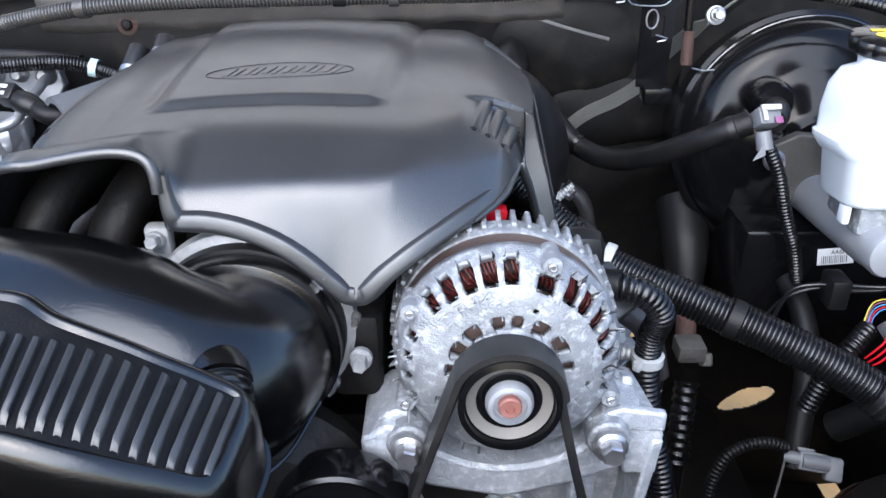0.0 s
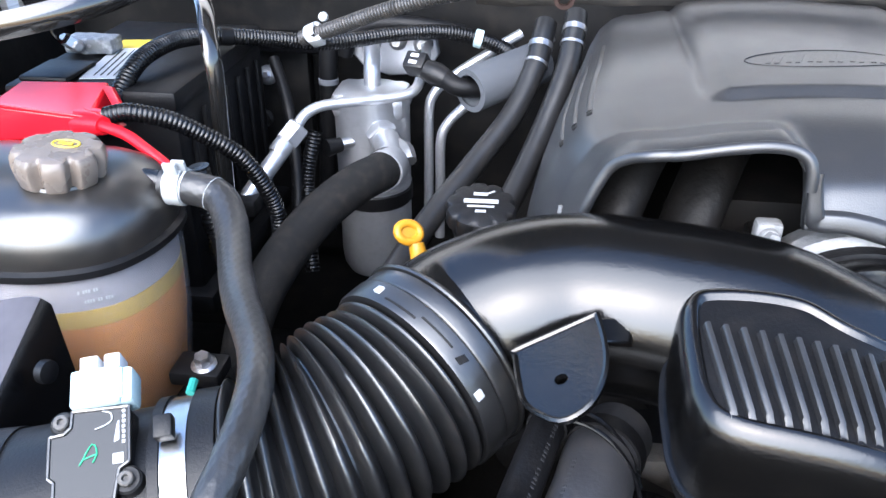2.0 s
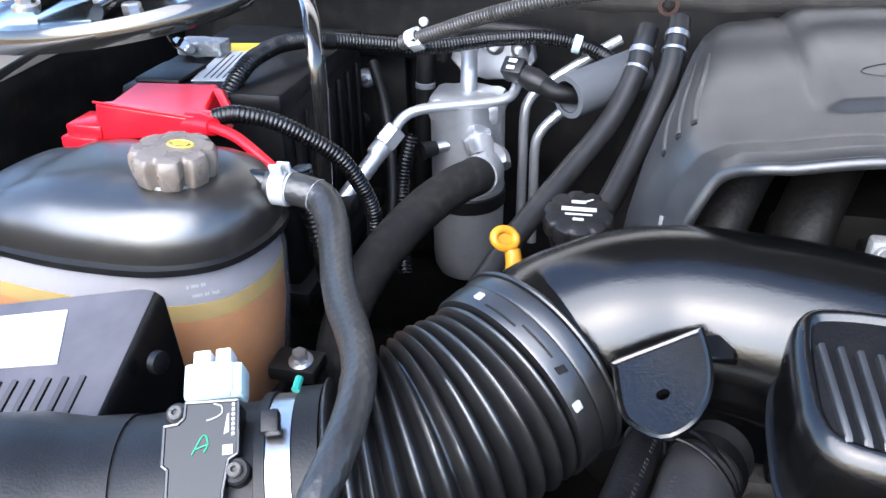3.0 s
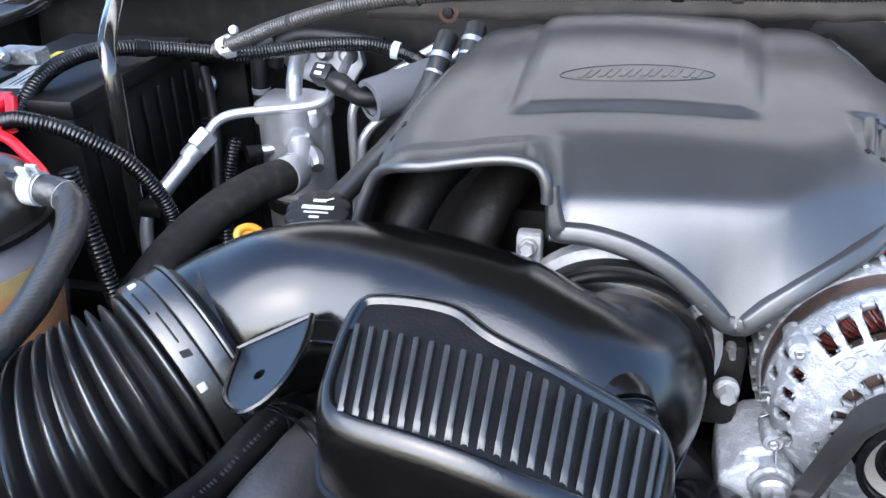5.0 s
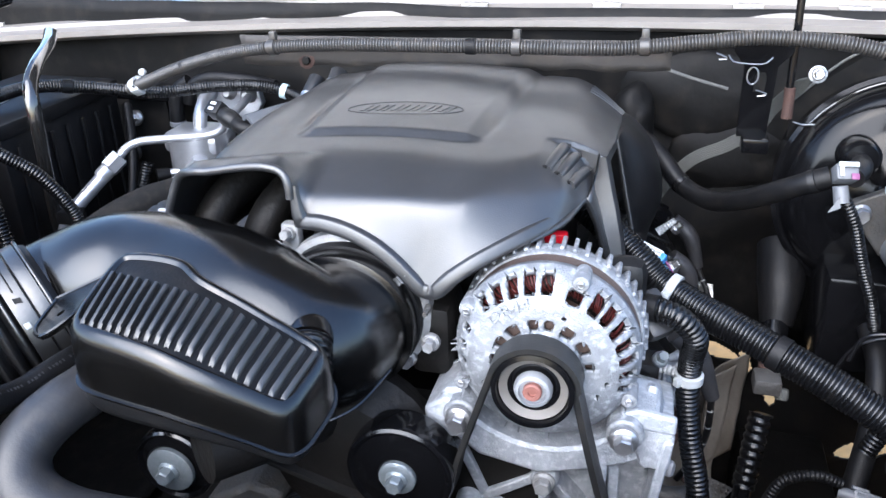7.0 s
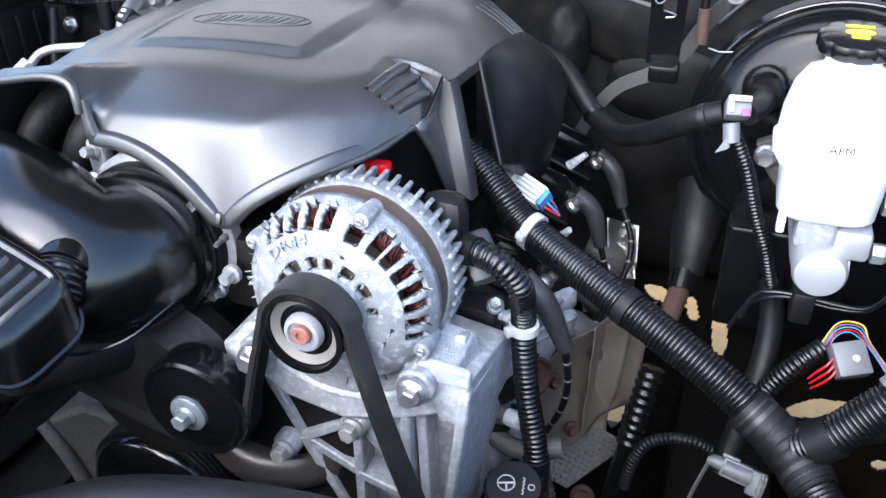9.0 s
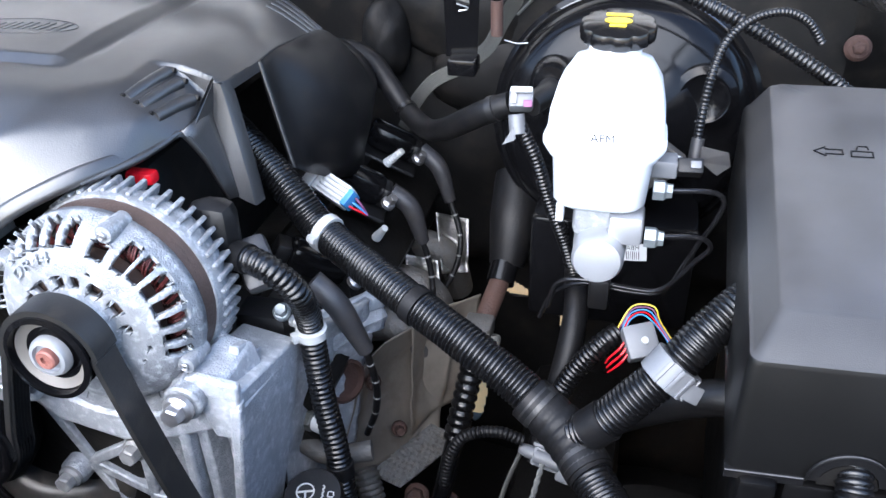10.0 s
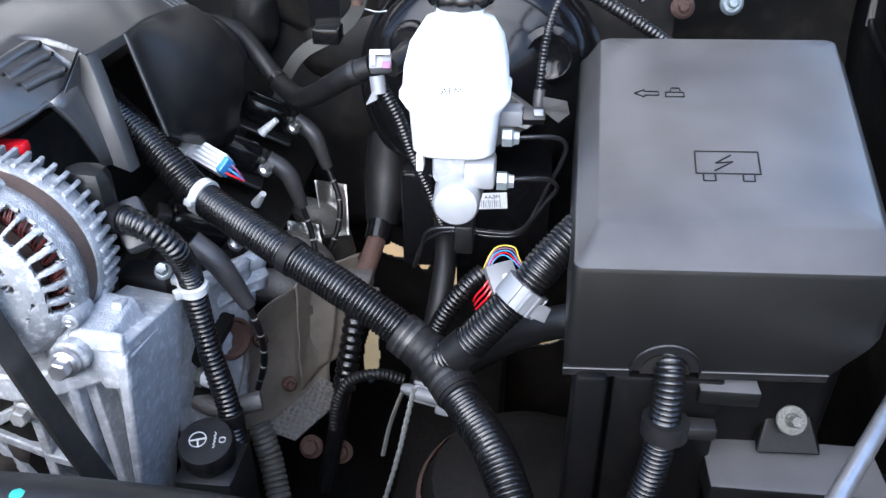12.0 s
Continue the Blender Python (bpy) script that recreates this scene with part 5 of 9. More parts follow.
def alternator_bracket():
    t = thing("alternator_bracket", (0.05, 0.45, 0.80), "pale cast aluminium accessory bracket under the alternator", "bracket")
    # cradle plate that follows the alternator
    inner = []
    for k in range(15):
        a = radians(216 + 108 * k / 14)
        inner.append(Vector((0.040 + 0.0815 * math.cos(a), 0.414, 1.060 + 0.0815 * math.sin(a))))
    outline = [Vector((-0.046, 0.414, 1.012)), Vector((-0.036, 0.414, 1.022)), Vector((-0.022, 0.414, 1.026))] + inner[1:-1] + [Vector((0.104, 0.414, 1.026)), Vector((0.128, 0.414, 1.022)), Vector((0.138, 0.414, 0.986)), Vector((0.115, 0.414, 0.978)), Vector((0.085, 0.414, 0.964)), Vector((0.04, 0.414, 0.952)), Vector((-0.01, 0.414, 0.962)), Vector((-0.040, 0.414, 0.985))]
    part("cradle", slab(outline, (0, 0.05, 0)), CASTPALE, t, "", 30, 0, 0.003)
    part("side_box", slab([(0.092, 0.412, 1.020), (0.140, 0.412, 1.016), (0.140, 0.508, 0.992), (0.096, 0.508, 1.0)], (0, 0, -0.012)), CASTPALE, t, "", 30, 0, 0.002)
    part("box_lip", slab([(0.098, 0.411, 1.012), (0.141, 0.411, 1.010), (0.141, 0.411, 1.024), (0.112, 0.411, 1.028), (0.098, 0.411, 1.022)], (0, 0.007, 0)), CASTPALE, t, "", 30, 0, 0.002)
    part("box_step", slab([(0.118, 0.440, 1.010), (0.118, 0.470, 1.003), (0.118, 0.462, 1.022), (0.118, 0.446, 1.028)], (0.008, 0, 0)), CASTPALE, t, "", 30, 0, 0.002)
    part("front_wall", slab([(0.106, 0.412, 1.010), (0.141, 0.412, 1.008), (0.139, 0.412, 0.975), (0.118, 0.412, 0.975)], (0, 0.008, 0)), CASTPALE, t, "", 30, 0, 0.002)
    part("outer_web", slab([(0.141, 0.410, 1.004), (0.140, 0.508, 0.986), (0.1375, 0.506, 0.955), (0.124, 0.462, 0.82), (0.112, 0.425, 0.80), (0.132, 0.412, 0.93)], (-0.008, 0, 0)), CASTPALE, t, "", 30, 0, 0.002)
    part("middle_web", slab([(0.094, 0.414, 0.975), (0.094, 0.47, 0.975), (0.088, 0.46, 0.80), (0.086, 0.425, 0.80)], (-0.008, 0, 0)), CASTPALE, t, "", 30, 0, 0.002)
    part("back_plate", slab([(-0.040, 0.446, 0.985), (0.126, 0.448, 0.985), (0.124, 0.448, 0.80), (0.030, 0.446, 0.80), (-0.014, 0.444, 0.890)], (0, 0.010, 0)), CASTPALE, t, "", 30, 0, 0.003)
    for a, b in (((-0.030, 0.965), (-0.006, 0.909)), ((-0.006, 0.909), (0.030, 0.835)), ((-0.006, 0.909), (0.044, 0.941)), ((-0.006, 0.909), (0.041, 0.884)), ((0.041, 0.884), (0.090, 0.868)), ((0.044, 0.941), (0.041, 0.820)), ((0.044, 0.941), (0.073, 0.907)), ((0.073, 0.907), (0.098, 0.845)), ((0.044, 0.941), (0.020, 0.962)), ((0.098, 0.972), (0.102, 0.80))):
        d = Vector((b[0] - a[0], 0, b[1] - a[1])).normalized()
        n = Vector((d.z, 0, -d.x)) * 0.0042
        p, q = Vector((a[0], 0.424, a[1])), Vector((b[0], 0.426, b[1]))
        part("web", slab([p - n, q - n, q + n, p + n], (0, 0.040, 0)), CASTPALE, t, "", 30, 0, 0.0015)
    for p in ((0.044, 0.420, 0.941), (-0.020, 0.418, 0.900)):
        part("boss", turned([(0.0125, 0.04), (0.0115, 0.002), (0.0095, -0.001)], p, (0, 1, 0), 20), CASTPALE, t)
        bolt(Vector(p) + Vector((0, -0.003, 0)), (0, -1, 0.05), 0.0072, 0.0095, t, CASTMID)
    part("foot", slab([(-0.052, 0.405, 1.008), (-0.036, 0.405, 1.020), (-0.008, 0.405, 1.012), (-0.016, 0.405, 0.985), (-0.05, 0.405, 0.978)], (0, 0.05, 0)), CASTPALE, t, "", 30, 0, 0.003)
    fnt = bpy.data.curves.new("mark", "FONT")
    fnt.body, fnt.size, fnt.extrude = "GND", 0.013, 0.0006
    tmp = bpy.data.objects.new("mark", fnt)
    me = bpy.data.meshes.new_from_object(tmp)
    bpy.data.objects.remove(tmp)
    bm = bmesh.new()
    bm.from_mesh(me)
    bm.transform(Matrix.Translation((0.115, 0.448, 1.0085)) @ pose(0, 0, 0, -14.5, 0, 60))
    part("marking", bm, CASTPALE, t, "raised cast letters", 0)


alternator_bracket()
bolt((-0.022, 0.397, 1.007), (0, -1, 0.05), 0.0074, 0.0108, None, None, "steel flange bolt clamping the alternator ear")
bolt((0.104, 0.397, 1.010), (0, -1, 0.05), 0.0074, 0.0108, None, None, "steel flange bolt clamping the alternator ear")

# ---- looms and hoses on the driver's side ----
def hose(name, pts, r, mat, label, category="hose", group="", ridge=0.0, deep=0.0015, seg=14, step=0.008, piece="sleeve", bands=(), flat=1.0):
    """A hose, pipe or loom that is a thing of its own, with bands round it at shares of its way."""
    t = thing(name, min((Vector(p) for p in pts), key=lambda p: p.z), label, category, group)
    part(piece, tube(pts, r, seg, step, ridge, deep, flat), mat, t, "", 60)
    if bands:
        line, _ = curve(pts, 0.004)
        rad = r if not isinstance(r, (list, tuple)) else r[0]
        for f, w, bmat, bname in bands:
            i = min(len(line) - 2, int(f * (len(line) - 1)))
            part(bname, ring_band(line[i], (line[i + 1] - line[i - 1] if i else line[1] - line[0]), rad + 0.0002, w, 0.0007), bmat, t)
    return t


MAIN = [(0.015, 0.660, 1.105), (0.048, 0.642, 1.090), (0.078, 0.626, 1.072), (0.103, 0.613, 1.054), (0.133, 0.598, 1.033), (0.206, 0.552, 1.018), (0.270, 0.520, 1.000), (0.318, 0.500, 0.980), (0.350, 0.482, 0.962), (0.378, 0.445, 0.951), (0.402, 0.405, 0.945), (0.420, 0.365, 0.925), (0.425, 0.34, 0.88)]
hose("wiring_loom", MAIN, 0.0150, LOOM, "thick black corrugated wiring loom across the bay", "wiring loom", "wiring looms", 0.0036, 0.0014, 18, bands=((0.44, 0.010, RUBBER, "tape_band"), (0.66, 0.026, RUBBER, "tape_band")))
tie((0.134, 0.597, 1.0335), (0.073, -0.03, -0.02), 0.0152, width=0.008)
hose("branch_loom", [(0.352, 0.478, 0.962), (0.372, 0.475, 0.982), (0.395, 0.480, 1.008), (0.414, 0.487, 1.028), (0.436, 0.500, 1.055), (0.462, 0.520, 1.072), (0.50, 0.545, 1.07)], 0.0140, LOOM, "black corrugated branch loom rising towards the fuse box", "wiring loom", "wiring looms", 0.0036, 0.0014, 18, bands=((0.14, 0.018, RUBBER, "tape_band"),))
hose("tape_wrap", [(0.322, 0.497, 0.977), (0.350, 0.482, 0.963), (0.372, 0.455, 0.953)], [0.0165, 0.0185, 0.0165], RUBBER, "black cloth tape round the fork of the loom", "tape", ridge=0.009, deep=0.0009, bands=((0.06, 0.010, RUBBER, "tape_turn"), (0.16, 0.009, BELT, "tape_turn"), (0.84, 0.009, BELT, "tape_turn"), (0.94, 0.010, RUBBER, "tape_turn")))
t = thing("loom_clamp", (0.414, 0.487, 1.028), "pale grey plastic ribbed clamp round the branch loom", "clamp")
part("band", turned([(0.0145, -0.009), (0.0172, -0.009), (0.0172, 0.009), (0.0145, 0.009)], (0.414, 0.486, 1.028), (0.55, 0.3, 0.7), 24), GREYPL, t, "", 20)
part("tail", block((-0.008, -0.006, -0.0015), (0.008, 0.006, 0.0015), 0.001, basis((0.427, 0.474, 1.022), (0.3, -0.75, 0.3), (0.8, 0.2, -0.5))), GREYPL, t)
for k in range(5):
    a = radians(200 + 30 * k)
    w = Vector((0.55, 0.3, 0.7)).normalized()
    u = w.orthogonal().normalized()
    q = u * math.cos(a) + w.cross(u) * math.sin(a)
    part("tooth", block((-0.0015, -0.009, -0.0008), (0.0015, 0.009, 0.0015), 0.0005, basis(Vector((0.414, 0.486, 1.028)) + q * 0.0172, q, w.cross(q))), GREYPL, t)

hose("alternator_loom", [(0.085, 0.505, 1.062), (0.110, 0.492, 1.072), (0.135, 0.485, 1.070), (0.152, 0.490, 1.050), (0.152, 0.506, 1.018), (0.153, 0.508, 0.985), (0.160, 0.500, 0.940), (0.171, 0.490, 0.895), (0.176, 0.485, 0.84)], 0.0102, LOOM, "black corrugated loom bending down behind the alternator", "wiring loom", "wiring looms", 0.0044, 0.0016, 16, bands=((0.12, 0.012, RUBBER, "tape_band"), (0.88, 0.012, RUBBER, "tape_band")))
tie((0.1525, 0.508, 1.000), (0.0, 0.05, -1), 0.0104, width=0.007)
t = thing("loom_clip", (0.140, 0.520, 0.995), "pale ribbed plastic loom clip", "clip")
part("pin", tube([(0.148, 0.515, 0.998), (0.135, 0.522, 0.996), (0.122, 0.528, 0.994)], 0.005, 10, 0.003, 0.004, 0.0012), NYLON, t)

# vacuum hose to the brake servo
hose("vacuum_hose", [(0.270, 0.694, 1.121), (0.250, 0.697, 1.112), (0.226, 0.714, 1.094), (0.200, 0.745, 1.071), (0.172, 0.785, 1.052), (0.142, 0.818, 1.055), (0.117, 0.834, 1.079), (0.096, 0.850, 1.095), (0.070, 0.862, 1.102), (0.040, 0.87, 1.10)], 0.0108, RUBBER, "black rubber vacuum hose to the brake servo", "hose", step=0.006, bands=((0.05, 0.006, MATTE, "clamp"), (0.62, 0.005, LOOM, "tape_band")))


def ground_strap():
    """A flat strap of parallel braided strands."""
    t = thing("ground_strap", (0.115, 0.90, 1.0), "grey-green flat braided ground strap on the firewall", "ground strap")
    line, _ = curve([(0.262, 0.812, 1.190), (0.246, 0.838, 1.165), (0.231, 0.860, 1.139), (0.217, 0.865, 1.113), (0.190, 0.870, 1.090), (0.154, 0.880, 1.067), (0.129, 0.890, 1.035), (0.112, 0.90, 1.0)], 0.006)
    for k in range(7):
        pts = []
        for i, p in enumerate(line):
            d = (line[min(i + 1, len(line) - 1)] - line[max(i - 1, 0)]).normalized()
            w = d.cross(Vector((0, -1, 0.3))).normalized()
            pts.append(p + w * (k - 3) * 0.0021 * smooth_step(0, 5, i) + Vector((0, -0.0004, 0)) * math.sin(i * 1.3 + k * 2))
        part("strand", tube(pts, 0.00125, 6, 0.004, 0.003, 0.0003), STRAP, t)


ground_strap()
t = thing("strap_lug", (0.262, 0.812, 1.190), "bright metal lug and nut of the ground strap", "lug")
part("lug", turned([(0.009, -0.002), (0.009, 0.002), (0.006, 0.003)], (0.262, 0.805, 1.192), (0, -1, 0.2), 14), ALU, t)
part("nut", hex_bolt((0.262, 0.803, 1.193), (0, -1, 0.2), 0.005, 0.007), STEEL, t, "", 25)

t = thing("firewall_bracket", (0.205, 0.79, 1.12), "black steel bracket with a slot on the firewall", "bracket")
outl = [(-0.016, -0.045), (0.014, -0.045), (0.016, 0.03), (0.030, 0.045), (0.028, 0.06), (-0.030, 0.06), (-0.030, 0.046), (-0.018, 0.03)]
slot = [(-0.006, 0.004), (0.006, 0.004), (0.006, 0.02), (0.004, 0.024), (-0.004, 0.024), (-0.006, 0.02), (-0.006, 0.014), (-0.006, 0.009)]
m = Matrix.Translation((0.206, 0.795, 1.170)) @ pose(0, 0, 0, 90, 0, 8)
ro = [m @ Vector((x, z, 0)) for x, z in outl]
ri = [m @ Vector((x, z, 0)) for x, z in [slot[0], slot[1], slot[2], slot[3], slot[3], slot[4], slot[5], slot[6]]]
part("plate", skin([ro, ri], True, False), PAINT, t, "", 0, 0.003)
part("foot", block((0.195, 0.775, 1.112), (0.222, 0.800, 1.128), 0.002), PAINT, t)
t = thing("prop_rod", (0.24, 0.80, 1.15), "thin black steel rod standing against the firewall", "rod")
part("rod", tube([(0.237, 0.800, 1.150), (0.236, 0.806, 1.22), (0.233, 0.82, 1.36), (0.230, 0.84, 1.52)], 0.0042, 10, 0.03), PAINT, t)
part("socket", tube([(0.238, 0.799, 1.146), (0.237, 0.801, 1.178)], 0.0058, 10, 0.01), RUST, t, "rusty socket")

# ---- brake servo, master cylinder and reservoir ----
def brake_servo():
    t = thing("brake_servo", (0.362, 0.80, 0.95), "glossy black round brake servo on the firewall", "brake servo")
    ax = Vector((0, -1, 0.10)).normalized()
    at = Vector((0.362, 0.815, 1.068))
    part("rear_shell", turned([(0.10, -0.10), (0.119, -0.06), (0.122, -0.02), (0.1255, 0.0), (0.1255, 0.006)], at, ax, 64), PAINT, t)
    part("rim", turned([(0.118, 0.004), (0.1265, 0.005), (0.1270, 0.010), (0.1225, 0.013), (0.117, 0.012)], at, ax, 64), PAINT, t)
    part("front_shell", turned([(0.120, 0.008), (0.1165, 0.022), (0.1085, 0.036), (0.095, 0.043), (0.080, 0.045), (0.074, 0.048), (0.060, 0.056), (0.040, 0.060), (0.034, 0.066), (0.030, 0.070)], at, ax, 64), PAINT, t)
    part("boss", turned([(0.030, 0.036), (0.0285, 0.046), (0.022, 0.050), (0.018, 0.047)], at + Vector((0.068, 0, 0.038)), ax, 32), PAINT, t)
    part("valve_boss", turned([(0.020, 0.03), (0.019, 0.052), (0.015, 0.058)], Vector((0.300, 0.775, 1.126)), ax, 24), PAINT, t)
    v = part("check_valve", tube([(0.300, 0.735, 1.128), (0.298, 0.705, 1.128), (0.288, 0.685, 1.125)], 0.010, 14, 0.005), MATTE, t, "black check valve")
    # Brighter metal along the upper rim stands for its highlight.
    part("crest", tube([at + Vector((0.1225 * math.cos(a), 0, 0.1225 * math.sin(a))) + ax * 0.012 for a in (radians(35 + 110 * k / 12) for k in range(13))], 0.0014, 6, 0.008), SHINE, t, "bright arc drawn for the highlight on the rim")


brake_servo()
t = thing("servo_plug", (0.288, 0.668, 1.13), "pale grey electrical plug with a pink lock on the servo valve", "connector")
m = basis((0.280, 0.686, 1.128), (0.1, -0.75, 0.6), (1, 0, 0.1))
part("shell", block((-0.010, -0.008, -0.009), (0.010, 0.008, 0.009), 0.002, m), GREYPL, t)
part("latch", block((-0.009, 0.003, 0.010), (0.009, 0.008, 0.013), 0.0008, m), NYLON, t)
part("rib", block((-0.008, -0.006, 0.010), (-0.004, 0.003, 0.012), 0.0006, m), NYLON, t)
part("lock", block((0.002, -0.009, 0.010), (0.009, -0.003, 0.012), 0.0006, m), PINK, t)
hose("servo_loom", [(0.277, 0.682, 1.116), (0.286, 0.677, 1.100), (0.297, 0.675, 1.078), (0.309, 0.675, 1.042), (0.324, 0.675, 1.005), (0.334, 0.678, 0.972)], 0.0062, LOOM, "thin black corrugated loom below the servo plug", "wiring loom", "wiring looms", 0.0035, 0.0012, 12)
t = thing("loom_tape", (0.284, 0.664, 1.105), "torn grey tape end on a thin loom", "tape")
part("wrap", tube([(0.277, 0.680, 1.118), (0.280, 0.675, 1.103)], [0.0068, 0.0072], 12, 0.004), GREYPL, t)
part("flap", slab([(0.276, 0.670, 1.110), (0.268, 0.668, 1.095), (0.278, 0.668, 1.100)], (0.001, 0.001, 0.001)), GREYPL, t, "", 0)


def rounded_rect(cx, cy, z, hw, hd, r, n=6, tilt=0.0):
    out = []
    for qx, qy, a0 in ((1, 1, 0), (-1, 1, 90), (-1, -1, 180), (1, -1, 270)):
        for k in range(n):
            a = radians(a0 + 90 * k / (n - 1))
            x, y = qx * (hw - r) + r * math.cos(a), qy * (hd - r) + r * math.sin(a)
            out.append(Vector((cx + x, cy + y, z + tilt * y)))
    return out


def reservoir():
    t = thing("fluid_reservoir", (0.355, 0.63, 1.07), "white translucent brake fluid reservoir with a black cap", "fluid reservoir")
    lv = [(1.079, 0.622, 0.026, 0.026, 0.018), (1.080, 0.622, 0.031, 0.031, 0.018), (1.084, 0.623, 0.034, 0.035, 0.018), (1.116, 0.627, 0.0365, 0.037, 0.018), (1.1185, 0.628, 0.039, 0.039, 0.019), (1.127, 0.630, 0.0445, 0.042, 0.020), (1.131, 0.631, 0.0445, 0.042, 0.020), (1.133, 0.631, 0.042, 0.040, 0.019), (1.150, 0.635, 0.041, 0.040, 0.019), (1.168, 0.641, 0.0365, 0.037, 0.018), (1.180, 0.648, 0.028, 0.030, 0.016), (1.184, 0.653, 0.0195, 0.0195, 0.0190), (1.195, 0.658, 0.0185, 0.0185, 0.018)]
    part("tank", skin([rounded_rect(0.3530 - 0.0 * (z - 1.079), y, z, hw, hd, r, 6, -0.10) for z, y, hw, hd, r in lv]), WHITE, t, "", 50)
    part("foot", block((0.322, 0.60, 1.066), (0.328, 0.612, 1.082), 0.0015), WHITE, t)
    ax = Vector((0, -0.14, 1)).normalized()
    cap = part("cap", scalloped([(0.0225, 0.0, 0), (0.0265, 0.001, 0.8), (0.0280, 0.003, 1), (0.0280, 0.0095, 1), (0.0268, 0.0122, 1), (0.0225, 0.0135, 0), (0.006, 0.014, 0)], (0.3535, 0.660, 1.192), ax, 10, 0.0022, 80), SENSORBLK, t, "black fluted screw cap")
    top = Vector((0.3535, 0.660, 1.192)) + ax * 0.0140
    m = basis(top, ax, (1, 0, 0))
    part("emblem", slab([m @ Vector((0.0100 * math.cos(a), 0.0050 * math.sin(a) - 0.001, 0)) for a in (2 * math.pi * k / 24 for k in range(24))], ax * 0.0006), LABELY, cap, "yellow printed oval", 0)
    for y, w in ((0.0095, 0.0095), (-0.0095, 0.006)):
        part("bar", slab([m @ Vector((x * w, y + q * 0.0018, 0)) for x, q in ((-1, -1), (1, -1), (1, 1), (-1, 1))], ax * 0.0006), LABELY, cap, "yellow printed bar", 0)
    fnt = bpy.data.curves.new("mark", "FONT")
    fnt.body, fnt.size, fnt.extrude, fnt.align_x = "AFM", 0.0090, 0.0002, "CENTER"
    tmp = bpy.data.objects.new("mark", fnt)
    me = bpy.data.meshes.new_from_object(tmp)
    bpy.data.objects.remove(tmp)
    bm = bmesh.new()
    bm.from_mesh(me)
    bm.transform(basis((0.3525, 0.5885, 1.139), (0, -1, 0.12), (1, 0, 0)))
    part("marking", bm, INK, t, "small printed grey letters", 0)


reservoir()


def master_cylinder():
    t = thing("master_cylinder", (0.357, 0.62, 1.02), "pale cast aluminium brake master cylinder", "master cylinder")
    ax = Vector((0, -1, 0.06)).normalized()
    part("barrel", turned([(0.022, -0.17), (0.021, -0.02), (0.0205, 0.0), (0.0195, 0.003), (0.0195, 0.024), (0.0175, 0.028), (0.009, 0.0295)], (0.357, 0.606, 1.046), ax, 40), CASTFINE, t)
    part("port_block", block((0.362, 0.590, 1.056), (0.388, 0.620, 1.080), 0.004), CASTFINE, t)
    part("saddle", block((0.335, 0.60, 1.055), (0.380, 0.66, 1.080), 0.005), CAST, t)
    part("flange", slab([(0.300, 0.735, 1.085), (0.305, 0.735, 1.070), (0.335, 0.735, 1.03), (0.38, 0.735, 1.03), (0.415, 0.735, 1.055), (0.42, 0.735, 1.07), (0.385, 0.735, 1.095), (0.33, 0.735, 1.10)], (0, -0.012, 0)), CASTDARK, t, "", 30, 0, 0.002)
    for x, z in ((0.310, 1.075), (0.41, 1.065)):
        bolt((x, 0.722, z), (0, -1, 0.06), 0.008, 0.010, t)
    for p in ((0.3895, 0.598, 1.062), (0.392, 0.618, 1.092)):
        part("nut", turned([(0.008, 0.0), (0.008, 0.008), (0.006, 0.010), (0.0055, 0.014)], p, (1, 0, 0.0), 6), ZINC, t, "", 20)
    part("level_sensor", block((0.388, 0.625, 1.098), (0.408, 0.645, 1.112), 0.002), GREYPL, t, "grey level sensor")


master_cylinder()
hose("brake_line", [(0.400, 0.600, 1.062), (0.420, 0.606, 1.061), (0.434, 0.612, 1.057), (0.440, 0.618, 1.046), (0.432, 0.630, 1.026), (0.418, 0.640, 0.998), (0.406, 0.645, 0.984), (0.385, 0.650, 0.980), (0.345, 0.655, 0.980), (0.322, 0.660, 0.970), (0.314, 0.665, 0.94)], 0.0022, LINE, "thin black painted steel brake line", "brake line", "brake lines", seg=8, step=0.004)
hose("brake_line", [(0.402, 0.618, 1.092), (0.425, 0.624, 1.091), (0.440, 0.630, 1.087), (0.446, 0.633, 1.078), (0.442, 0.638, 1.058), (0.434, 0.645, 1.035), (0.424, 0.650, 1.005), (0.412, 0.654, 0.978), (0.385, 0.660, 0.970), (0.345, 0.665, 0.970), (0.318, 0.670, 0.952), (0.306, 0.675, 0.92)], 0.0022, LINE, "thin black painted steel brake line", "brake line", "brake lines", seg=8, step=0.004)
t = thing("line_clip", (0.358, 0.65, 0.99), "black plastic clip holding two brake lines", "clip")
part("clip", block((0.350, 0.640, 0.960), (0.368, 0.668, 0.990), 0.003), MATTE, t)

t = thing("module_label", (0.383, 0.70, 0.985), "white printed label on a dark control module", "label")
part("module", block((0.290, 0.705, 0.90), (0.44, 0.80, 1.01), 0.006), PAINT, t, "black control module")
m = basis((0.379, 0.7035, 0.984), (0, -1, 0.15), (1, 0, 0.08)) @ Matrix.Scale(0.76, 4)
part("paper", block((-0.023, -0.011, 0), (0.023, 0.011, 0.0008), 0.0002, m), PAPER, t)
for k in range(14):
    w = (0.0006, 0.0011, 0.0008)[k % 3]
    part("bar", box((-0.018 + 0.0024 * k, -0.009, 0.0008), (-0.018 + 0.0024 * k + w, 0.001, 0.0011), None, m), INK, t, "", 0)
fnt = bpy.data.curves.new("code", "FONT")
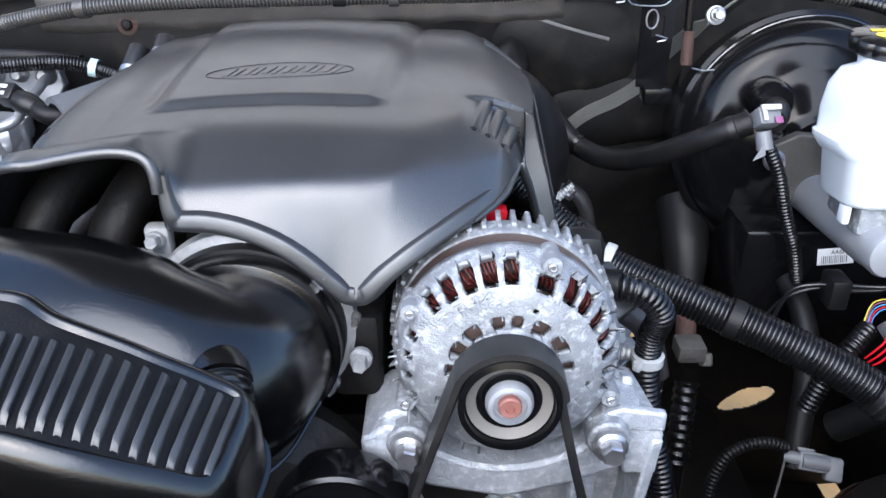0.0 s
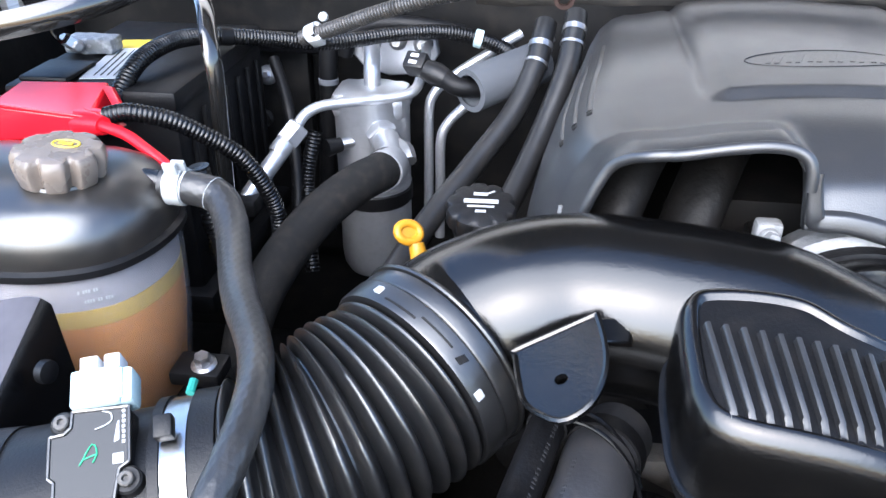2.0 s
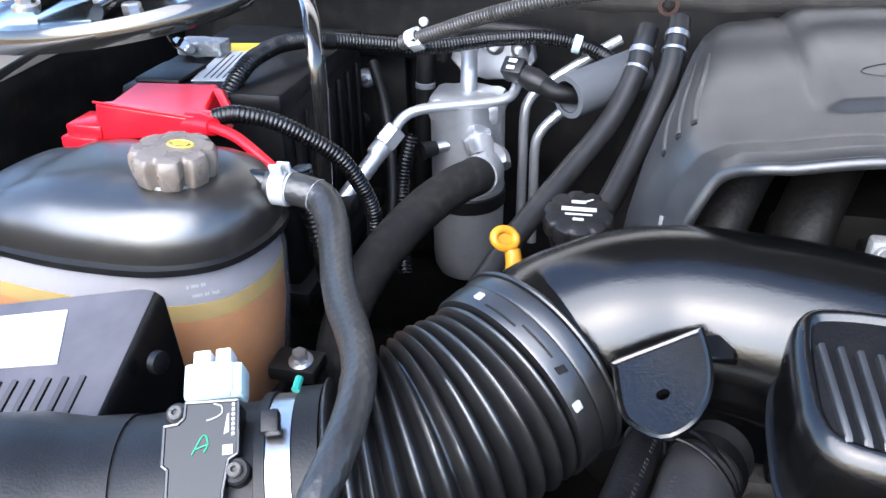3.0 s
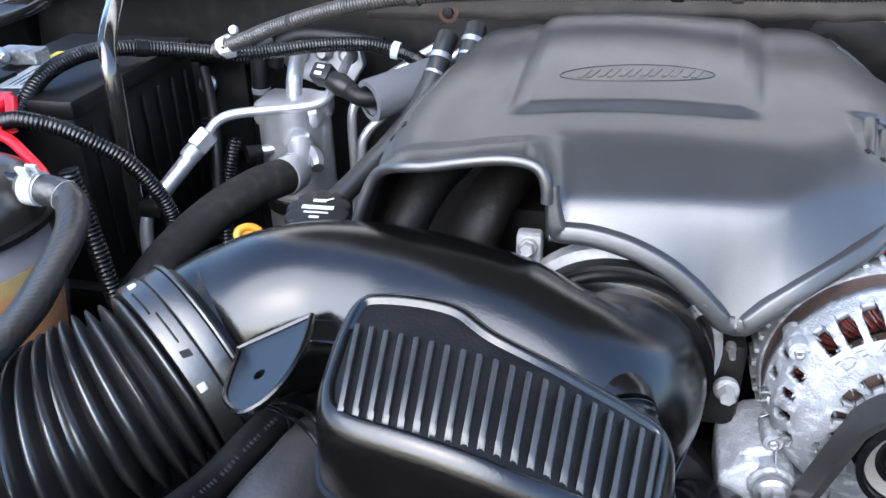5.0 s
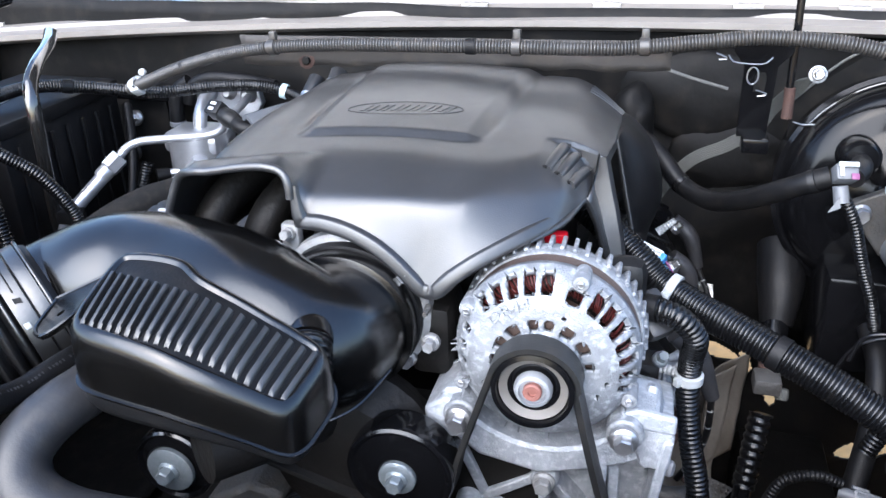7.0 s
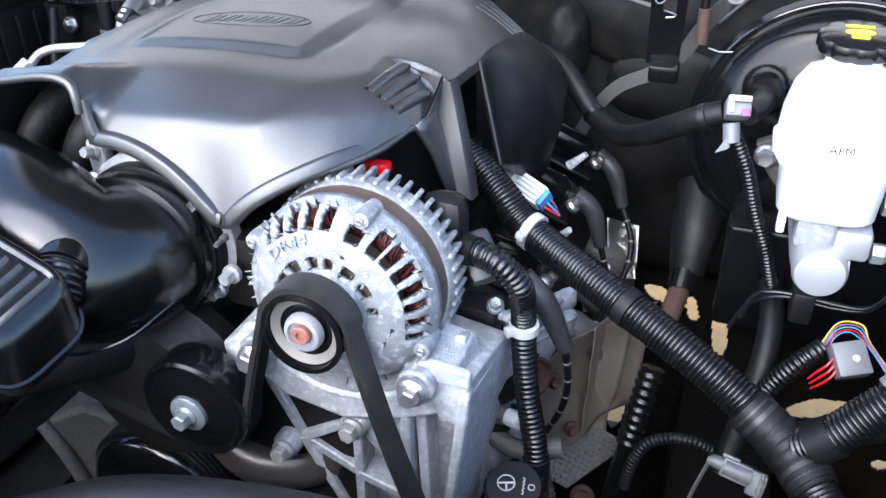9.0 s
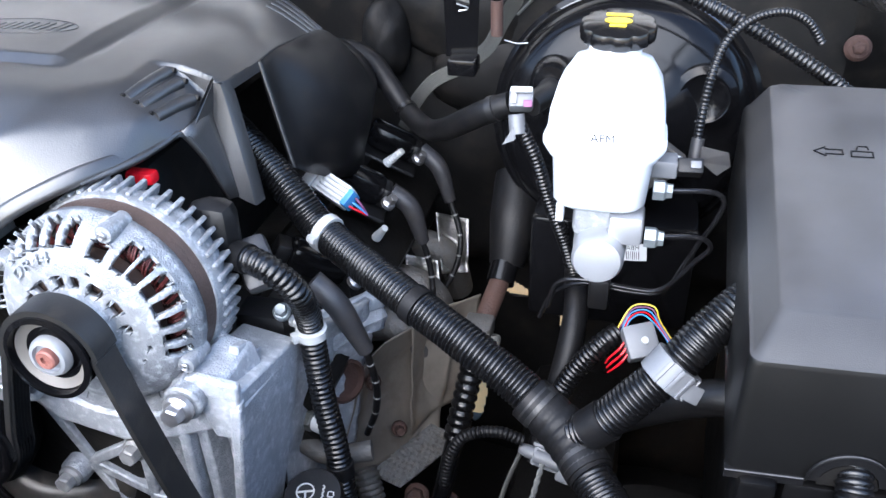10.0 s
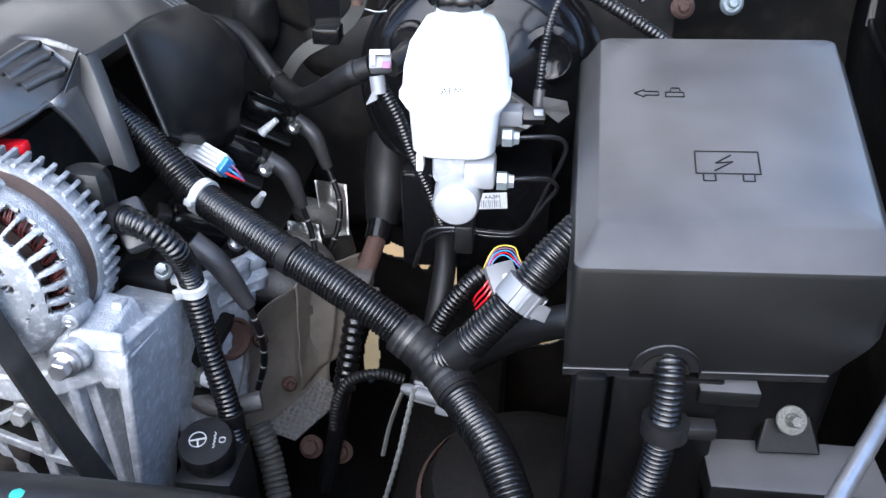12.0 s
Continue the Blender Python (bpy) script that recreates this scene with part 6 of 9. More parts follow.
fnt.body, fnt.size, fnt.extrude, fnt.align_x = "AABM", 0.0078, 0.0002, "CENTER"
tmp = bpy.data.objects.new("code", fnt)
me = bpy.data.meshes.new_from_object(tmp)
bpy.data.objects.remove(tmp)
bm = bmesh.new()
bm.from_mesh(me)
bm.transform(m @ Matrix.Translation((0.004, 0.0030, 0.0011)))
part("code", bm, INK, t, "black printed letters", 0)

t = thing("level_plug", (0.415, 0.635, 1.105), "grey electrical plug on the reservoir sensor", "connector")
m = basis((0.416, 0.632, 1.106), (0.1, -0.7, 0.7), (1, 0.1, 0))
part("shell", block((-0.009, -0.006, -0.006), (0.010, 0.006, 0.006), 0.0015, m), MATTE, t)
part("latch", block((0.0, -0.003, 0.006), (0.008, 0.003, 0.008), 0.0008, m), GREYPL, t)
hose("sensor_loom", [(0.421, 0.650, 1.112), (0.421, 0.655, 1.130), (0.424, 0.668, 1.160), (0.432, 0.685, 1.185), (0.450, 0.70, 1.200), (0.473, 0.71, 1.204), (0.492, 0.715, 1.196), (0.505, 0.718, 1.180)], 0.0036, LOOM, "thin black corrugated loom arching over the servo", "wiring loom", "wiring looms", 0.0032, 0.0011, 12)
t = thing("loom_tape", (0.421, 0.648, 1.108), "torn grey tape end on a thin loom", "tape")
part("wrap", tube([(0.420, 0.646, 1.104), (0.421, 0.651, 1.122)], 0.0050, 12, 0.004), BOOT, t)
part("flap", slab([(0.424, 0.645, 1.118), (0.444, 0.644, 1.115), (0.447, 0.644, 1.104), (0.438, 0.643, 1.096), (0.424, 0.644, 1.106)], (0, 0.001, 0)), BOOT, t, "", 0)


# ---- fuse box ----
def fuse_box():
    t = thing("fuse_box", (0.54, 0.55, 0.86), "black grained plastic fuse box with a domed lid", "fuse box")

    def corner(u, v, z):
        """u across, v back, over the slightly turned plan."""
        a, b = Vector((0.4425, 0.398, 0)).lerp(Vector((0.632, 0.408, 0)), u), Vector((0.4565, 0.715, 0)).lerp(Vector((0.688, 0.73, 0)), u)
        p = a.lerp(b, v)
        p.z = z
        return p

    def ring(inset, zf, zb, r=0.012, front=None):
        """A rounded outline, front edge at zf and back edge at zb."""
        du, dv = inset / 0.17, inset / 0.292
        df = dv if front is None else front / 0.292
        out = []
        for qu, qv, a0 in ((1, 0, -90), (1, 1, 0), (0, 1, 90), (0, 0, 180)):
            for k in range(5):
                a = radians(a0 + 22.5 * k)
                u = (1 - du - r / 0.17 if qu else du + r / 0.17) + r / 0.17 * math.cos(a)
                v = (1 - dv - r / 0.292 if qv else df + r / 0.292) + r / 0.292 * math.sin(a)
                out.append(corner(u, v, zf + (zb - zf) * v))
        out.append(corner(0.865 - du, df, zf + (zb - zf) * df))
        return out
    rings = [ring(0.0, 1.035, 1.05, 0.006), ring(0.0, 1.108, 1.125, 0.006), ring(0.0008, 1.111, 1.128, 0.006), ring(0.003, 1.1125, 1.131, 0.006)]
    # the hem is cut away at one corner
    for p in rings[0]:
        p.z += 0.028 * min(1.0, max(0.0, (p.x - 0.608) / 0.022))
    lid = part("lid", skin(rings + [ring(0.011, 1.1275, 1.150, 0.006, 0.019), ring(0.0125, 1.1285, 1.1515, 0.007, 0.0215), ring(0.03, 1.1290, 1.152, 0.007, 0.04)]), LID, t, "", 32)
    # hem with an arched cable exit
    for u0, u1, z in ((0.0, 0.220, 1.037), (0.450, 0.865, 1.037)):
        part("hem", tube([corner(u0, -0.006, z), corner((u0 + u1) / 2, -0.006, z), corner(u1, -0.006, z)], 0.0007, 6, 0.02), LID, lid)
        part("rim", slab([corner(u0, -0.004, z), corner(u1, -0.004, z), corner(u1, -0.004, z - 0.006), corner(u0, -0.004, z - 0.006)], (0, 0.006, 0)), RUBBER, lid, "", 0)
    arch = [corner(0.335 + 0.115 * math.cos(a), -0.008, 1.037 + 0.0205 * math.sin(a)) for a in (math.pi * k / 12 for k in range(13))]
    part("arch", tube(arch, 0.0008, 8, 0.004), LID, lid)
    band = [[corner(0.335 + f * 0.115 * math.cos(a), -0.0075, 1.037 + f * 0.0205 * math.sin(a)) for a in (math.pi * k / 16 for k in range(17))] for f in (0.98, 0.70)]
    part("arch_band", skin(band, False, False), RUBBER, lid, "", 0, 0.003)
    hole = [corner(0.335 + 0.082 * math.cos(a), -0.0045, 1.034 + 0.0155 * math.sin(a)) for a in (math.pi * k / 12 for k in range(13))]
    # The opening is a dark slab, its shade put into the colour.
    part("exit", slab(hole, (0, 0.003, 0)), GREASE, lid, "dark patch for the shade in the cable exit", 0)
    # embossed battery mark and arrow with a padlock, drawn dark for their shade
    def mark(name, seqs, label, r=0.0006):
        bm = bmesh.new()
        for pts in seqs:
            q = [corner(u, v, 1.1288 + 0.0232 * v + 0.0003) for u, v in pts]
            for a, b in zip(q, q[1:]):
                tube([a, b], r, 6, 0.02, bm=bm)
        part(name, bm, SHADED, lid, label, 30)
    mark("battery_mark", [[(0.38, 0.25), (0.38, 0.34), (0.585, 0.34), (0.585, 0.25), (0.38, 0.25)], [(0.402, 0.25), (0.402, 0.222), (0.440, 0.222), (0.440, 0.25)], [(0.528, 0.25), (0.528, 0.222), (0.564, 0.222), (0.564, 0.25)]], "embossed battery outline")
    mark("flash_mark", [[(0.495, 0.325), (0.445, 0.292), (0.500, 0.298), (0.440, 0.262)]], "embossed lightning flash")
    mark("arrow_mark", [[(0.188, 0.615), (0.222, 0.635), (0.222, 0.625), (0.272, 0.625), (0.272, 0.605), (0.222, 0.605), (0.222, 0.595), (0.188, 0.615)]], "embossed arrow")
    mark("lock_mark", [[(0.297, 0.598), (0.360, 0.598), (0.360, 0.622), (0.297, 0.622), (0.297, 0.598)], [(0.312, 0.622), (0.318, 0.645), (0.345, 0.645), (0.348, 0.632)]], "embossed open padlock")
    # Base, leg, skirt, tray, panel and mount are coloured darker for shade.
    part("base", skin([ring(0.014, 0.80, 0.80), ring(0.010, 1.036, 1.05)]), SHADED, t, "", 30)
    # Shoulder and ledge tops carry sky light in the lid colour.
    part("shoulder", block((0.528, 0.394, 1.016), (0.566, 0.43, 1.028), 0.002), LID, t, "worn shoulder, its top paled with sky light")
    part("leg", block((0.450, 0.392, 0.80), (0.471, 0.42, 1.034), 0.004), SHADED, t)
    part("ledge", block((0.541, 0.373, 0.945), (0.655, 0.42, 0.966), 0.003), LID, t, "flat ledge, its top paled with sky light")
    part("ledge_rim", tube([(0.548, 0.371, 0.950), (0.60, 0.371, 0.951), (0.65, 0.371, 0.951)], 0.0012, 6, 0.02), RUBBER, t)
    part("skirt", block((0.55, 0.378, 0.905), (0.70, 0.42, 0.944), 0.006), SHADED, t)
    part("tray", block((0.46, 0.34, 0.80), (0.70, 0.42, 0.90), 0.01), SHADED, t)
    part("panel", block((0.475, 0.400, 0.86), (0.545, 0.42, 1.030), 0.003), SHADED, t, "recessed front panel, darkened for shade")
    b = slab([(0.575, 0.403, 0.968), (0.617, 0.403, 0.970), (0.607, 0.427, 1.000), (0.585, 0.427, 1.000)], (0, 0.012, 0.004))
    part("mount", b, SHADED, t, "", 30, 0, 0.0015)
    part("mount_washer", turned([(0.0100, 0.0), (0.0100, 0.0012), (0.0092, 0.0022), (0.0045, 0.0022)], (0.595, 0.411, 0.9925), (0, -0.80, 0.60), 28), STRAP, t, "dull zinc washer")
    part("mount_bolt", hex_bolt((0.595, 0.4095, 0.9940), (0, -0.80, 0.60), 0.0042, 0.005), STRAP, t, "", 25)


fuse_box()
hose("fuse_box_loom", [(0.5085, 0.415, 1.046), (0.5085, 0.396, 1.036), (0.508, 0.387, 1.015), (0.505, 0.380, 0.975), (0.497, 0.372, 0.94), (0.480, 0.36, 0.91), (0.45, 0.35, 0.89)], 0.0100, LOOM, "black corrugated loom hanging from the fuse box", "wiring loom", "wiring looms", 0.0036, 0.0016, 16, bands=((0.88, 0.012, RUBBER, "tape_band"),))
t = thing("loom_holder", (0.51, 0.385, 1.0), "black plastic strap holder round a loom", "clip")
part("band", turned([(0.0114, -0.006), (0.0150, -0.006), (0.0150, 0.006), (0.0114, 0.006)], (0.5085, 0.385, 1.004), (0.03, 0.15, 1), 20), MATTE, t, "", 30)
part("tongue", block((0.520, 0.380, 0.998), (0.540, 0.392, 1.008), 0.002), MATTE, t)

# ---- coils, plug leads and exhaust side ----
def coil(at, spin):
    t = thing("ignition_coil", at, "black ignition coil with a plug lead boot beside the cover", "ignition coil", "ignition coils")
    m = pose(*at, 0, 28, spin)
    part("body", block((-0.034, -0.017, -0.014), (0.024, 0.017, 0.015), 0.0095, m), PAINT, t)
    part("plate", block((-0.036, -0.030, -0.020), (0.034, 0.026, -0.014), 0.003, m), MATTE, t)
    part("fin", block((-0.030, -0.003, 0.013), (0.016, 0.001, 0.018), 0.0015, m), PAINT, t)
    part("collar", block((0.020, -0.013, -0.012), (0.030, 0.013, 0.011), 0.004, m), MATTE, t)
    part("socket", block((-0.046, -0.012, -0.010), (-0.032, 0.012, 0.010), 0.003, m), MATTE, t)
    part("bolt", hex_bolt(m @ Vector((0.030, -0.020, 0.002)), m.to_3x3() @ Vector((0.2, -0.3, 1)), 0.0052, 0.0075), STEEL, t, "", 25)
    part("bolt", hex_bolt(m @ Vector((-0.024, 0.022, -0.004)), m.to_3x3() @ Vector((0.2, -0.3, 1)), 0.0048, 0.007), STEEL, t, "", 25)
    return t


coil((0.108, 0.762, 0.996), 12)
coil((0.110, 0.870, 0.996), 12)
coil((0.108, 0.640, 0.975), 25)


def lead(pts, label):
    t = thing("plug_lead", pts[-1], label, "spark plug lead", "spark plug leads")
    part("boot", tube(pts[:3], [0.0105, 0.0098, 0.0070], 16, 0.005), BOOT, t, "dark grey rubber boot")
    part("cable", tube(pts[2:], 0.0034, 10, 0.006), RUBBER, t)
    line, _ = curve(pts[2:], 0.012)
    for a, b in list(zip(line, line[1:]))[1::2]:
        part("stripe", ring_band((a + b) / 2, b - a, 0.0034, 0.0018, 0.0002, 10), STRIPE, t)


lead([(0.136, 0.766, 0.987), (0.156, 0.768, 0.970), (0.167, 0.772, 0.928), (0.176, 0.768, 0.895), (0.180, 0.755, 0.865), (0.170, 0.74, 0.83)], "black spark plug lead looping from the coil")
lead([(0.138, 0.876, 0.985), (0.160, 0.872, 0.968), (0.174, 0.868, 0.928), (0.190, 0.850, 0.895), (0.190, 0.83, 0.865), (0.175, 0.81, 0.83)], "black spark plug lead looping from the coil")
lead([(0.140, 0.545, 1.020), (0.160, 0.545, 1.000), (0.178, 0.552, 0.953), (0.180, 0.565, 0.905), (0.174, 0.575, 0.865), (0.160, 0.585, 0.825)], "grey-booted spark plug lead above the exhaust manifold")

t = thing("coil_connector", (0.105, 0.69, 1.015), "white ribbed plastic connector with a blue lock", "connector")
m = basis((0.106, 0.690, 1.024), (-0.1, -0.6, 0.75), (0.86, -0.25, -0.40)) @ Matrix.Scale(1.05, 4)
part("shell", block((-0.022, -0.010, -0.008), (0.018, 0.010, 0.008), 0.002, m), PAPER, t)
for k in range(4):
    part("rib", block((-0.012, -0.0075 + 0.0042 * k, 0.008), (0.016, -0.0055 + 0.0042 * k, 0.0098), 0.0004, m), NYLON, t)
part("lock", block((0.016, -0.008, -0.007), (0.022, 0.008, 0.008), 0.001, m), BLUE, t, "blue lock")
part("latch", block((-0.030, -0.012, -0.004), (-0.018, 0.012, 0.010), 0.002, m), NYLON, t)
for k, wm in enumerate((RED, BLUE, PINK)):
    part("wire", tube([m @ Vector((0.020, -0.005 + 0.005 * k, 0)), m @ Vector((0.028, -0.003 + 0.003 * k, -0.006)), m @ Vector((0.033, 0, -0.016))], 0.0012, 6, 0.005), wm, t)
part("hook", tube([m @ Vector((-0.024, 0.010, 0.008)), m @ Vector((-0.034, 0.018, 0.014)), m @ Vector((-0.026, 0.030, 0.012)), m @ Vector((-0.014, 0.026, 0.006))], 0.0018, 8, 0.004), NYLON, t)
for p, d in (((0.127, 0.805, 1.006), (0.7, 0.1, 0.6)), ((0.133, 0.732, 0.956), (0.5, -0.4, 0.7))):
    t = thing("loom_stud", p, "pale ribbed plastic loom stud", "clip", "loom studs")
    part("stud", tube([Vector(p) - Vector(d) * 0.01, p, Vector(p) + Vector(d) * 0.016], [0.0055, 0.0045, 0.0035], 10, 0.003, 0.0035, 0.001), NYLON, t)


def crumpled(corners, nu, nv, amp, freq, bulge=0.0, seed=0.0):
    """A folded sheet between four corners."""
    p00, p10, p01, p11 = [Vector(q) for q in corners]
    n = (p10 - p00).cross(p01 - p00).normalized()
    rows = []
    for j in range(nv + 1):
        row = []
        for i in range(nu + 1):
            u, v = i / nu, j / nv
            p = p00.lerp(p10, u).lerp(p01.lerp(p11, u), v)
            k = noise.noise(Vector((u * freq + seed, v * freq * 1.6, seed))) + 0.22 * noise.noise(Vector((u * freq * 3, v * freq * 4 + seed, 1)))
            row.append(p + n * (amp * k + bulge * math.sin(u * math.pi) * (0.4 + 0.6 * math.sin(v * math.pi))))
        rows.append(row)
    return skin(rows, False, False)


def exhaust_side():
    t = thing("heat_shield", (0.19, 0.65, 0.74), "crumpled heat-stained steel exhaust heat shield below the plug leads", "heat shield")
    part("sheet", crumpled(((0.150, 0.60, 0.885), (0.215, 0.72, 0.885), (0.132, 0.56, 0.745), (0.205, 0.68, 0.745)), 40, 40, 0.006, 1.7, 0.030), HEAT, t, "", 50, 0.0012)
    part("fold", crumpled(((0.185, 0.66, 0.90), (0.235, 0.75, 0.885), (0.185, 0.64, 0.775), (0.225, 0.71, 0.775)), 26, 30, 0.004, 2.0, 0.020, 3.0), HEAT, t, "folded edge of the shield", 50, 0.0012)
    for p in ((0.158, 0.615, 0.862), (0.176, 0.632, 0.790)):
        part("bolt", hex_bolt(p, (0.4, -0.8, 0.4), 0.005, 0.008), RUST, t, "", 25)
    m = thing("exhaust_manifold", (0.17, 0.7, 0.8), "dull stained cast exhaust manifold", "exhaust manifold")
    for y in (0.70, 0.78, 0.86):
        part("runner", tube([(0.11, y, 0.86), (0.15, y - 0.005, 0.872), (0.175, y, 0.85), (0.18, y + 0.02, 0.80)], 0.019, 14, 0.01), CASTDARK, m)
    part("log", tube([(0.176, 0.70, 0.795), (0.176, 0.74, 0.79), (0.17, 0.84, 0.77), (0.17, 0.92, 0.70)], 0.028, 16, 0.02), HEAT, m)
    pl = thing("foil_shield", (0.17, 0.82, 0.86), "crumpled bright foil shields behind the plug leads", "heat shield")
    part("sheet", crumpled(((0.158, 0.86, 0.915), (0.196, 0.87, 0.905), (0.172, 0.83, 0.850), (0.202, 0.84, 0.850)), 12, 12, 0.006, 2.5, 0.020, 5.0), FOIL, pl, "", 50, 0.001)
    part("sheet", crumpled(((0.140, 0.79, 0.898), (0.176, 0.80, 0.888), (0.155, 0.765, 0.842), (0.186, 0.775, 0.842)), 12, 12, 0.007, 2.5, 0.012, 8.0), FOIL, pl, "", 50, 0.001)
    # knobbly plate under the shield
    k = thing("tread_plate", (0.18, 0.64, 0.72), "grey embossed heat plate with a diamond pattern", "heat plate")
    a, u, v = Vector((0.145, 0.615, 0.738)), Vector((0.052, 0.062, 0.022)), Vector((0.034, 0.0, -0.014))
    plate = part("plate", slab([a, a + u, a + u + v, a + v], (0, 0.002, -0.003)), CASTDARK, k, "", 0)
    n = u.cross(v).normalized()
    n = n if n.z > 0 else -n
    studs = bmesh.new()
    for i in range(13):
        for j in range(6):
            c = a + u * ((i + 0.5) / 13) + v * ((j + 0.3 + 0.4 * (i % 2)) / 6) + n * 0.0008
            turned([(0.0024, -0.001), (0.0020, 0.0006), (0.0006, 0.0012)], c, n, 6, studs)
    tagged(part("emboss", studs, CASTDARK, plate, "embossed knobs"), kind="stuff")
    # flank of the engine block beside the bracket
    e = thing("engine_flank", (0.13, 0.53, 0.82), "grimy cast flank of the engine block beside the bracket", "engine")
    part("casting", crumpled(((0.124, 0.50, 0.985), (0.158, 0.615, 0.960), (0.116, 0.49, 0.80), (0.135, 0.60, 0.80)), 22, 22, 0.008, 3.5, 0.006, 2.0), CASTPALE, e, "", 40, 0.006)
    part("ledge", crumpled(((0.118, 0.57, 0.965), (0.165, 0.64, 0.958), (0.130, 0.545, 0.935), (0.168, 0.62, 0.925)), 12, 8, 0.006, 3.0, 0.004, 6.0), CASTPALE, e, "", 40, 0.006)
    part("core_plug", turned([(0.020, -0.004), (0.021, 0.002), (0.018, 0.003), (0.016, -0.002), (0.004, -0.003)], (0.146, 0.578, 0.892), (0.8, -0.5, 0.2), 24), RUST, e, "rust-brown core plug")
    part("sensor_nut", turned([(0.010, -0.01), (0.010, 0.004), (0.008, 0.006)], (0.131, 0.53, 0.886), (0.9, -0.3, 0.1), 6), STRAP, e, "dull brass sensor nut", 20)
    part("sensor_plug", turned([(0.0072, 0.0), (0.0078, 0.003), (0.0078, 0.014), (0.006, 0.016)], (0.136, 0.528, 0.886), (0.9, -0.3, 0.05), 16), PAPER, e, "white sensor plug")
    part("pipe", tube([(0.125, 0.525, 0.862), (0.150, 0.520, 0.858), (0.185, 0.53, 0.862)], 0.009, 12, 0.006), CASTDARK, e, "dull stub pipe")
    part("flat_plate", block((0.086, 0.512, 0.975), (0.128, 0.540, 1.004), 0.003, None), MATTE, e, "black ribbed plate")
    part("stud", hex_bolt((0.128, 0.512, 1.012), (0.2, -0.6, 0.7), 0.005, 0.007), ZINC, e, "", 25)
    b = thing("heat_sleeve", (0.19, 0.55, 0.80), "crinkled dull grey heat sleeve", "heat sleeve")
    part("sleeve", tube([(0.150, 0.595, 0.765), (0.165, 0.575, 0.735), (0.180, 0.545, 0.705), (0.195, 0.51, 0.67)], 0.013, 16, 0.005, 0.006, 0.0018), CASTDARK, b)
    for x, z in ((0.195, 0.711), (0.228, 0.707)):
        bolt((x, 0.62, z), (0, -0.8, 0.6), 0.009, 0.013, None, RUST, "rusty steering joint bolt")


exhaust_side()
t = thing("steering_shaft", (0.246, 0.70, 0.76), "rust-brown steering shaft with a ribbed black sleeve", "steering shaft")
part("boot", tube([(0.262, 0.83, 0.985), (0.261, 0.79, 0.95), (0.259, 0.765, 0.915)], [0.028, 0.026, 0.018], 18, 0.006), RUBBER, t, "black rubber boot")
part("sleeve", tube([(0.259, 0.77, 0.925), (0.256, 0.745, 0.905)], 0.0145, 16, 0.008), PAINT, t)
part("shaft", tube([(0.256, 0.748, 0.908), (0.250, 0.715, 0.892), (0.245, 0.69, 0.875)], 0.0105, 14, 0.008), RUST, t, "rusty shaft")
part("yoke", block((0.232, 0.672, 0.880), (0.260, 0.700, 0.898), 0.003), CASTDARK, t, "grey yoke")
part("brass_collar", turned([(0.006, -0.006), (0.007, -0.004), (0.007, 0.004), (0.006, 0.006)], (0.262, 0.680, 0.880), (0, 0.4, 0.9), 14), STRAP, t, "dull yellowish collar")
part("ribbed_sleeve", tube([(0.244, 0.672, 0.858), (0.239, 0.655, 0.825), (0.233, 0.637, 0.785)], 0.0125, 16, 0.006, 0.009, 0.002), LOOM, t)
part("lower_shaft", tube([(0.233, 0.637, 0.785), (0.225, 0.615, 0.735), (0.215, 0.59, 0.68)], 0.0095, 14, 0.01), PAINT, t)

t = thing("steering_fluid_cap", (0.163, 0.455, 0.86), "black power steering fluid cap with a white symbol", "cap")
ax = Vector((0.05, -0.25, 1)).normalized()
at = Vector((0.163, 0.456, 0.872))
cap = part("cap", scalloped([(0.020, -0.02, 0), (0.0215, 0.0, 1), (0.0235, 0.002, 1), (0.0235, 0.013, 1), (0.0215, 0.0155, 0), (0.004, 0.016, 0)], at, ax, 14, 0.0012, 56), MATTE, t)
m = basis(at + ax * 0.0160, ax, (1, 0.15, 0))
ring = [m @ Vector((-0.006 + 0.0068 * math.cos(a), 0.001 + 0.0068 * math.sin(a), 0.0003)) for a in (2 * math.pi * k / 24 for k in range(25))]
part("wheel_mark", tube(ring, 0.0006, 6, 0.002), PRINT, cap, "white steering wheel symbol")
for a in (10, 190, 280):
    part("spoke_mark", tube([m @ Vector((-0.006, 0.001, 0.0003)), m @ Vector((-0.006 + 0.0065 * math.cos(radians(a)), 0.001 + 0.0065 * math.sin(radians(a)), 0.0003))], 0.0008, 6, 0.003), PRINT, cap)
part("wave_mark", tube([m @ Vector((0.007 + 0.0016 * (k % 2), -0.007 + 0.0018 * k, 0.0003)) for k in range(9)], 0.0006, 6, 0.0015), PRINT, cap)
part("square_mark", tube([m @ Vector((0.012 + 0.004 * a, -0.002 + 0.004 * b, 0.0003)) for a, b in ((0, 0), (1, 0), (1, 1), (0, 1), (0, 0))], 0.0005, 6, 0.002), PRINT, cap)
part("tank", block((0.135, 0.43, 0.76), (0.19, 0.49, 0.86), 0.012), MATTE, t)

# wires, plug and low clutter between the servo and the fuse box
t = thing("grey_plug", (0.397, 0.60, 0.955), "translucent grey plug with coloured wires", "connector")
m = basis((0.397, 0.602, 0.962), (0.1, -0.6, 0.75), (0.9, 0.2, 0.3))
part("shell", block((-0.013, -0.015, -0.008), (0.013, 0.013, 0.008), 0.002, m), GREYPL, t)
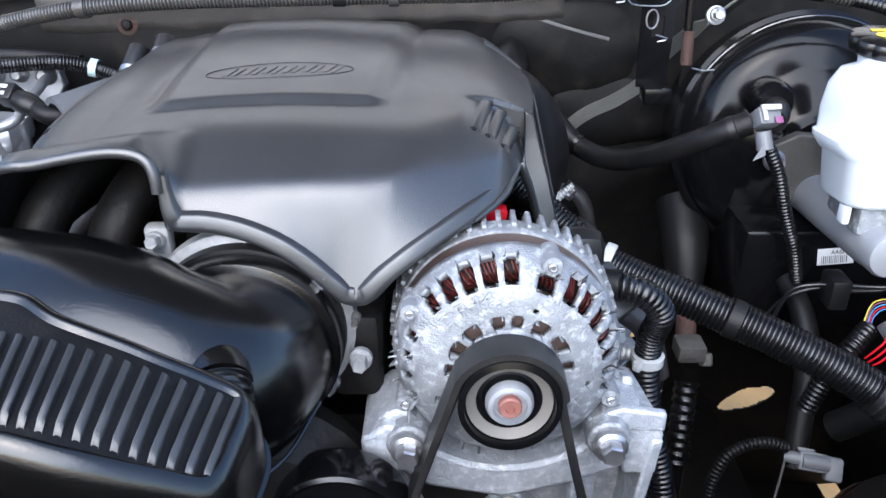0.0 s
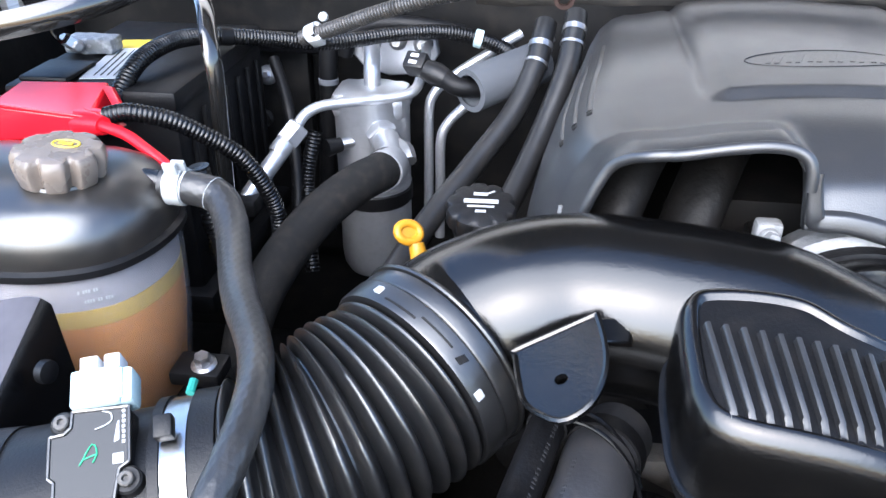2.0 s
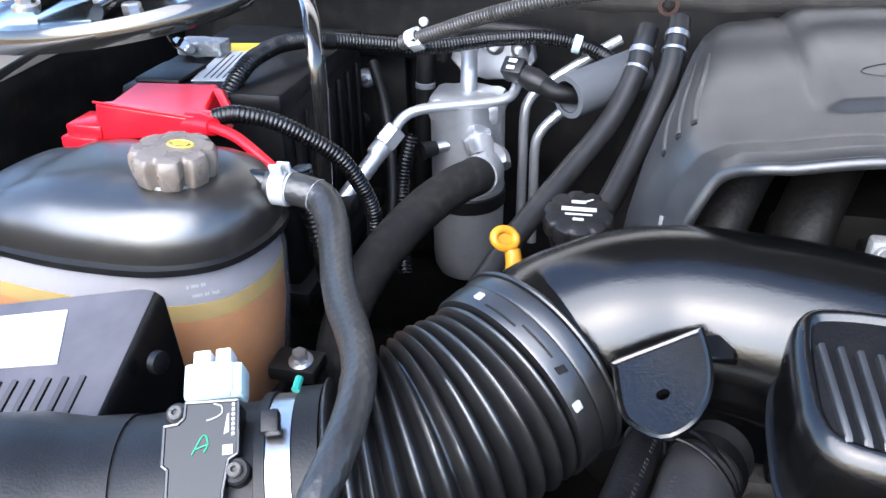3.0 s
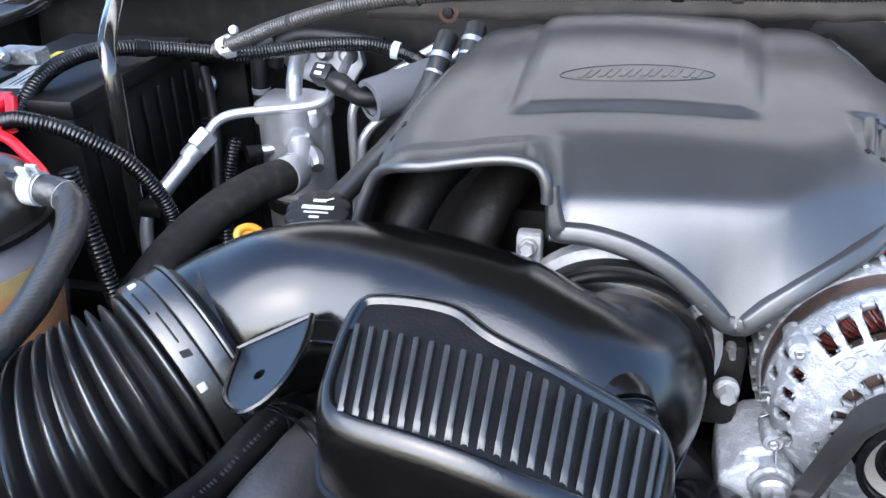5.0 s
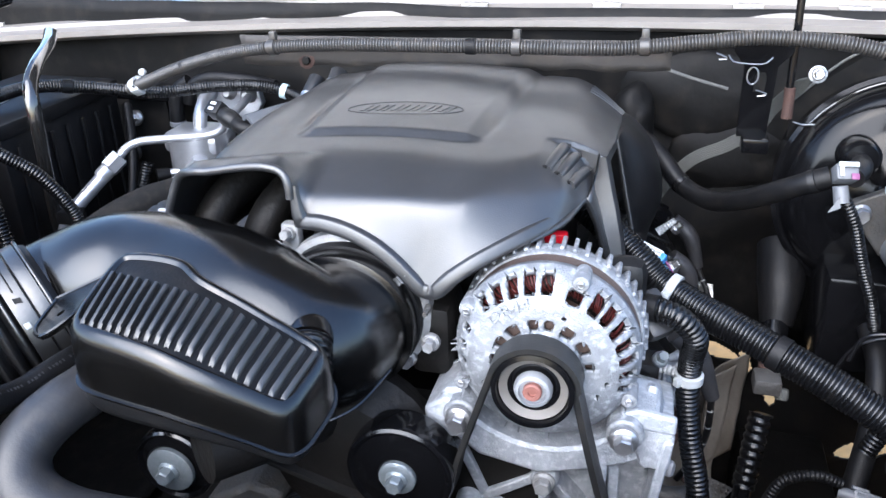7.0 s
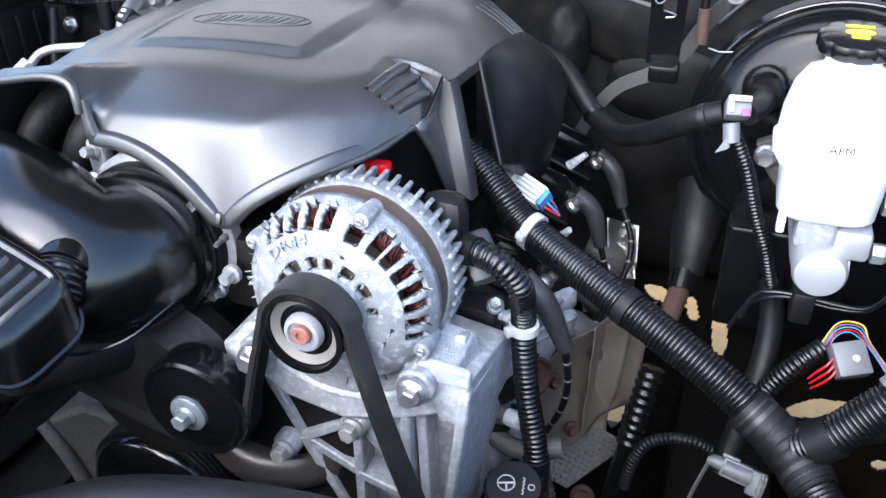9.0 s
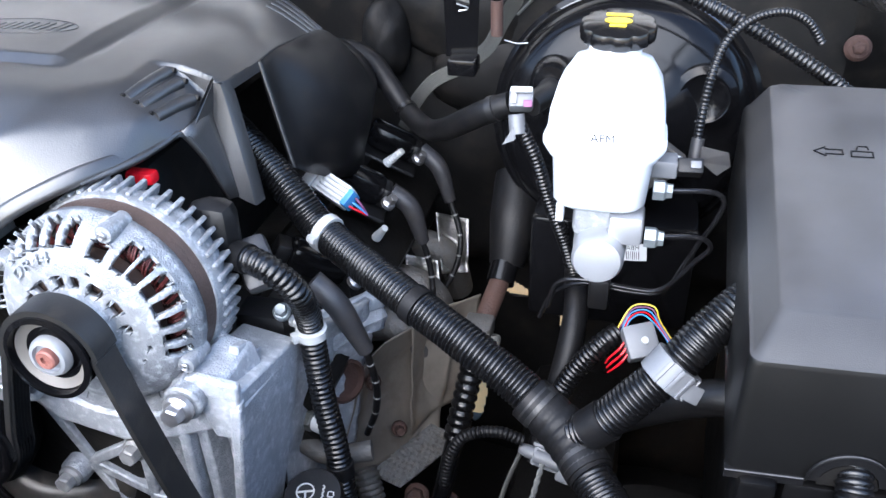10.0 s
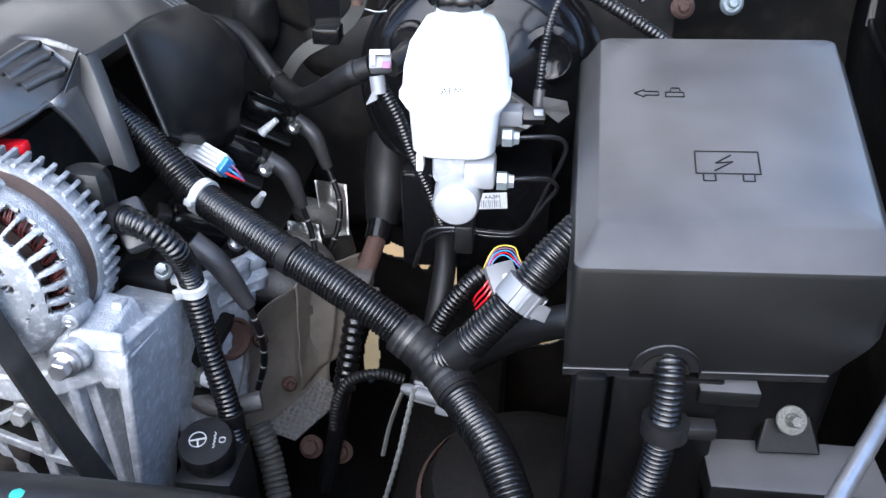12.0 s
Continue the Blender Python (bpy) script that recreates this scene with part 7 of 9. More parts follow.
part("button", turned([(0.003, 0.0), (0.003, 0.002), (0.001, 0.0022)], m @ Vector((0.002, -0.002, 0.008)), m.to_3x3() @ Vector((0, 0, 1)), 12), NYLON, t)
for k, wm in enumerate((RED, RED, RED)):
    part("wire", tube([m @ Vector((-0.012, -0.008 + 0.005 * k, 0)), m @ Vector((-0.018, -0.013 + 0.005 * k, -0.002)), m @ Vector((-0.025, -0.016 + 0.005 * k, -0.010)), m @ Vector((-0.028, -0.016 + 0.004 * k, -0.022))], 0.0010, 6, 0.004), wm, t)
for k, wm in enumerate((BLUE, RED, BLUE, PINK, LABELY)):
    part("wire", tube([(0.384 - 0.002 * k, 0.625, 0.948), (0.388, 0.630 + 0.002 * k, 0.962 + 0.002 * k), (0.398 + 0.002 * k, 0.628 + 0.002 * k, 0.970 + 0.001 * k), (0.412, 0.615 + 0.003 * k, 0.966), (0.426, 0.60 + 0.003 * k, 0.955)], 0.00065, 6, 0.004), wm, t)
hose("low_loom", [(0.33, 0.60, 0.88), (0.345, 0.605, 0.915), (0.365, 0.61, 0.945), (0.38, 0.62, 0.955)], 0.0095, LOOM, "short black corrugated loom behind the fork", "wiring loom", "wiring looms", 0.0045, 0.0014, 12)
hose("low_hose", [(0.335, 0.70, 0.96), (0.34, 0.66, 0.94), (0.335, 0.62, 0.90), (0.32, 0.58, 0.83)], 0.011, RUBBER, "black rubber hose low behind the loom fork", "hose")
t = thing("cable_connector", (0.334, 0.574, 0.84), "pale grey cable connector low behind the loom fork", "connector")
m = basis((0.332, 0.570, 0.846), (-0.1, -0.80, 0.60), (0.97, 0.0, -0.22)) @ Matrix.Scale(0.85, 4)
part("shell", block((-0.016, -0.011, -0.009), (0.014, 0.009, 0.007), 0.002, m), GREYPL, t)
part("barrel", tube([m @ Vector((-0.012, -0.001, 0.004)), m @ Vector((0.0, -0.001, 0.005)), m @ Vector((0.014, -0.001, 0.004))], 0.0068, 14, 0.005), GREYPL, t)
part("neck", tube([m @ Vector((-0.030, 0.0, 0.0)), m @ Vector((-0.022, 0.0, 0.001)), m @ Vector((-0.014, 0.0, 0.002))], [0.0045, 0.0060, 0.0055], 12, 0.003), GREYPL, t)
part("elbow", block((0.012, -0.018, -0.009), (0.030, 0.008, 0.006), 0.003, m), GREYPL, t)
part("latch", block((-0.018, 0.008, -0.004), (0.000, 0.012, 0.005), 0.001, m), GREYPL, t)
part("strap", tube([m @ Vector((-0.028, -0.002, 0.0)), m @ Vector((-0.031, -0.022, 0.001)), m @ Vector((-0.034, -0.050, -0.002)), m @ Vector((-0.034, -0.080, -0.006))], 0.0032, 8, 0.01, flat=0.35), STRAP, t, "frayed grey strap")
hose("low_loom", [(0.308, 0.576, 0.857), (0.290, 0.574, 0.864), (0.270, 0.572, 0.862), (0.254, 0.570, 0.852), (0.244, 0.566, 0.830), (0.240, 0.562, 0.80)], 0.0055, RUBBER, "thin black loom arching to the low connector", "wiring loom", "wiring looms", 0.004, 0.0012, 12)
hose("frayed_strap", [(0.338, 0.452, 0.960), (0.334, 0.436, 0.942), (0.330, 0.420, 0.924), (0.322, 0.405, 0.895), (0.31, 0.39, 0.86)], 0.0030, STRAP, "frayed grey strap hanging below the loom fork", "strap", "", 0.006, 0.0012, 8, flat=0.5)
hose("support_arm", [(0.36, 0.60, 0.86), (0.41, 0.56, 0.93), (0.45, 0.54, 0.965), (0.50, 0.53, 0.98)], 0.014, MATTE, "black plastic support arm under the fuse box", "bracket")
t = thing("strut_tower", (0.45, 0.62, 0.6), "round oily suspension tower below the fuse box", "suspension tower")
part("tower", turned([(0.10, -0.2), (0.095, 0.0), (0.085, 0.02), (0.05, 0.03), (0.01, 0.032)], (0.43, 0.50, 0.80), (0, 0, 1), 36), GREASE, t)
part("rim", turned([(0.097, -0.01), (0.100, 0.0), (0.096, 0.004)], (0.43, 0.50, 0.80), (0, 0, 1), 36, None, False), RUST, t, "rusty rim")

# ---- fan shroud at the front ----
t = thing("fan_shroud", (0.1, 0.25, 0.7), "dark grey plastic radiator fan shroud with a rounded rim", "fan shroud")
rim = [(-0.10, 0.245, 0.965), (-0.02, 0.245, 1.010), (0.06, 0.245, 1.035), (0.14, 0.245, 1.046), (0.22, 0.245, 1.047), (0.29, 0.245, 1.040), (0.335, 0.245, 1.020), (0.365, 0.245, 0.980), (0.38, 0.245, 0.920), (0.385, 0.245, 0.830)]
part("rim", tube(rim, 0.020, 18, 0.01), MATTE, t)
line, _ = curve(rim, 0.02)
part("wall", skin([[p + Vector((0, -0.002, 0)) for p in line], [Vector((p.x * 0.9 + 0.02, 0.15, p.z - 0.06)) for p in line], [Vector((p.x * 0.9 + 0.02, 0.08, p.z - 0.10)) for p in line]], False, False), MATTE, t, "", 50, 0.003)
part("paint_mark", turned([(0.004, 0), (0.0045, 0.001), (0.002, 0.0015)], (0.176, 0.240, 1.0655), (0, -0.25, 1), 8), TEAL, t, "small teal paint dab")

# fender side: flange, cable and rod beside the fuse box
t = thing("fender_flange", (0.78, 0.7, 0.95), "glossy black inner fender flange with a bright rolled edge", "inner fender")
lip = [Vector((0.682, 0.40, 1.128)), Vector((0.713, 0.58, 1.135)), Vector((0.750, 0.74, 1.136)), Vector((0.790, 0.92, 1.137))]
line, _ = curve(lip, 0.03)
part("flange", skin([[p + Vector(d) for p in line] for d in ((0.0, 0, -0.03), (0.0, 0, 0.0), (0.004, 0, 0.003), (0.05, 0, 0.006), (0.075, 0, 0.002), (0.085, 0, -0.03))], False, False), PAINT, t, "", 40, 0.002)
part("edge", tube(lip, 0.0016, 8, 0.02), BRIGHT, t, "bright line along the edge")
for k in range(5):
    p = line[2 + 3 * k]
    part("bolt", hex_bolt(p + Vector((0.04, 0, 0.006)), (0, 0, 1), 0.006, 0.010), PAINT, t, "", 25)
hose("release_cable", [(0.781, 0.935, 1.13), (0.781, 0.925, 1.10), (0.780, 0.85, 1.08), (0.779, 0.773, 1.06), (0.790, 0.725, 1.04), (0.80, 0.69, 1.02)], 0.0038, RUBBER, "thin black release cable along the inner fender", "cable", bands=((0.06, 0.03, CASTDARK, "ferrule"),))
ROD = [(0.80, 0.61, 1.069), (0.70, 0.47, 1.053), (0.60, 0.33, 1.037), (0.543, 0.25, 1.028)]
hose("fender_rod", ROD, 0.0055, STEEL, "plain grey rod running down beside the fuse box", "rod", step=0.03)

# ---- passenger's side: coolant tank, battery, air-conditioning, air cleaner ----
def coolant_tank():
    t = thing("coolant_tank", (-0.68, 0.48, 0.90), "black-topped translucent coolant tank holding orange coolant", "coolant tank")

    def ring(z, g, lift=0.0):
        pts = [(-0.800, 0.440), (-0.745, 0.430), (-0.690, 0.425), (-0.635, 0.428), (-0.596, 0.448), (-0.579, 0.490), (-0.585, 0.535), (-0.62, 0.565), (-0.70, 0.570), (-0.79, 0.565), (-0.815, 0.50)]
        line, _ = curve([*[(x, y, 0) for x, y in pts], (*pts[0], 0)], 0.008)
        c = Vector((-0.69, 0.497, 0))
        out = []
        for p in line[:-1]:
            d = p - c
            q = c + d * (1 + g / d.length)
            bump = 0.007 * smooth_step(-0.768, -0.715, q.x) - 0.004 * math.exp(-((q.x + 0.775) / 0.012) ** 2)
            out.append(Vector((q.x, q.y, z + lift * bump)))
        return out
    part("shell", skin([ring(0.90, -0.03), ring(0.92, -0.012), ring(1.0, -0.002), ring(1.072, 0.0)], True, False), CLOUDY, t, "cloudy translucent lower half", 50, 0.002)
    part("coolant", skin([ring(0.905, -0.036), ring(0.925, -0.016), ring(1.0, -0.006), ring(1.028, -0.0045)]), COOLANT, t, "orange coolant seen through the wall", 50)
    part("coolant_edge", skin([ring(1.0282, -0.0045), ring(1.042, -0.0042)]), YELLOWFLUID, t, "yellowish upper edge of the coolant", 50)
    part("upper_wall", skin([ring(1.0422, -0.0046), ring(1.071, -0.0042)]), UPPERWALL, t, "misted empty upper wall", 50)
    part("flange", skin([ring(1.071, -0.003), ring(1.071, 0.0045), ring(1.076, 0.0045), ring(1.078, 0.0)], True, False), MATTE, t, "black weld flange", 30)
    dome = [ring(1.076, 0.0), ring(1.089, 0.001, 0.2), ring(1.098, -0.003, 0.6), ring(1.105, -0.010, 0.9), ring(1.1098, -0.020, 1.0), ring(1.1125, -0.033, 1.0), ring(1.114, -0.05, 1.0), ring(1.1148, -0.064, 1.0)]
    part("top", skin(dome, True, True), TANKTOP, t, "satin black upper half", 60)
    ax = Vector((0.06, -0.02, 1)).normalized()
    at = Vector((-0.642, 0.486, 1.1190))
    cap = part("cap", scalloped([(0.022, -0.002, 0), (0.0255, 0.0, 0.6), (0.0290, 0.003, 1), (0.0310, 0.014, 1), (0.0308, 0.0205, 1), (0.0285, 0.0240, 0.8), (0.0225, 0.0255, 0), (0.020, 0.0252, 0), (0.004, 0.0256, 0)], at, ax, 8, 0.0060, 112), WORNCAP, t, "worn black fluted pressure cap")
    m = basis(at + ax * 0.0257, ax)
    oval = [m @ Vector((0.005 + 0.0095 * math.cos(a), 0.003 + 0.0058 * math.sin(a), 0)) for a in (2 * math.pi * k / 24 for k in range(25))]
    part("emblem_ring", tube(oval, 0.0007, 6, 0.002), LABELY, cap, "yellow printed oval ring")
    part("emblem_bar", box((0.000, 0.0014, 0), (0.010, 0.0046, 0.0006), None, m), LABELY, cap, "", 0)
    part("neck", turned([(0.034, -0.012), (0.0275, -0.004), (0.025, 0.004)], at, ax, 32), TANKTOP, t)
    part("outlet", tube([(-0.60, 0.515, 1.108), (-0.585, 0.515, 1.107), (-0.565, 0.513, 1.106)], 0.0085, 14, 0.006), GLOSS, t)
    for k, run in enumerate(((1, 3, 2), (4, 2, 3))):
        u = -0.012 + 0.003 * k
        for n in run:
            for c in range(n):
                part("level_bar", box((u, -0.0012, 0), (u + 0.0011, 0.0012, 0.0005), None, basis((-0.606, 0.4395, 1.060 - 0.008 * k), (0.55, -0.83, 0), (0.83, 0.55, 0))), PRINT, t, "raised pale level marking", 0)
                u += 0.0018
            u += 0.0014
    part("foot", block((-0.585, 0.47, 0.955), (-0.545, 0.50, 0.968), 0.003), MATTE, t)
    part("foot_bolt", hex_bolt((-0.560, 0.482, 0.969), (0, -0.2, 1), 0.0065, 0.010), STEEL, t, "", 25)


coolant_tank()
TANK_WAY = [(-0.583, 0.514, 1.106), (-0.562, 0.512, 1.105), (-0.540, 0.508, 1.101), (-0.525, 0.488, 1.093), (-0.513, 0.460, 1.089), (-0.497, 0.421, 1.090), (-0.480, 0.385, 1.094), (-0.462, 0.350, 1.103), (-0.447, 0.318, 1.112), (-0.437, 0.290, 1.117), (-0.432, 0.262, 1.118), (-0.431, 0.238, 1.116), (-0.434, 0.215, 1.107), (-0.44, 0.18, 1.08)]
TANK_R = [0.0122, 0.0122, 0.0120, 0.0112, 0.0108, 0.0110, 0.0108, 0.0100, 0.0092, 0.0086, 0.0083, 0.0082, 0.008, 0.008]


def woven_hose():
    """A hose whose skin shows the weave of its lining as crossing low ridges."""
    t = thing("tank_hose", TANK_WAY[-1], "dark grey woven-pattern rubber hose bending down from the coolant tank", "hose")
    line, _ = curve(TANK_WAY, 0.0013)
    rings, run = [], 0.0
    for i, (p, (u, v)) in enumerate(zip(line, frames(line))):
        f = i / (len(line) - 1) * (len(TANK_R) - 1)
        k = min(int(f), len(TANK_R) - 2)
        r = TANK_R[k] + (TANK_R[k + 1] - TANK_R[k]) * (f - k)
        ring = []
        for j in range(64):
            a = 2 * math.pi * j / 64
            w = max(math.sin(12 * a + i * 0.8), math.sin(12 * a - i * 0.8))
            ring.append(p + (u * math.cos(a) + v * math.sin(a)) * (r + 0.00016 * w))
        rings.append(ring)
    part("sleeve", skin(rings), TANKHOSE, t, "", 60)
    for i, w in ((14, 0.010), (30, 0.002)):
        part("print_mark", ring_band(line[i], line[i + 1] - line[i - 1], TANK_R[0] + 0.0003, w * 0.15, 0.0004), PRINT, t, "pale printed ring")


woven_hose()
t = thing("spring_clamp", (-0.574, 0.512, 1.106), "pale spring hose clamp with squared ears", "hose clamp")
part("band", ring_band((-0.572, 0.5125, 1.1055), (1, -0.05, 0), 0.0127, 0.012, 0.0014), NYLON, t)
for dz in (0, 1):
    part("ear", block((-0.005, -0.003, 0), (0.005, 0.0, 0.010), 0.0008, pose(-0.572 + 0.004 * dz, 0.508 + 0.006 * dz, 1.118, 20, 0, 0)), NYLON, t)


def red_cover():
    t = thing("terminal_cover", (-0.72, 0.62, 1.09), "bright red plastic battery terminal cover", "terminal cover")
    body = [[(-0.783, 0.590, 1.095), (-0.681, 0.590, 1.106), (-0.682, 0.590, 1.124), (-0.777, 0.590, 1.132)], [(-0.783, 0.604, 1.097), (-0.680, 0.604, 1.107), (-0.682, 0.606, 1.124), (-0.772, 0.606, 1.128)], [(-0.776, 0.652, 1.100), (-0.688, 0.652, 1.106), (-0.690, 0.652, 1.134), (-0.773, 0.652, 1.131)]]
    part("body", skin(body), RED, t, "", 25, 0, 0.003)
    part("step", block((-0.814, 0.583, 1.083), (-0.777, 0.625, 1.1005), 0.002), RED, t)
    part("step", block((-0.810, 0.588, 1.099), (-0.775, 0.625, 1.1105), 0.002), RED, t)
    part("strap", slab([(-0.692, 0.640, 1.1345), (-0.682, 0.640, 1.133), (-0.651, 0.598, 1.1275), (-0.659, 0.598, 1.1280)], (0, 0.006, -0.003)), RED, t, "", 0, 0, 0.001)
    part("strap", slab([(-0.684, 0.600, 1.1255), (-0.674, 0.600, 1.125), (-0.655, 0.598, 1.113), (-0.663, 0.598, 1.109)], (0, 0.008, 0)), RED, t, "", 0, 0, 0.001)
    part("spout", tube([(-0.690, 0.600, 1.114), (-0.678, 0.593, 1.117), (-0.664, 0.586, 1.1188)], [0.013, 0.0105, 0.0075], 16, 0.004), RED, t)
    part("edge", tube([(-0.777, 0.589, 1.1325), (-0.730, 0.589, 1.1285), (-0.682, 0.589, 1.1245)], 0.0012, 6, 0.01), RED, t)


red_cover()
hose("positive_cable", [(-0.676, 0.591, 1.1175), (-0.664, 0.585, 1.119), (-0.640, 0.576, 1.116), (-0.619, 0.565, 1.109), (-0.600, 0.555, 1.101), (-0.588, 0.546, 1.096), (-0.583, 0.541, 1.090)], 0.0047, RED, "red insulated battery cable", "cable", step=0.004)
hose("battery_loom", [(-0.668, 0.600, 1.122), (-0.652, 0.600, 1.126), (-0.640, 0.602, 1.125), (-0.618, 0.610, 1.117), (-0.595, 0.620, 1.101), (-0.573, 0.632, 1.080), (-0.560, 0.645, 1.050), (-0.552, 0.655, 1.015), (-0.552, 0.655, 0.97)], 0.0078, LOOM, "black corrugated loom arching down from the red cover", "wiring loom", "wiring looms", 0.0038, 0.0013, 16)
hose("drop_loom", [(-0.577, 0.56, 1.10), (-0.572, 0.56, 1.06), (-0.562, 0.555, 1.01), (-0.55, 0.55, 0.95)], 0.0085, LOOM, "black corrugated loom hanging beside the coolant tank", "wiring loom", "wiring looms", 0.0042, 0.0015, 14)


def battery():
    t = thing("battery", (-0.74, 0.77, 0.92), "black car battery with a white and yellow label on top", "battery")
    part("case", block((-0.79, 0.655, 0.92), (-0.635, 0.885, 1.108), 0.006), RUBBER, t)
    part("lid", block((-0.793, 0.652, 1.106), (-0.632, 0.888, 1.126), 0.005), RUBBER, t)
    for k in range(7):
        part("rib", block((-0.634, 0.675 + 0.030 * k, 0.95), (-0.630, 0.681 + 0.030 * k, 1.095), 0.001), RUBBER, t)
    m = basis((-0.7205, 0.745, 1.1265), (0, 0, 1), (-0.16, 0.987, 0))
    part("label", box((-0.068, -0.020, 0), (0.030, 0.022, 0.0008), None, m), PAPER, t, "white printed label", 0)
    part("label_head", box((0.0305, -0.020, 0), (0.062, 0.022, 0.0008), None, m), LABELY, t, "yellow label head", 0)
    for k in range(5):
        part("text_bar", box((-0.060, -0.013 + 0.006 * k, 0.0008), (0.026 - 0.01 * (k % 2), -0.0115 + 0.006 * k, 0.0011), None, m), INK, t, "", 0)
    part("vent_cover", block((-0.782, 0.66, 1.126), (-0.735, 0.715, 1.132), 0.003), RUBBER, t)
    part("post", turned([(0.010, 0), (0.009, 0.018), (0.005, 0.0185)], (-0.765, 0.76, 1.125), (0, 0, 1), 16), CAST, t, "grey lead post")
    part("terminal", block((-0.785, 0.745, 1.128), (-0.735, 0.770, 1.143), 0.003), CAST, t, "grey lead terminal clamp")
    part("terminal_bolt", turned([(0.006, -0.02), (0.006, 0.016), (0.004, 0.018)], (-0.775, 0.745, 1.138), (0.7, -0.6, 0), 8), STEEL, t)
    part("tray", block((-0.87, 0.64, 0.90), (-0.62, 0.90, 0.925), 0.006), RUBBER, t)


battery()

# bent shiny brace and hood hinges
t = thing("fender_brace", (-0.68, 0.78, 0.9), "shiny dark-painted bent steel brace bar", "brace")
part("bar", tube([(-0.618, 0.70, 0.86), (-0.614, 0.69, 0.98), (-0.610, 0.687, 1.06), (-0.609, 0.690, 1.13), (-0.615, 0.700, 1.162), (-0.630, 0.735, 1.180), (-0.67, 0.81, 1.188), (-0.72, 0.88, 1.190)], 0.0085, 14, 0.008, flat=0.55), SHINE, t)


def hinge(name, side, at, label, rise=0.0):
    t = thing(name, at, label, "hood hinge", "hood hinges")
    x, y, z = at
    plate = []
    for k in range(25):
        a = radians(-100 + 200 * k / 24)
        plate.append((0.14 * math.sin(a), -0.095 * math.cos(a) + 0.06))
    rings = []
    for g, h in ((1.0, -0.012), (1.03, -0.006), (1.03, 0.0), (1.0, 0.005), (0.93, 0.008), (0.86, 0.004), (0.80, 0.003)):
        rings.append([Vector((x + side * px * g, y + py * g, z + h + 0.10 * py + rise * px)) for px, py in plate])
    part("plate", skin(rings, True, True), SHINE, t, "", 50)
    part("arm", tube([(x - side * 0.05, y + 0.02, z + 0.01), (x - side * 0.02, y + 0.09, z + 0.03), (x + side * 0.03, y + 0.2, z + 0.05)], 0.016, 14, 0.01, flat=0.4), SHINE, t)
    part("arm", tube([(x + side * 0.03, y - 0.01, z + 0.012), (x + side * 0.05, y + 0.09, z + 0.03), (x + side * 0.08, y + 0.2, z + 0.05)], 0.012, 14, 0.01, flat=0.5), SHINE, t)
    for dx, dy in ((-0.06, 0.02), (0.05, 0.01), (0.0, 0.05)):
        part("bolt", hex_bolt((x + side * dx, y + dy, z + 0.006 + 0.1 * dy), (0, 0, 1), 0.008, 0.012), STEEL, t, "", 25)


hinge("hood_hinge", 1, (-0.785, 0.60, 1.196), "glossy dark-painted stamped hood hinge above the battery", 0.12)
hinge("hood_hinge", -1, (0.66, 0.72, 1.214), "glossy dark-painted stamped hood hinge above the fuse box")
t = thing("hinge_hook", (-0.73, 0.62, 1.15), "small dark wire hook under the hinge", "hook")
part("wire", tube([(-0.755, 0.68, 1.195), (-0.752, 0.68, 1.170), (-0.744, 0.68, 1.158), (-0.736, 0.68, 1.165)], 0.002, 8, 0.004), PAINT, t)


# ---- air-conditioning ----
def accumulator():
    t = thing("accumulator", (-0.507, 0.872, 0.84), "bright aluminium air-conditioning accumulator canister", "accumulator")
    part("canister", turned([(0.036, -0.225), (0.041, -0.215), (0.0425, -0.20), (0.0425, -0.012), (0.041, -0.003), (0.036, 0.0), (0.01, 0.001)], (-0.507, 0.872, 1.064), (0, 0, 1), 44), ALU, t)
    part("band", turned([(0.0428, -0.134), (0.0445, -0.132), (0.0445, -0.117), (0.0428, -0.115)], (-0.507, 0.872, 1.064), (0, 0, 1), 44), RUBBER, t, "black rubber band")
    part("seam", turned([(0.0424, -0.113), (0.0434, -0.111), (0.0424, -0.107)], (-0.507, 0.872, 1.064), (0, 0, 1), 44), ALU, t)
    part("head", block((-0.549, 0.842, 1.035), (-0.465, 0.905, 1.066), 0.010), ALU, t)
    part("port", tube([(-0.492, 0.840, 1.028), (-0.482, 0.822, 1.023), (-0.472, 0.795, 1.019), (-0.468, 0.770, 1.018)], [0.015, 0.015, 0.012, 0.012], 18, 0.005), ALU, t)
    part("port_nut", turned([(0.017, -0.007), (0.0185, -0.005), (0.0185, 0.005), (0.017, 0.007)], (-0.486, 0.826, 1.0245), (0.12, -0.3, -0.05), 6), ALU, t, "", 20)
    part("crimp", turned([(0.0145, -0.012), (0.0205, -0.010), (0.021, 0.010), (0.0195, 0.013)], (-0.467, 0.752, 1.022), (-0.05, -0.5, 0.05), 28), ALU, t, "crimped hose ferrule")
    part("valve", tube([(-0.467, 0.815, 1.020), (-0.455, 0.800, 1.018), (-0.450, 0.790, 1.014)], [0.010, 0.010, 0.007], 8, 0.004), STEEL, t)
    part("valve_cap", tube([(-0.535, 0.83, 1.012), (-0.548, 0.818, 1.012)], [0.008, 0.010], 14, 0.004), RUBBER, t, "black valve cap")
    part("valve_stem", tube([(-0.515, 0.84, 1.014), (-0.535, 0.83, 1.012)], 0.0065, 12, 0.005), STEEL, t)


accumulator()
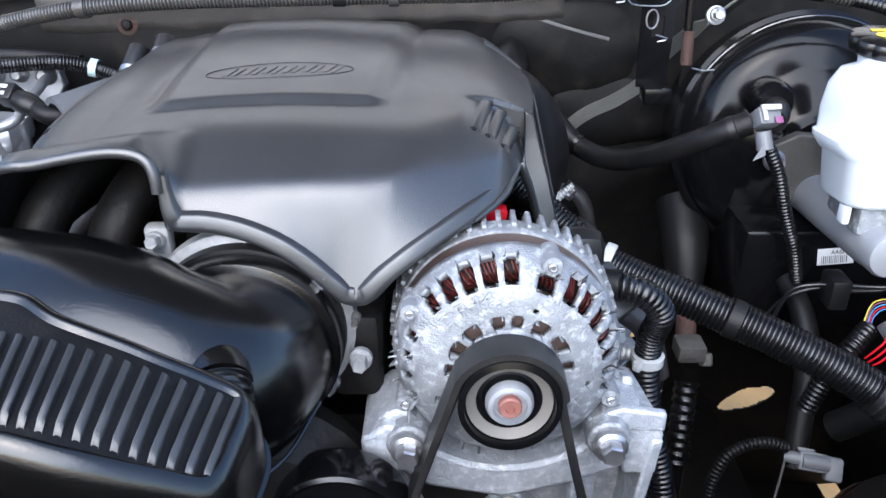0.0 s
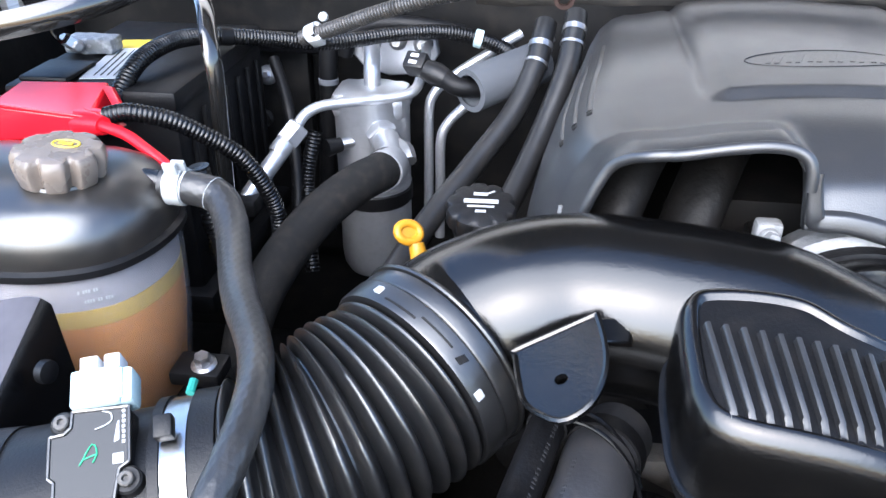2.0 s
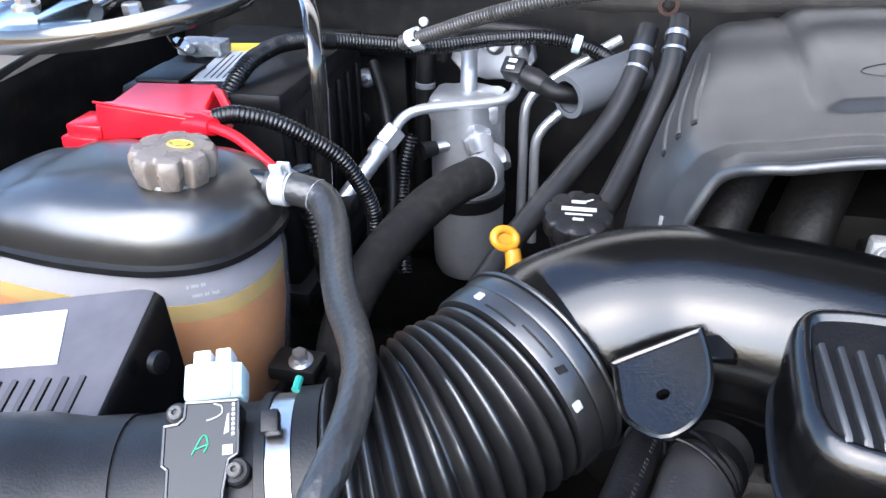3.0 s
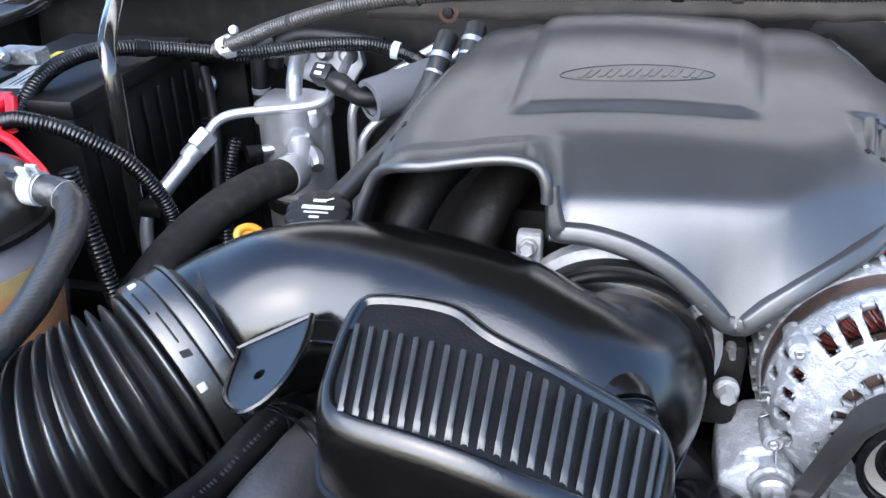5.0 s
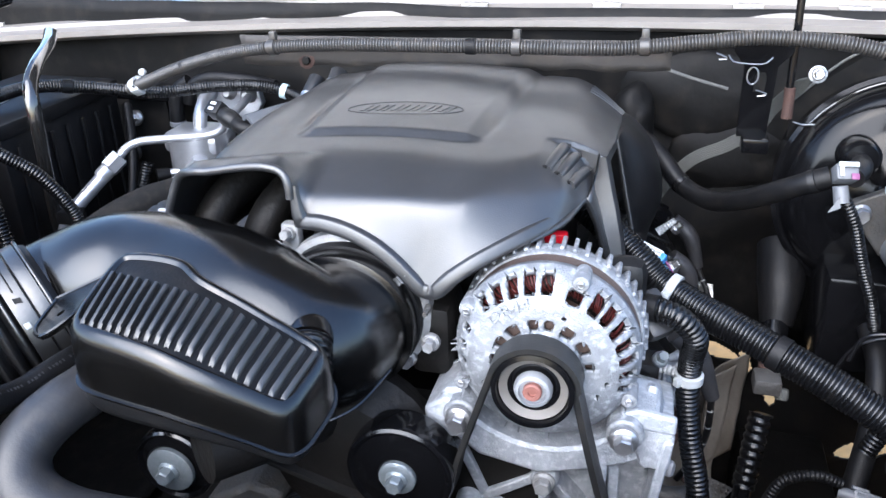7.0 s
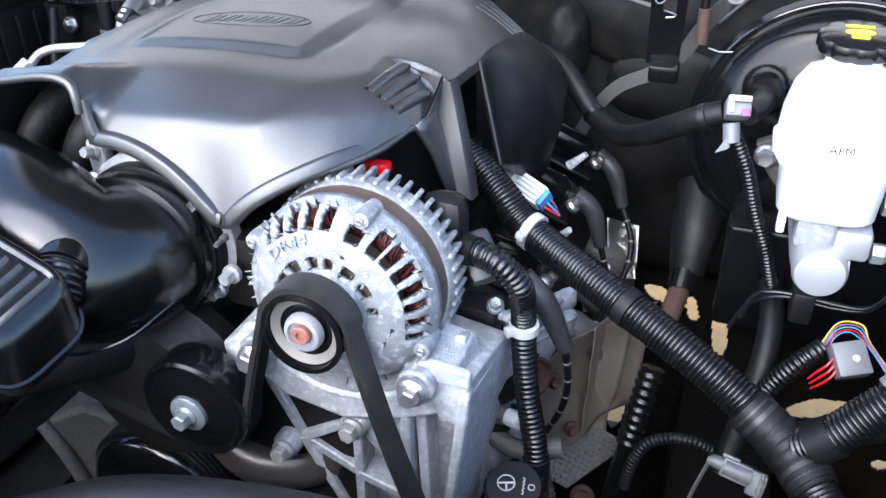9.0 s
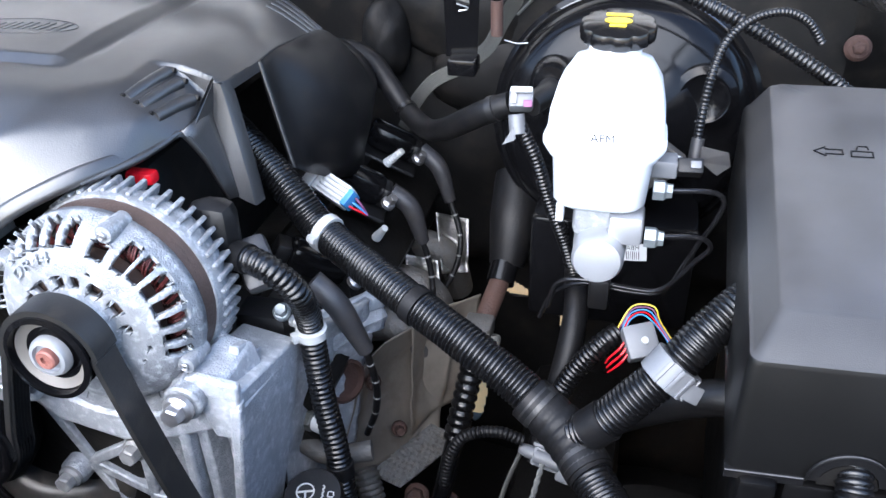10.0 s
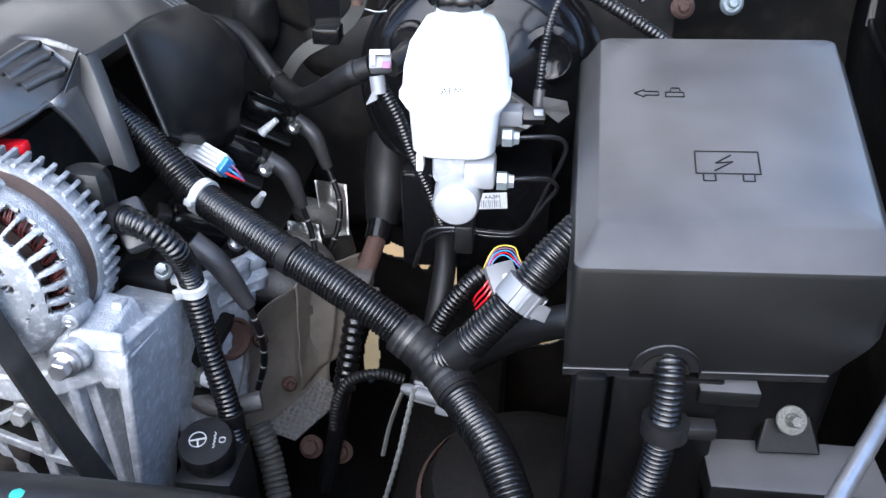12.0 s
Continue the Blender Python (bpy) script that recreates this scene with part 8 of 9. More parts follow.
hose("suction_hose", [(-0.467, 0.755, 1.022), (-0.472, 0.735, 1.024), (-0.488, 0.705, 1.024), (-0.512, 0.660, 1.014), (-0.537, 0.605, 0.990), (-0.552, 0.560, 0.955), (-0.556, 0.53, 0.90), (-0.55, 0.51, 0.84)], 0.0195, CLOTH, "thick dark cloth-covered air-conditioning hose", "hose", step=0.008, seg=22, bands=((0.02, 0.010, MATTE, "end_cuff"),))
t = thing("pipe_block", (-0.50, 0.95, 1.07), "bright aluminium pipe block bolted to the firewall", "pipe block")
part("plate", slab([(-0.545, 0.952, 1.085), (-0.53, 0.952, 1.068), (-0.50, 0.952, 1.058), (-0.455, 0.952, 1.062), (-0.44, 0.952, 1.085), (-0.445, 0.952, 1.108), (-0.50, 0.952, 1.118), (-0.54, 0.952, 1.110)], (0, -0.014, 0)), ALU, t, "", 30, 0, 0.002)
for x, z, r in ((-0.520, 1.098, 0.012), (-0.488, 1.100, 0.010), (-0.458, 1.098, 0.011)):
    part("fitting", turned([(r, 0.0), (r * 1.1, 0.004), (r * 0.9, 0.012), (r * 0.5, 0.016)], (x, 0.940, z), (0, -1, 0.1), 14), STEEL, t)
hose("ac_pipe", [(-0.520, 0.945, 1.098), (-0.517, 0.925, 1.098), (-0.511, 0.900, 1.092), (-0.508, 0.882, 1.078), (-0.507, 0.876, 1.058)], 0.0095, ALU, "bent aluminium pipe into the accumulator top", "pipe", "aluminium pipes", step=0.004, seg=18)
hose("ac_pipe", [(-0.455, 0.93, 1.098), (-0.448, 0.89, 1.095), (-0.447, 0.850, 1.088), (-0.452, 0.832, 1.077), (-0.470, 0.820, 1.073), (-0.510, 0.800, 1.073), (-0.540, 0.785, 1.072), (-0.555, 0.775, 1.066), (-0.563, 0.765, 1.055)], 0.0056, ALU, "slim bent aluminium refrigerant line", "pipe", "aluminium pipes", step=0.004, seg=14)
t = thing("pipe_joint", (-0.565, 0.76, 1.05), "aluminium union nut on a refrigerant line", "pipe joint")
part("nut", turned([(0.0115, -0.011), (0.0125, -0.009), (0.0125, 0.009), (0.0115, 0.011)], (-0.5655, 0.758, 1.050), (-0.4, -0.6, -0.5), 6), ALU, t, "", 20)
part("collar", turned([(0.0095, 0.010), (0.0105, 0.014), (0.0105, 0.022), (0.0095, 0.026)], (-0.5655, 0.758, 1.050), (-0.4, -0.6, -0.5), 18), ALU, t)
hose("ac_pipe", [(-0.568, 0.752, 1.045), (-0.582, 0.730, 1.026), (-0.598, 0.706, 1.004)], 0.0088, ALU, "straight aluminium refrigerant tube below its joint", "pipe", "aluminium pipes", step=0.006, seg=16)
hose("ac_pipe", [(-0.592, 0.715, 1.012), (-0.603, 0.698, 0.998), (-0.607, 0.688, 0.975), (-0.604, 0.680, 0.945), (-0.592, 0.670, 0.91)], 0.0070, ALU, "aluminium refrigerant elbow going down", "pipe", "aluminium pipes", step=0.004, seg=14)
t = thing("line_clip", (-0.60, 0.70, 1.0), "dark rubber-lined pipe clip", "clip")
part("clip", block((-0.612, 0.685, 0.990), (-0.585, 0.712, 1.008), 0.004), RUBBER, t)
t = thing("pressure_plug", (-0.44, 0.83, 1.11), "black pressure sensor plug with its cable sleeve", "connector")
m = basis((-0.447, 0.828, 1.106), (-0.2, -0.6, 0.7), (0.9, -0.1, -0.2))
part("shell", block((-0.012, -0.010, -0.010), (0.012, 0.010, 0.012), 0.003, m), MATTE, t)
part("mark", block((-0.005, -0.006, 0.012), (0.004, -0.002, 0.0128), 0.0003, m), PAPER, t, "small white print")
part("mark", block((-0.005, 0.002, 0.012), (0.004, 0.006, 0.0128), 0.0003, m), PAPER, t)
part("collar", tube([(-0.438, 0.823, 1.103), (-0.424, 0.818, 1.099), (-0.416, 0.815, 1.096)], [0.011, 0.0125, 0.0105], 16, 0.004), MATTE, t)
part("sleeve", tube([(-0.418, 0.816, 1.097), (-0.400, 0.808, 1.091), (-0.37, 0.82, 1.09), (-0.34, 0.84, 1.095)], 0.010, 14, 0.006), RUBBER, t)
t = thing("foam_sleeve", (-0.37, 0.82, 1.07), "grey foam insulation tube with an open end", "foam tube")
ax = Vector((0.66, 0.74, 0.10)).normalized()
part("tube", turned([(0.0165, 0.0), (0.0225, 0.0), (0.0228, 0.002), (0.0228, 0.10), (0.0165, 0.10), (0.0165, 0.002)], (-0.390, 0.800, 1.090), ax, 36, None, False), FOAM, t)
hose("heater_pipe", [(-0.345, 0.935, 1.115), (-0.375, 0.925, 1.098), (-0.425, 0.908, 1.066), (-0.441, 0.902, 1.050), (-0.446, 0.898, 1.030), (-0.446, 0.895, 0.97), (-0.446, 0.89, 0.88)], 0.0058, ALU, "bent aluminium heater pipe down the firewall", "pipe", "aluminium pipes", step=0.004, seg=14)
hose("heater_pipe", [(-0.310, 0.925, 1.115), (-0.345, 0.912, 1.092), (-0.405, 0.890, 1.040), (-0.424, 0.883, 1.020), (-0.430, 0.880, 1.0), (-0.430, 0.878, 0.95), (-0.43, 0.875, 0.88)], 0.0058, ALU, "bent aluminium heater pipe down the firewall", "pipe", "aluminium pipes", step=0.004, seg=14)
hose("heater_hose", [(-0.318, 0.862, 1.145), (-0.321, 0.845, 1.132), (-0.326, 0.825, 1.110), (-0.345, 0.785, 1.073), (-0.380, 0.730, 1.037), (-0.417, 0.660, 1.004), (-0.445, 0.575, 0.975), (-0.462, 0.51, 0.945), (-0.48, 0.45, 0.90)], 0.0115, WOVEN, "dark woven-pattern heater hose with a pale clamp", "hose", "heater hoses", step=0.007, seg=16, bands=((0.06, 0.006, STEEL, "clamp"), (0.10, 0.003, STEEL, "clamp")))
hose("heater_hose", [(-0.288, 0.862, 1.155), (-0.289, 0.845, 1.142), (-0.295, 0.815, 1.110), (-0.315, 0.765, 1.062), (-0.340, 0.700, 1.020), (-0.37, 0.62, 0.985), (-0.39, 0.55, 0.95)], 0.0115, WOVEN, "dark woven-pattern heater hose with a pale clamp", "hose", "heater hoses", step=0.007, seg=16, bands=((0.06, 0.006, STEEL, "clamp"), (0.10, 0.003, STEEL, "clamp")))

# firewall conduits
COND = [(-0.565, 0.818, 1.132), (-0.53, 0.806, 1.146), (-0.47, 0.792, 1.170), (-0.40, 0.775, 1.192), (-0.326, 0.7615, 1.2070), (-0.24, 0.757, 1.214), (-0.15, 0.754, 1.217), (-0.0435, 0.752, 1.2195), (0.06, 0.752, 1.222), (0.14, 0.757, 1.230), (0.20, 0.76, 1.236), (0.27, 0.757, 1.234), (0.33, 0.748, 1.224), (0.36, 0.743, 1.218)]
COND3 = [(0.35, 0.745, 1.220), (0.39, 0.737, 1.211), (0.44, 0.726, 1.193), (0.485, 0.723, 1.170), (0.530, 0.722, 1.143), (0.57, 0.72, 1.11)]
hose("servo_conduit", COND3, 0.0062, LOOM, "black corrugated conduit dropping behind the fuse box", "conduit", "conduits", 0.0042, 0.0014, 14, bands=((0.02, 0.012, RUBBER, "tape_band"),))
hose("firewall_conduit", COND, 0.0078, GREYLOOM, "dusty grey corrugated conduit along the top of the firewall", "conduit", "conduits", 0.0034, 0.0017, 14, bands=((0.02, 0.014, RUBBER, "tape_band"), (0.52, 0.010, RUBBER, "tape_band"), (0.97, 0.014, RUBBER, "tape_band")))
for p, w in (((-0.326, 0.7615, 1.2070), (1, -0.1, 0.12)), ((-0.0435, 0.752, 1.2195), (1, 0, 0.02)), ((0.087, 0.753, 1.2245), (1, 0, 0.05))):
    t = thing("conduit_clip", p, "grey plastic clip holding the firewall conduit", "clip", "conduit clips")
    part("band", ring_band(p, w, 0.0080, 0.009, 0.0014, 20), GREYLOOM, t)
    part("stem", block((p[0] - 0.004, p[1] - 0.002, p[2] - 0.001), (p[0] + 0.004, p[1] + 0.006, p[2] + 0.018), 0.0015), GREYLOOM, t)
COND2 = [(-0.690, 0.650, 1.112), (-0.684, 0.665, 1.128), (-0.679, 0.69, 1.141), (-0.672, 0.72, 1.146), (-0.662, 0.75, 1.146), (-0.640, 0.782, 1.141), (-0.60, 0.815, 1.131), (-0.545, 0.842, 1.122), (-0.48, 0.885, 1.122), (-0.43, 0.908, 1.120), (-0.390, 0.915, 1.112), (-0.355, 0.905, 1.100), (-0.338, 0.885, 1.082), (-0.332, 0.87, 1.06)]
hose("engine_conduit", COND2, 0.0085, LOOM, "black corrugated conduit crossing behind the accumulator", "conduit", "conduits", 0.0036, 0.0011, 14, bands=((0.30, 0.012, RUBBER, "tape_band"), (0.95, 0.012, RUBBER, "tape_band")))
hose("wrapped_loom", [(-0.55, 0.928, 1.085), (-0.540, 0.925, 1.108), (-0.51, 0.925, 1.122), (-0.46, 0.925, 1.122), (-0.41, 0.925, 1.115)], 0.010, RUBBER, "black wrapped loom with a pink thread", "wiring loom", "wiring looms", step=0.006)
hose("drain_hose", [(-0.545, 0.928, 1.115), (-0.560, 0.925, 1.105), (-0.568, 0.922, 1.085), (-0.570, 0.92, 1.03), (-0.575, 0.915, 0.95), (-0.58, 0.91, 0.86)], 0.011, RUBBER, "black rubber drain hose with a grey band", "hose", step=0.008, bands=((0.27, 0.006, GREYPL, "band"),))
t = thing("hose_band", (-0.392, 0.914, 1.112), "pale green nylon tie on the engine conduit", "cable tie", "cable ties")
part("band", ring_band((-0.392, 0.9145, 1.1125), (1, 0.05, -0.25), 0.0088, 0.008, 0.0014), PALEBLUE, t)
t = thing("conduit_tie", (-0.553, 0.82, 1.137), "white nylon strap joining two conduits", "cable tie", "cable ties")
m = basis((-0.550, 0.818, 1.140), (-0.2, -0.75, 0.6), (0.8, -0.2, 0.4))
part("strap", ring_band((-0.551, 0.814, 1.139), (0.8, -0.25, 0.4), 0.0084, 0.013, 0.0016), NYLON, t)
part("buckle", block((-0.006, -0.016, -0.005), (0.008, 0.004, 0.010), 0.002, m), NYLON, t)
part("ball", turned([(0.001, -0.005), (0.0045, -0.003), (0.0052, 0.0), (0.0045, 0.003), (0.001, 0.005)], (-0.541, 0.816, 1.155), (0, -1, 0.3), 14), NYLON, t)

# firewall flap, studs
def flap():
    rows = []
    for i in range(50):
        x = -0.385 + 0.500 * i / 49
        top, low = 1.212 + 0.02 * (x + 0.385) , 1.176 + 0.028 * (x + 0.385) + 0.003 * noise.noise(Vector((x * 30, 0, 0)))
        rows.append([Vector((x, 0.802 - 0.005 * f + 0.003 * noise.noise(Vector((x * 14, f * 3, 1))), low + (top - low) * f)) for f in (0, 0.25, 0.5, 0.75, 1.0)])
    t = thing("firewall_flap", (-0.13, 0.80, 1.176), "weathered dark rubber flap hanging over the firewall seam", "flap", "")
    part("sheet", skin(rows, False, False), FLAP, t, "", 60, 0.003)
    part("washer", turned([(0.0095, 0.0), (0.010, 0.001), (0.006, 0.002), (0.0055, -0.002)], (-0.302, 0.798, 1.1845), (0, -1, 0.15), 20), RUST, t, "rusty washer")
    part("stud", turned([(0.005, -0.004), (0.005, 0.006), (0.003, 0.007)], (-0.302, 0.798, 1.1845), (0, -1, 0.15), 6), GREASE, t, "dark stud")


flap()
for p, mat, lab in (((-0.647, 0.930, 1.055), STEEL, "bright washer bolt on the firewall"), ((-0.655, 0.925, 1.0), GREASE, "dark washer bolt on the firewall"), ((0.619, 0.885, 1.133), ZINC, "bright capped stud beside the hinge"), ((0.565, 0.86, 1.135), RUST, "rusty stud on the inner fender")):
    t = thing("firewall_stud", p, lab, "bolt", "firewall studs")
    part("washer", turned([(0.012, -0.004), (0.012, 0.0), (0.009, 0.003)], p, (0, -1, 0.3), 20), mat, t)
    part("head", turned([(0.006, 0.0), (0.006, 0.008), (0.004, 0.0095)], p, (0, -1, 0.3), 6), mat, t, "", 20)

# sheet edges, pads and folded tabs on the firewall behind the engine
panel = setting("wall_cowl_side", slab([(0.294, 0.850, 1.198), (0.249, 0.850, 1.153), (0.250, 0.850, 1.090), (0.560, 0.870, 1.090), (0.560, 0.870, 1.235), (0.340, 0.855, 1.222)], (0, 0.004, 0)), INSUL, "black weathered sheet panel beside the brake servo", "panel")
part("edge", tube([(0.340, 0.852, 1.2225), (0.294, 0.848, 1.1985), (0.249, 0.848, 1.153)], 0.0016, 8, 0.01), STRAP, panel, "pale line along the sheet edge")


def pillow(at, rx, ry, rz, seed):
    """A soft padded bulge with creases."""
    at = Vector(at)
    rings = []
    for j in range(1, 16):
        b = math.pi * j / 16
        ring = []
        for i in range(32):
            a = 2 * math.pi * i / 32
            d = Vector((math.cos(a) * math.sin(b), -math.cos(b), math.sin(a) * math.sin(b)))
            k = 1 + 0.16 * noise.noise(d * 1.6 + Vector((seed, 0, 0))) + 0.05 * noise.noise(d * 5 + Vector((0, seed, 0)))
            ring.append(at + Vector((d.x * rx, d.y * ry, d.z * rz)) * k)
        rings.append(ring)
    return skin(rings)


t = thing("insulation_pad", (0.14, 0.96, 1.05), "black padded firewall insulation with soft bulges", "insulation pad")
for k, (p, rx, ry, rz) in enumerate((((0.155, 0.985, 1.120), 0.10, 0.024, 0.060), ((0.075, 0.962, 1.085), 0.030, 0.035, 0.050), ((0.210, 0.980, 1.040), 0.090, 0.020, 0.050))):
    part("bulge", pillow(p, rx, ry, rz, 3.0 * k), INSUL, t, "", 60)
part("seam", tube([(0.100, 0.928, 1.166), (0.140, 0.926, 1.154), (0.186, 0.926, 1.142)], 0.0022, 8, 0.01, flat=0.5), STRAP, t, "dull folded seam edge")
t = thing("bracket_tabs", (0.2, 0.79, 1.14), "worn folded tabs and edge highlights of the firewall bracket", "bracket")
# Thin bright tubes drawn for highlights along the worn edges.
for q in (((0.159, 0.788, 1.2135), (0.171, 0.788, 1.2085), (0.162, 0.788, 1.2070)), ((0.202, 0.786, 1.1775), (0.214, 0.786, 1.1735), (0.204, 0.786, 1.1710)), ((0.245, 0.800, 1.1420), (0.256, 0.800, 1.1395), (0.267, 0.800, 1.1405)), ((0.171, 0.786, 1.2125), (0.178, 0.786, 1.2055), (0.205, 0.786, 1.2045), (0.214, 0.786, 1.2115))):
    part("tab", tube(q, 0.0007, 6, 0.004), STEEL, t)
part("slot_rim", tube([(0.197 + 0.0055 * math.cos(a), 0.7865, 1.192 + 0.0090 * math.sin(a)) for a in (2 * math.pi * k / 16 for k in range(17))], 0.0008, 6, 0.003), STEEL, t, "worn rim of the slot with its edge highlight")

# dark panels and cables behind the brace
hose("ground_cable", [(-0.62, 0.88, 1.09), (-0.60, 0.85, 1.06), (-0.585, 0.82, 1.02), (-0.575, 0.79, 0.98), (-0.57, 0.76, 0.93)], 0.0065, RUBBER, "black cable hanging behind the brace", "cable", step=0.008)
hose("side_loom", [(-0.56, 0.82, 1.03), (-0.565, 0.80, 0.99), (-0.56, 0.77, 0.95), (-0.55, 0.74, 0.90)], 0.008, LOOM, "short black corrugated loom under the union", "wiring loom", "wiring looms", 0.0042, 0.0014, 14)
t = thing("relay_bracket", (-0.61, 0.94, 1.03), "black steel bracket on the firewall behind the brace", "bracket")
part("shelf", block((-0.67, 0.92, 1.085), (-0.575, 0.97, 1.10), 0.003), PAINT, t)
part("plate", block((-0.665, 0.945, 0.96), (-0.60, 0.965, 1.085), 0.003), INSUL, t)


# ---- oil cap and dipstick ----
t = thing("oil_cap", (-0.356, 0.557, 1.06), "black fluted oil filler cap with pale printing", "oil cap")
ax = Vector((0.02, -0.25, 1)).normalized()
at = Vector((-0.356, 0.560, 1.070))
cap = part("cap", scalloped([(0.020, -0.016, 0), (0.024, 0.0, 1), (0.0268, 0.002, 1), (0.0270, 0.011, 1), (0.0255, 0.0145, 1), (0.021, 0.016, 0), (0.004, 0.0162, 0)], at, ax, 10, 0.0028, 80), MATTE, t)
m = basis(at + ax * 0.0163, ax, (1, 0.05, 0))
part("can_mark", block((-0.006, 0.008, 0), (0.005, 0.0115, 0.0004), 0.0001, m), PRINT, cap, "white oil can symbol")
part("spout_mark", tube([m @ Vector((0.004, 0.010, 0.0003)), m @ Vector((0.010, 0.0135, 0.0003))], 0.0007, 6, 0.003), PRINT, cap)
for y, w, h in ((0.0015, 0.013, 0.0022), (-0.0045, 0.010, 0.0010), (-0.010, 0.004, 0.0014)):
    part("print_bar", block((-w, y - h, 0), (w, y + h, 0.0004), 0.0001, m), PRINT, cap)
part("neck", tube([at - ax * 0.012, at - ax * 0.05], 0.019, 20, 0.01), CASTDARK, t)
t = thing("dipstick", (-0.40, 0.49, 1.06), "yellow plastic dipstick handle on a dark tube", "dipstick")
m = basis((-0.408, 0.538, 1.066), (0.55, -0.55, 0.62), (0.7, 0.6, -0.35))
loop = [m @ Vector((0.0095 * math.cos(a), 0.0072 * math.sin(a), 0)) for a in (2 * math.pi * k / 24 for k in range(25))]
part("handle", tube(loop, 0.0034, 10, 0.003), YELLOW, t)
part("web", slab([m @ Vector((0.007 * math.cos(a), 0.005 * math.sin(a), -0.001)) for a in (2 * math.pi * k / 16 for k in range(16))], m.to_3x3() @ Vector((0, 0, 0.0015))), YELLOW, t, "", 0)
part("stem", tube([m @ Vector((0.006, -0.008, -0.001)), m @ Vector((0.008, -0.018, -0.003)), m @ Vector((0.007, -0.026, -0.006))], [0.006, 0.0065, 0.0055], 12, 0.004), YELLOW, t)
part("tube", tube([m @ Vector((0.007, -0.024, -0.006)), (-0.412, 0.54, 1.01), (-0.425, 0.54, 0.96), (-0.43, 0.55, 0.90)], 0.0062, 12, 0.008), MATTE, t, "dark guide tube")


# ---- air cleaner, sensor and bellows ----
SENSOR, SENSOR_WAY = Vector((-0.505, 0.272, 1.041)), Vector((0.95, 0.30, 0.08)).normalized()


def air_cleaner():
    t = thing("air_cleaner", (-0.68, 0.30, 0.90), "dark grey plastic air cleaner box with a white label", "air cleaner")
    # lid: a sloping top that falls towards the front, with a rounded right side
    back, front = Vector((-0.605, 0.385, 1.090)), Vector((-0.585, 0.20, 1.030))
    left = Vector((-0.235, 0.0, -0.055))
    nrm = (front - back).cross(left).normalized()
    if nrm.z < 0:
        nrm = -nrm
    down = Vector((0.02, 0.0, -0.16))
    secs = []
    for v in (0.0, 0.33, 0.66, 1.0):
        p = back.lerp(front, v)
        secs.append([p + left + down, p + left, p + left * 0.04 + nrm * 0.001, p + left * 0.012 - nrm * 0.002, p - nrm * 0.009, p + down * 0.5, p + down])
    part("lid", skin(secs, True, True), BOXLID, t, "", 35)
    along_v = (front - back).normalized()
    for k in range(14):
        a = back + along_v * 0.066 + left * (0.094 + 0.053 * k) + nrm * 0.001
        b = a + along_v * 0.13
        part("rib", tube([a, a.lerp(b, 0.5), b], 0.0024, 8, 0.02), BOXLID, t)
    lab = [back + along_v * 0.012 + left * 0.26, back + along_v * 0.055 + left * 0.20, back + along_v * 0.055 + left * 0.80, back + along_v * 0.012 + left * 0.80]
    part("label", slab([q + nrm * 0.001 for q in lab], nrm * 0.0008), PAPER, t, "blank-looking white label", 0)
    part("screw", turned([(0.007, -0.002), (0.007, 0.003), (0.004, 0.004)], (-0.586, 0.345, 1.065), (1, -0.2, 0.1), 16), MATTE, t)
    part("outlet", tube([SENSOR - SENSOR_WAY * 0.12, SENSOR - SENSOR_WAY * 0.085, SENSOR - SENSOR_WAY * 0.062, SENSOR - SENSOR_WAY * 0.045], [0.061, 0.059, 0.053, 0.0515], 48, 0.006), MATTE, t)


air_cleaner()


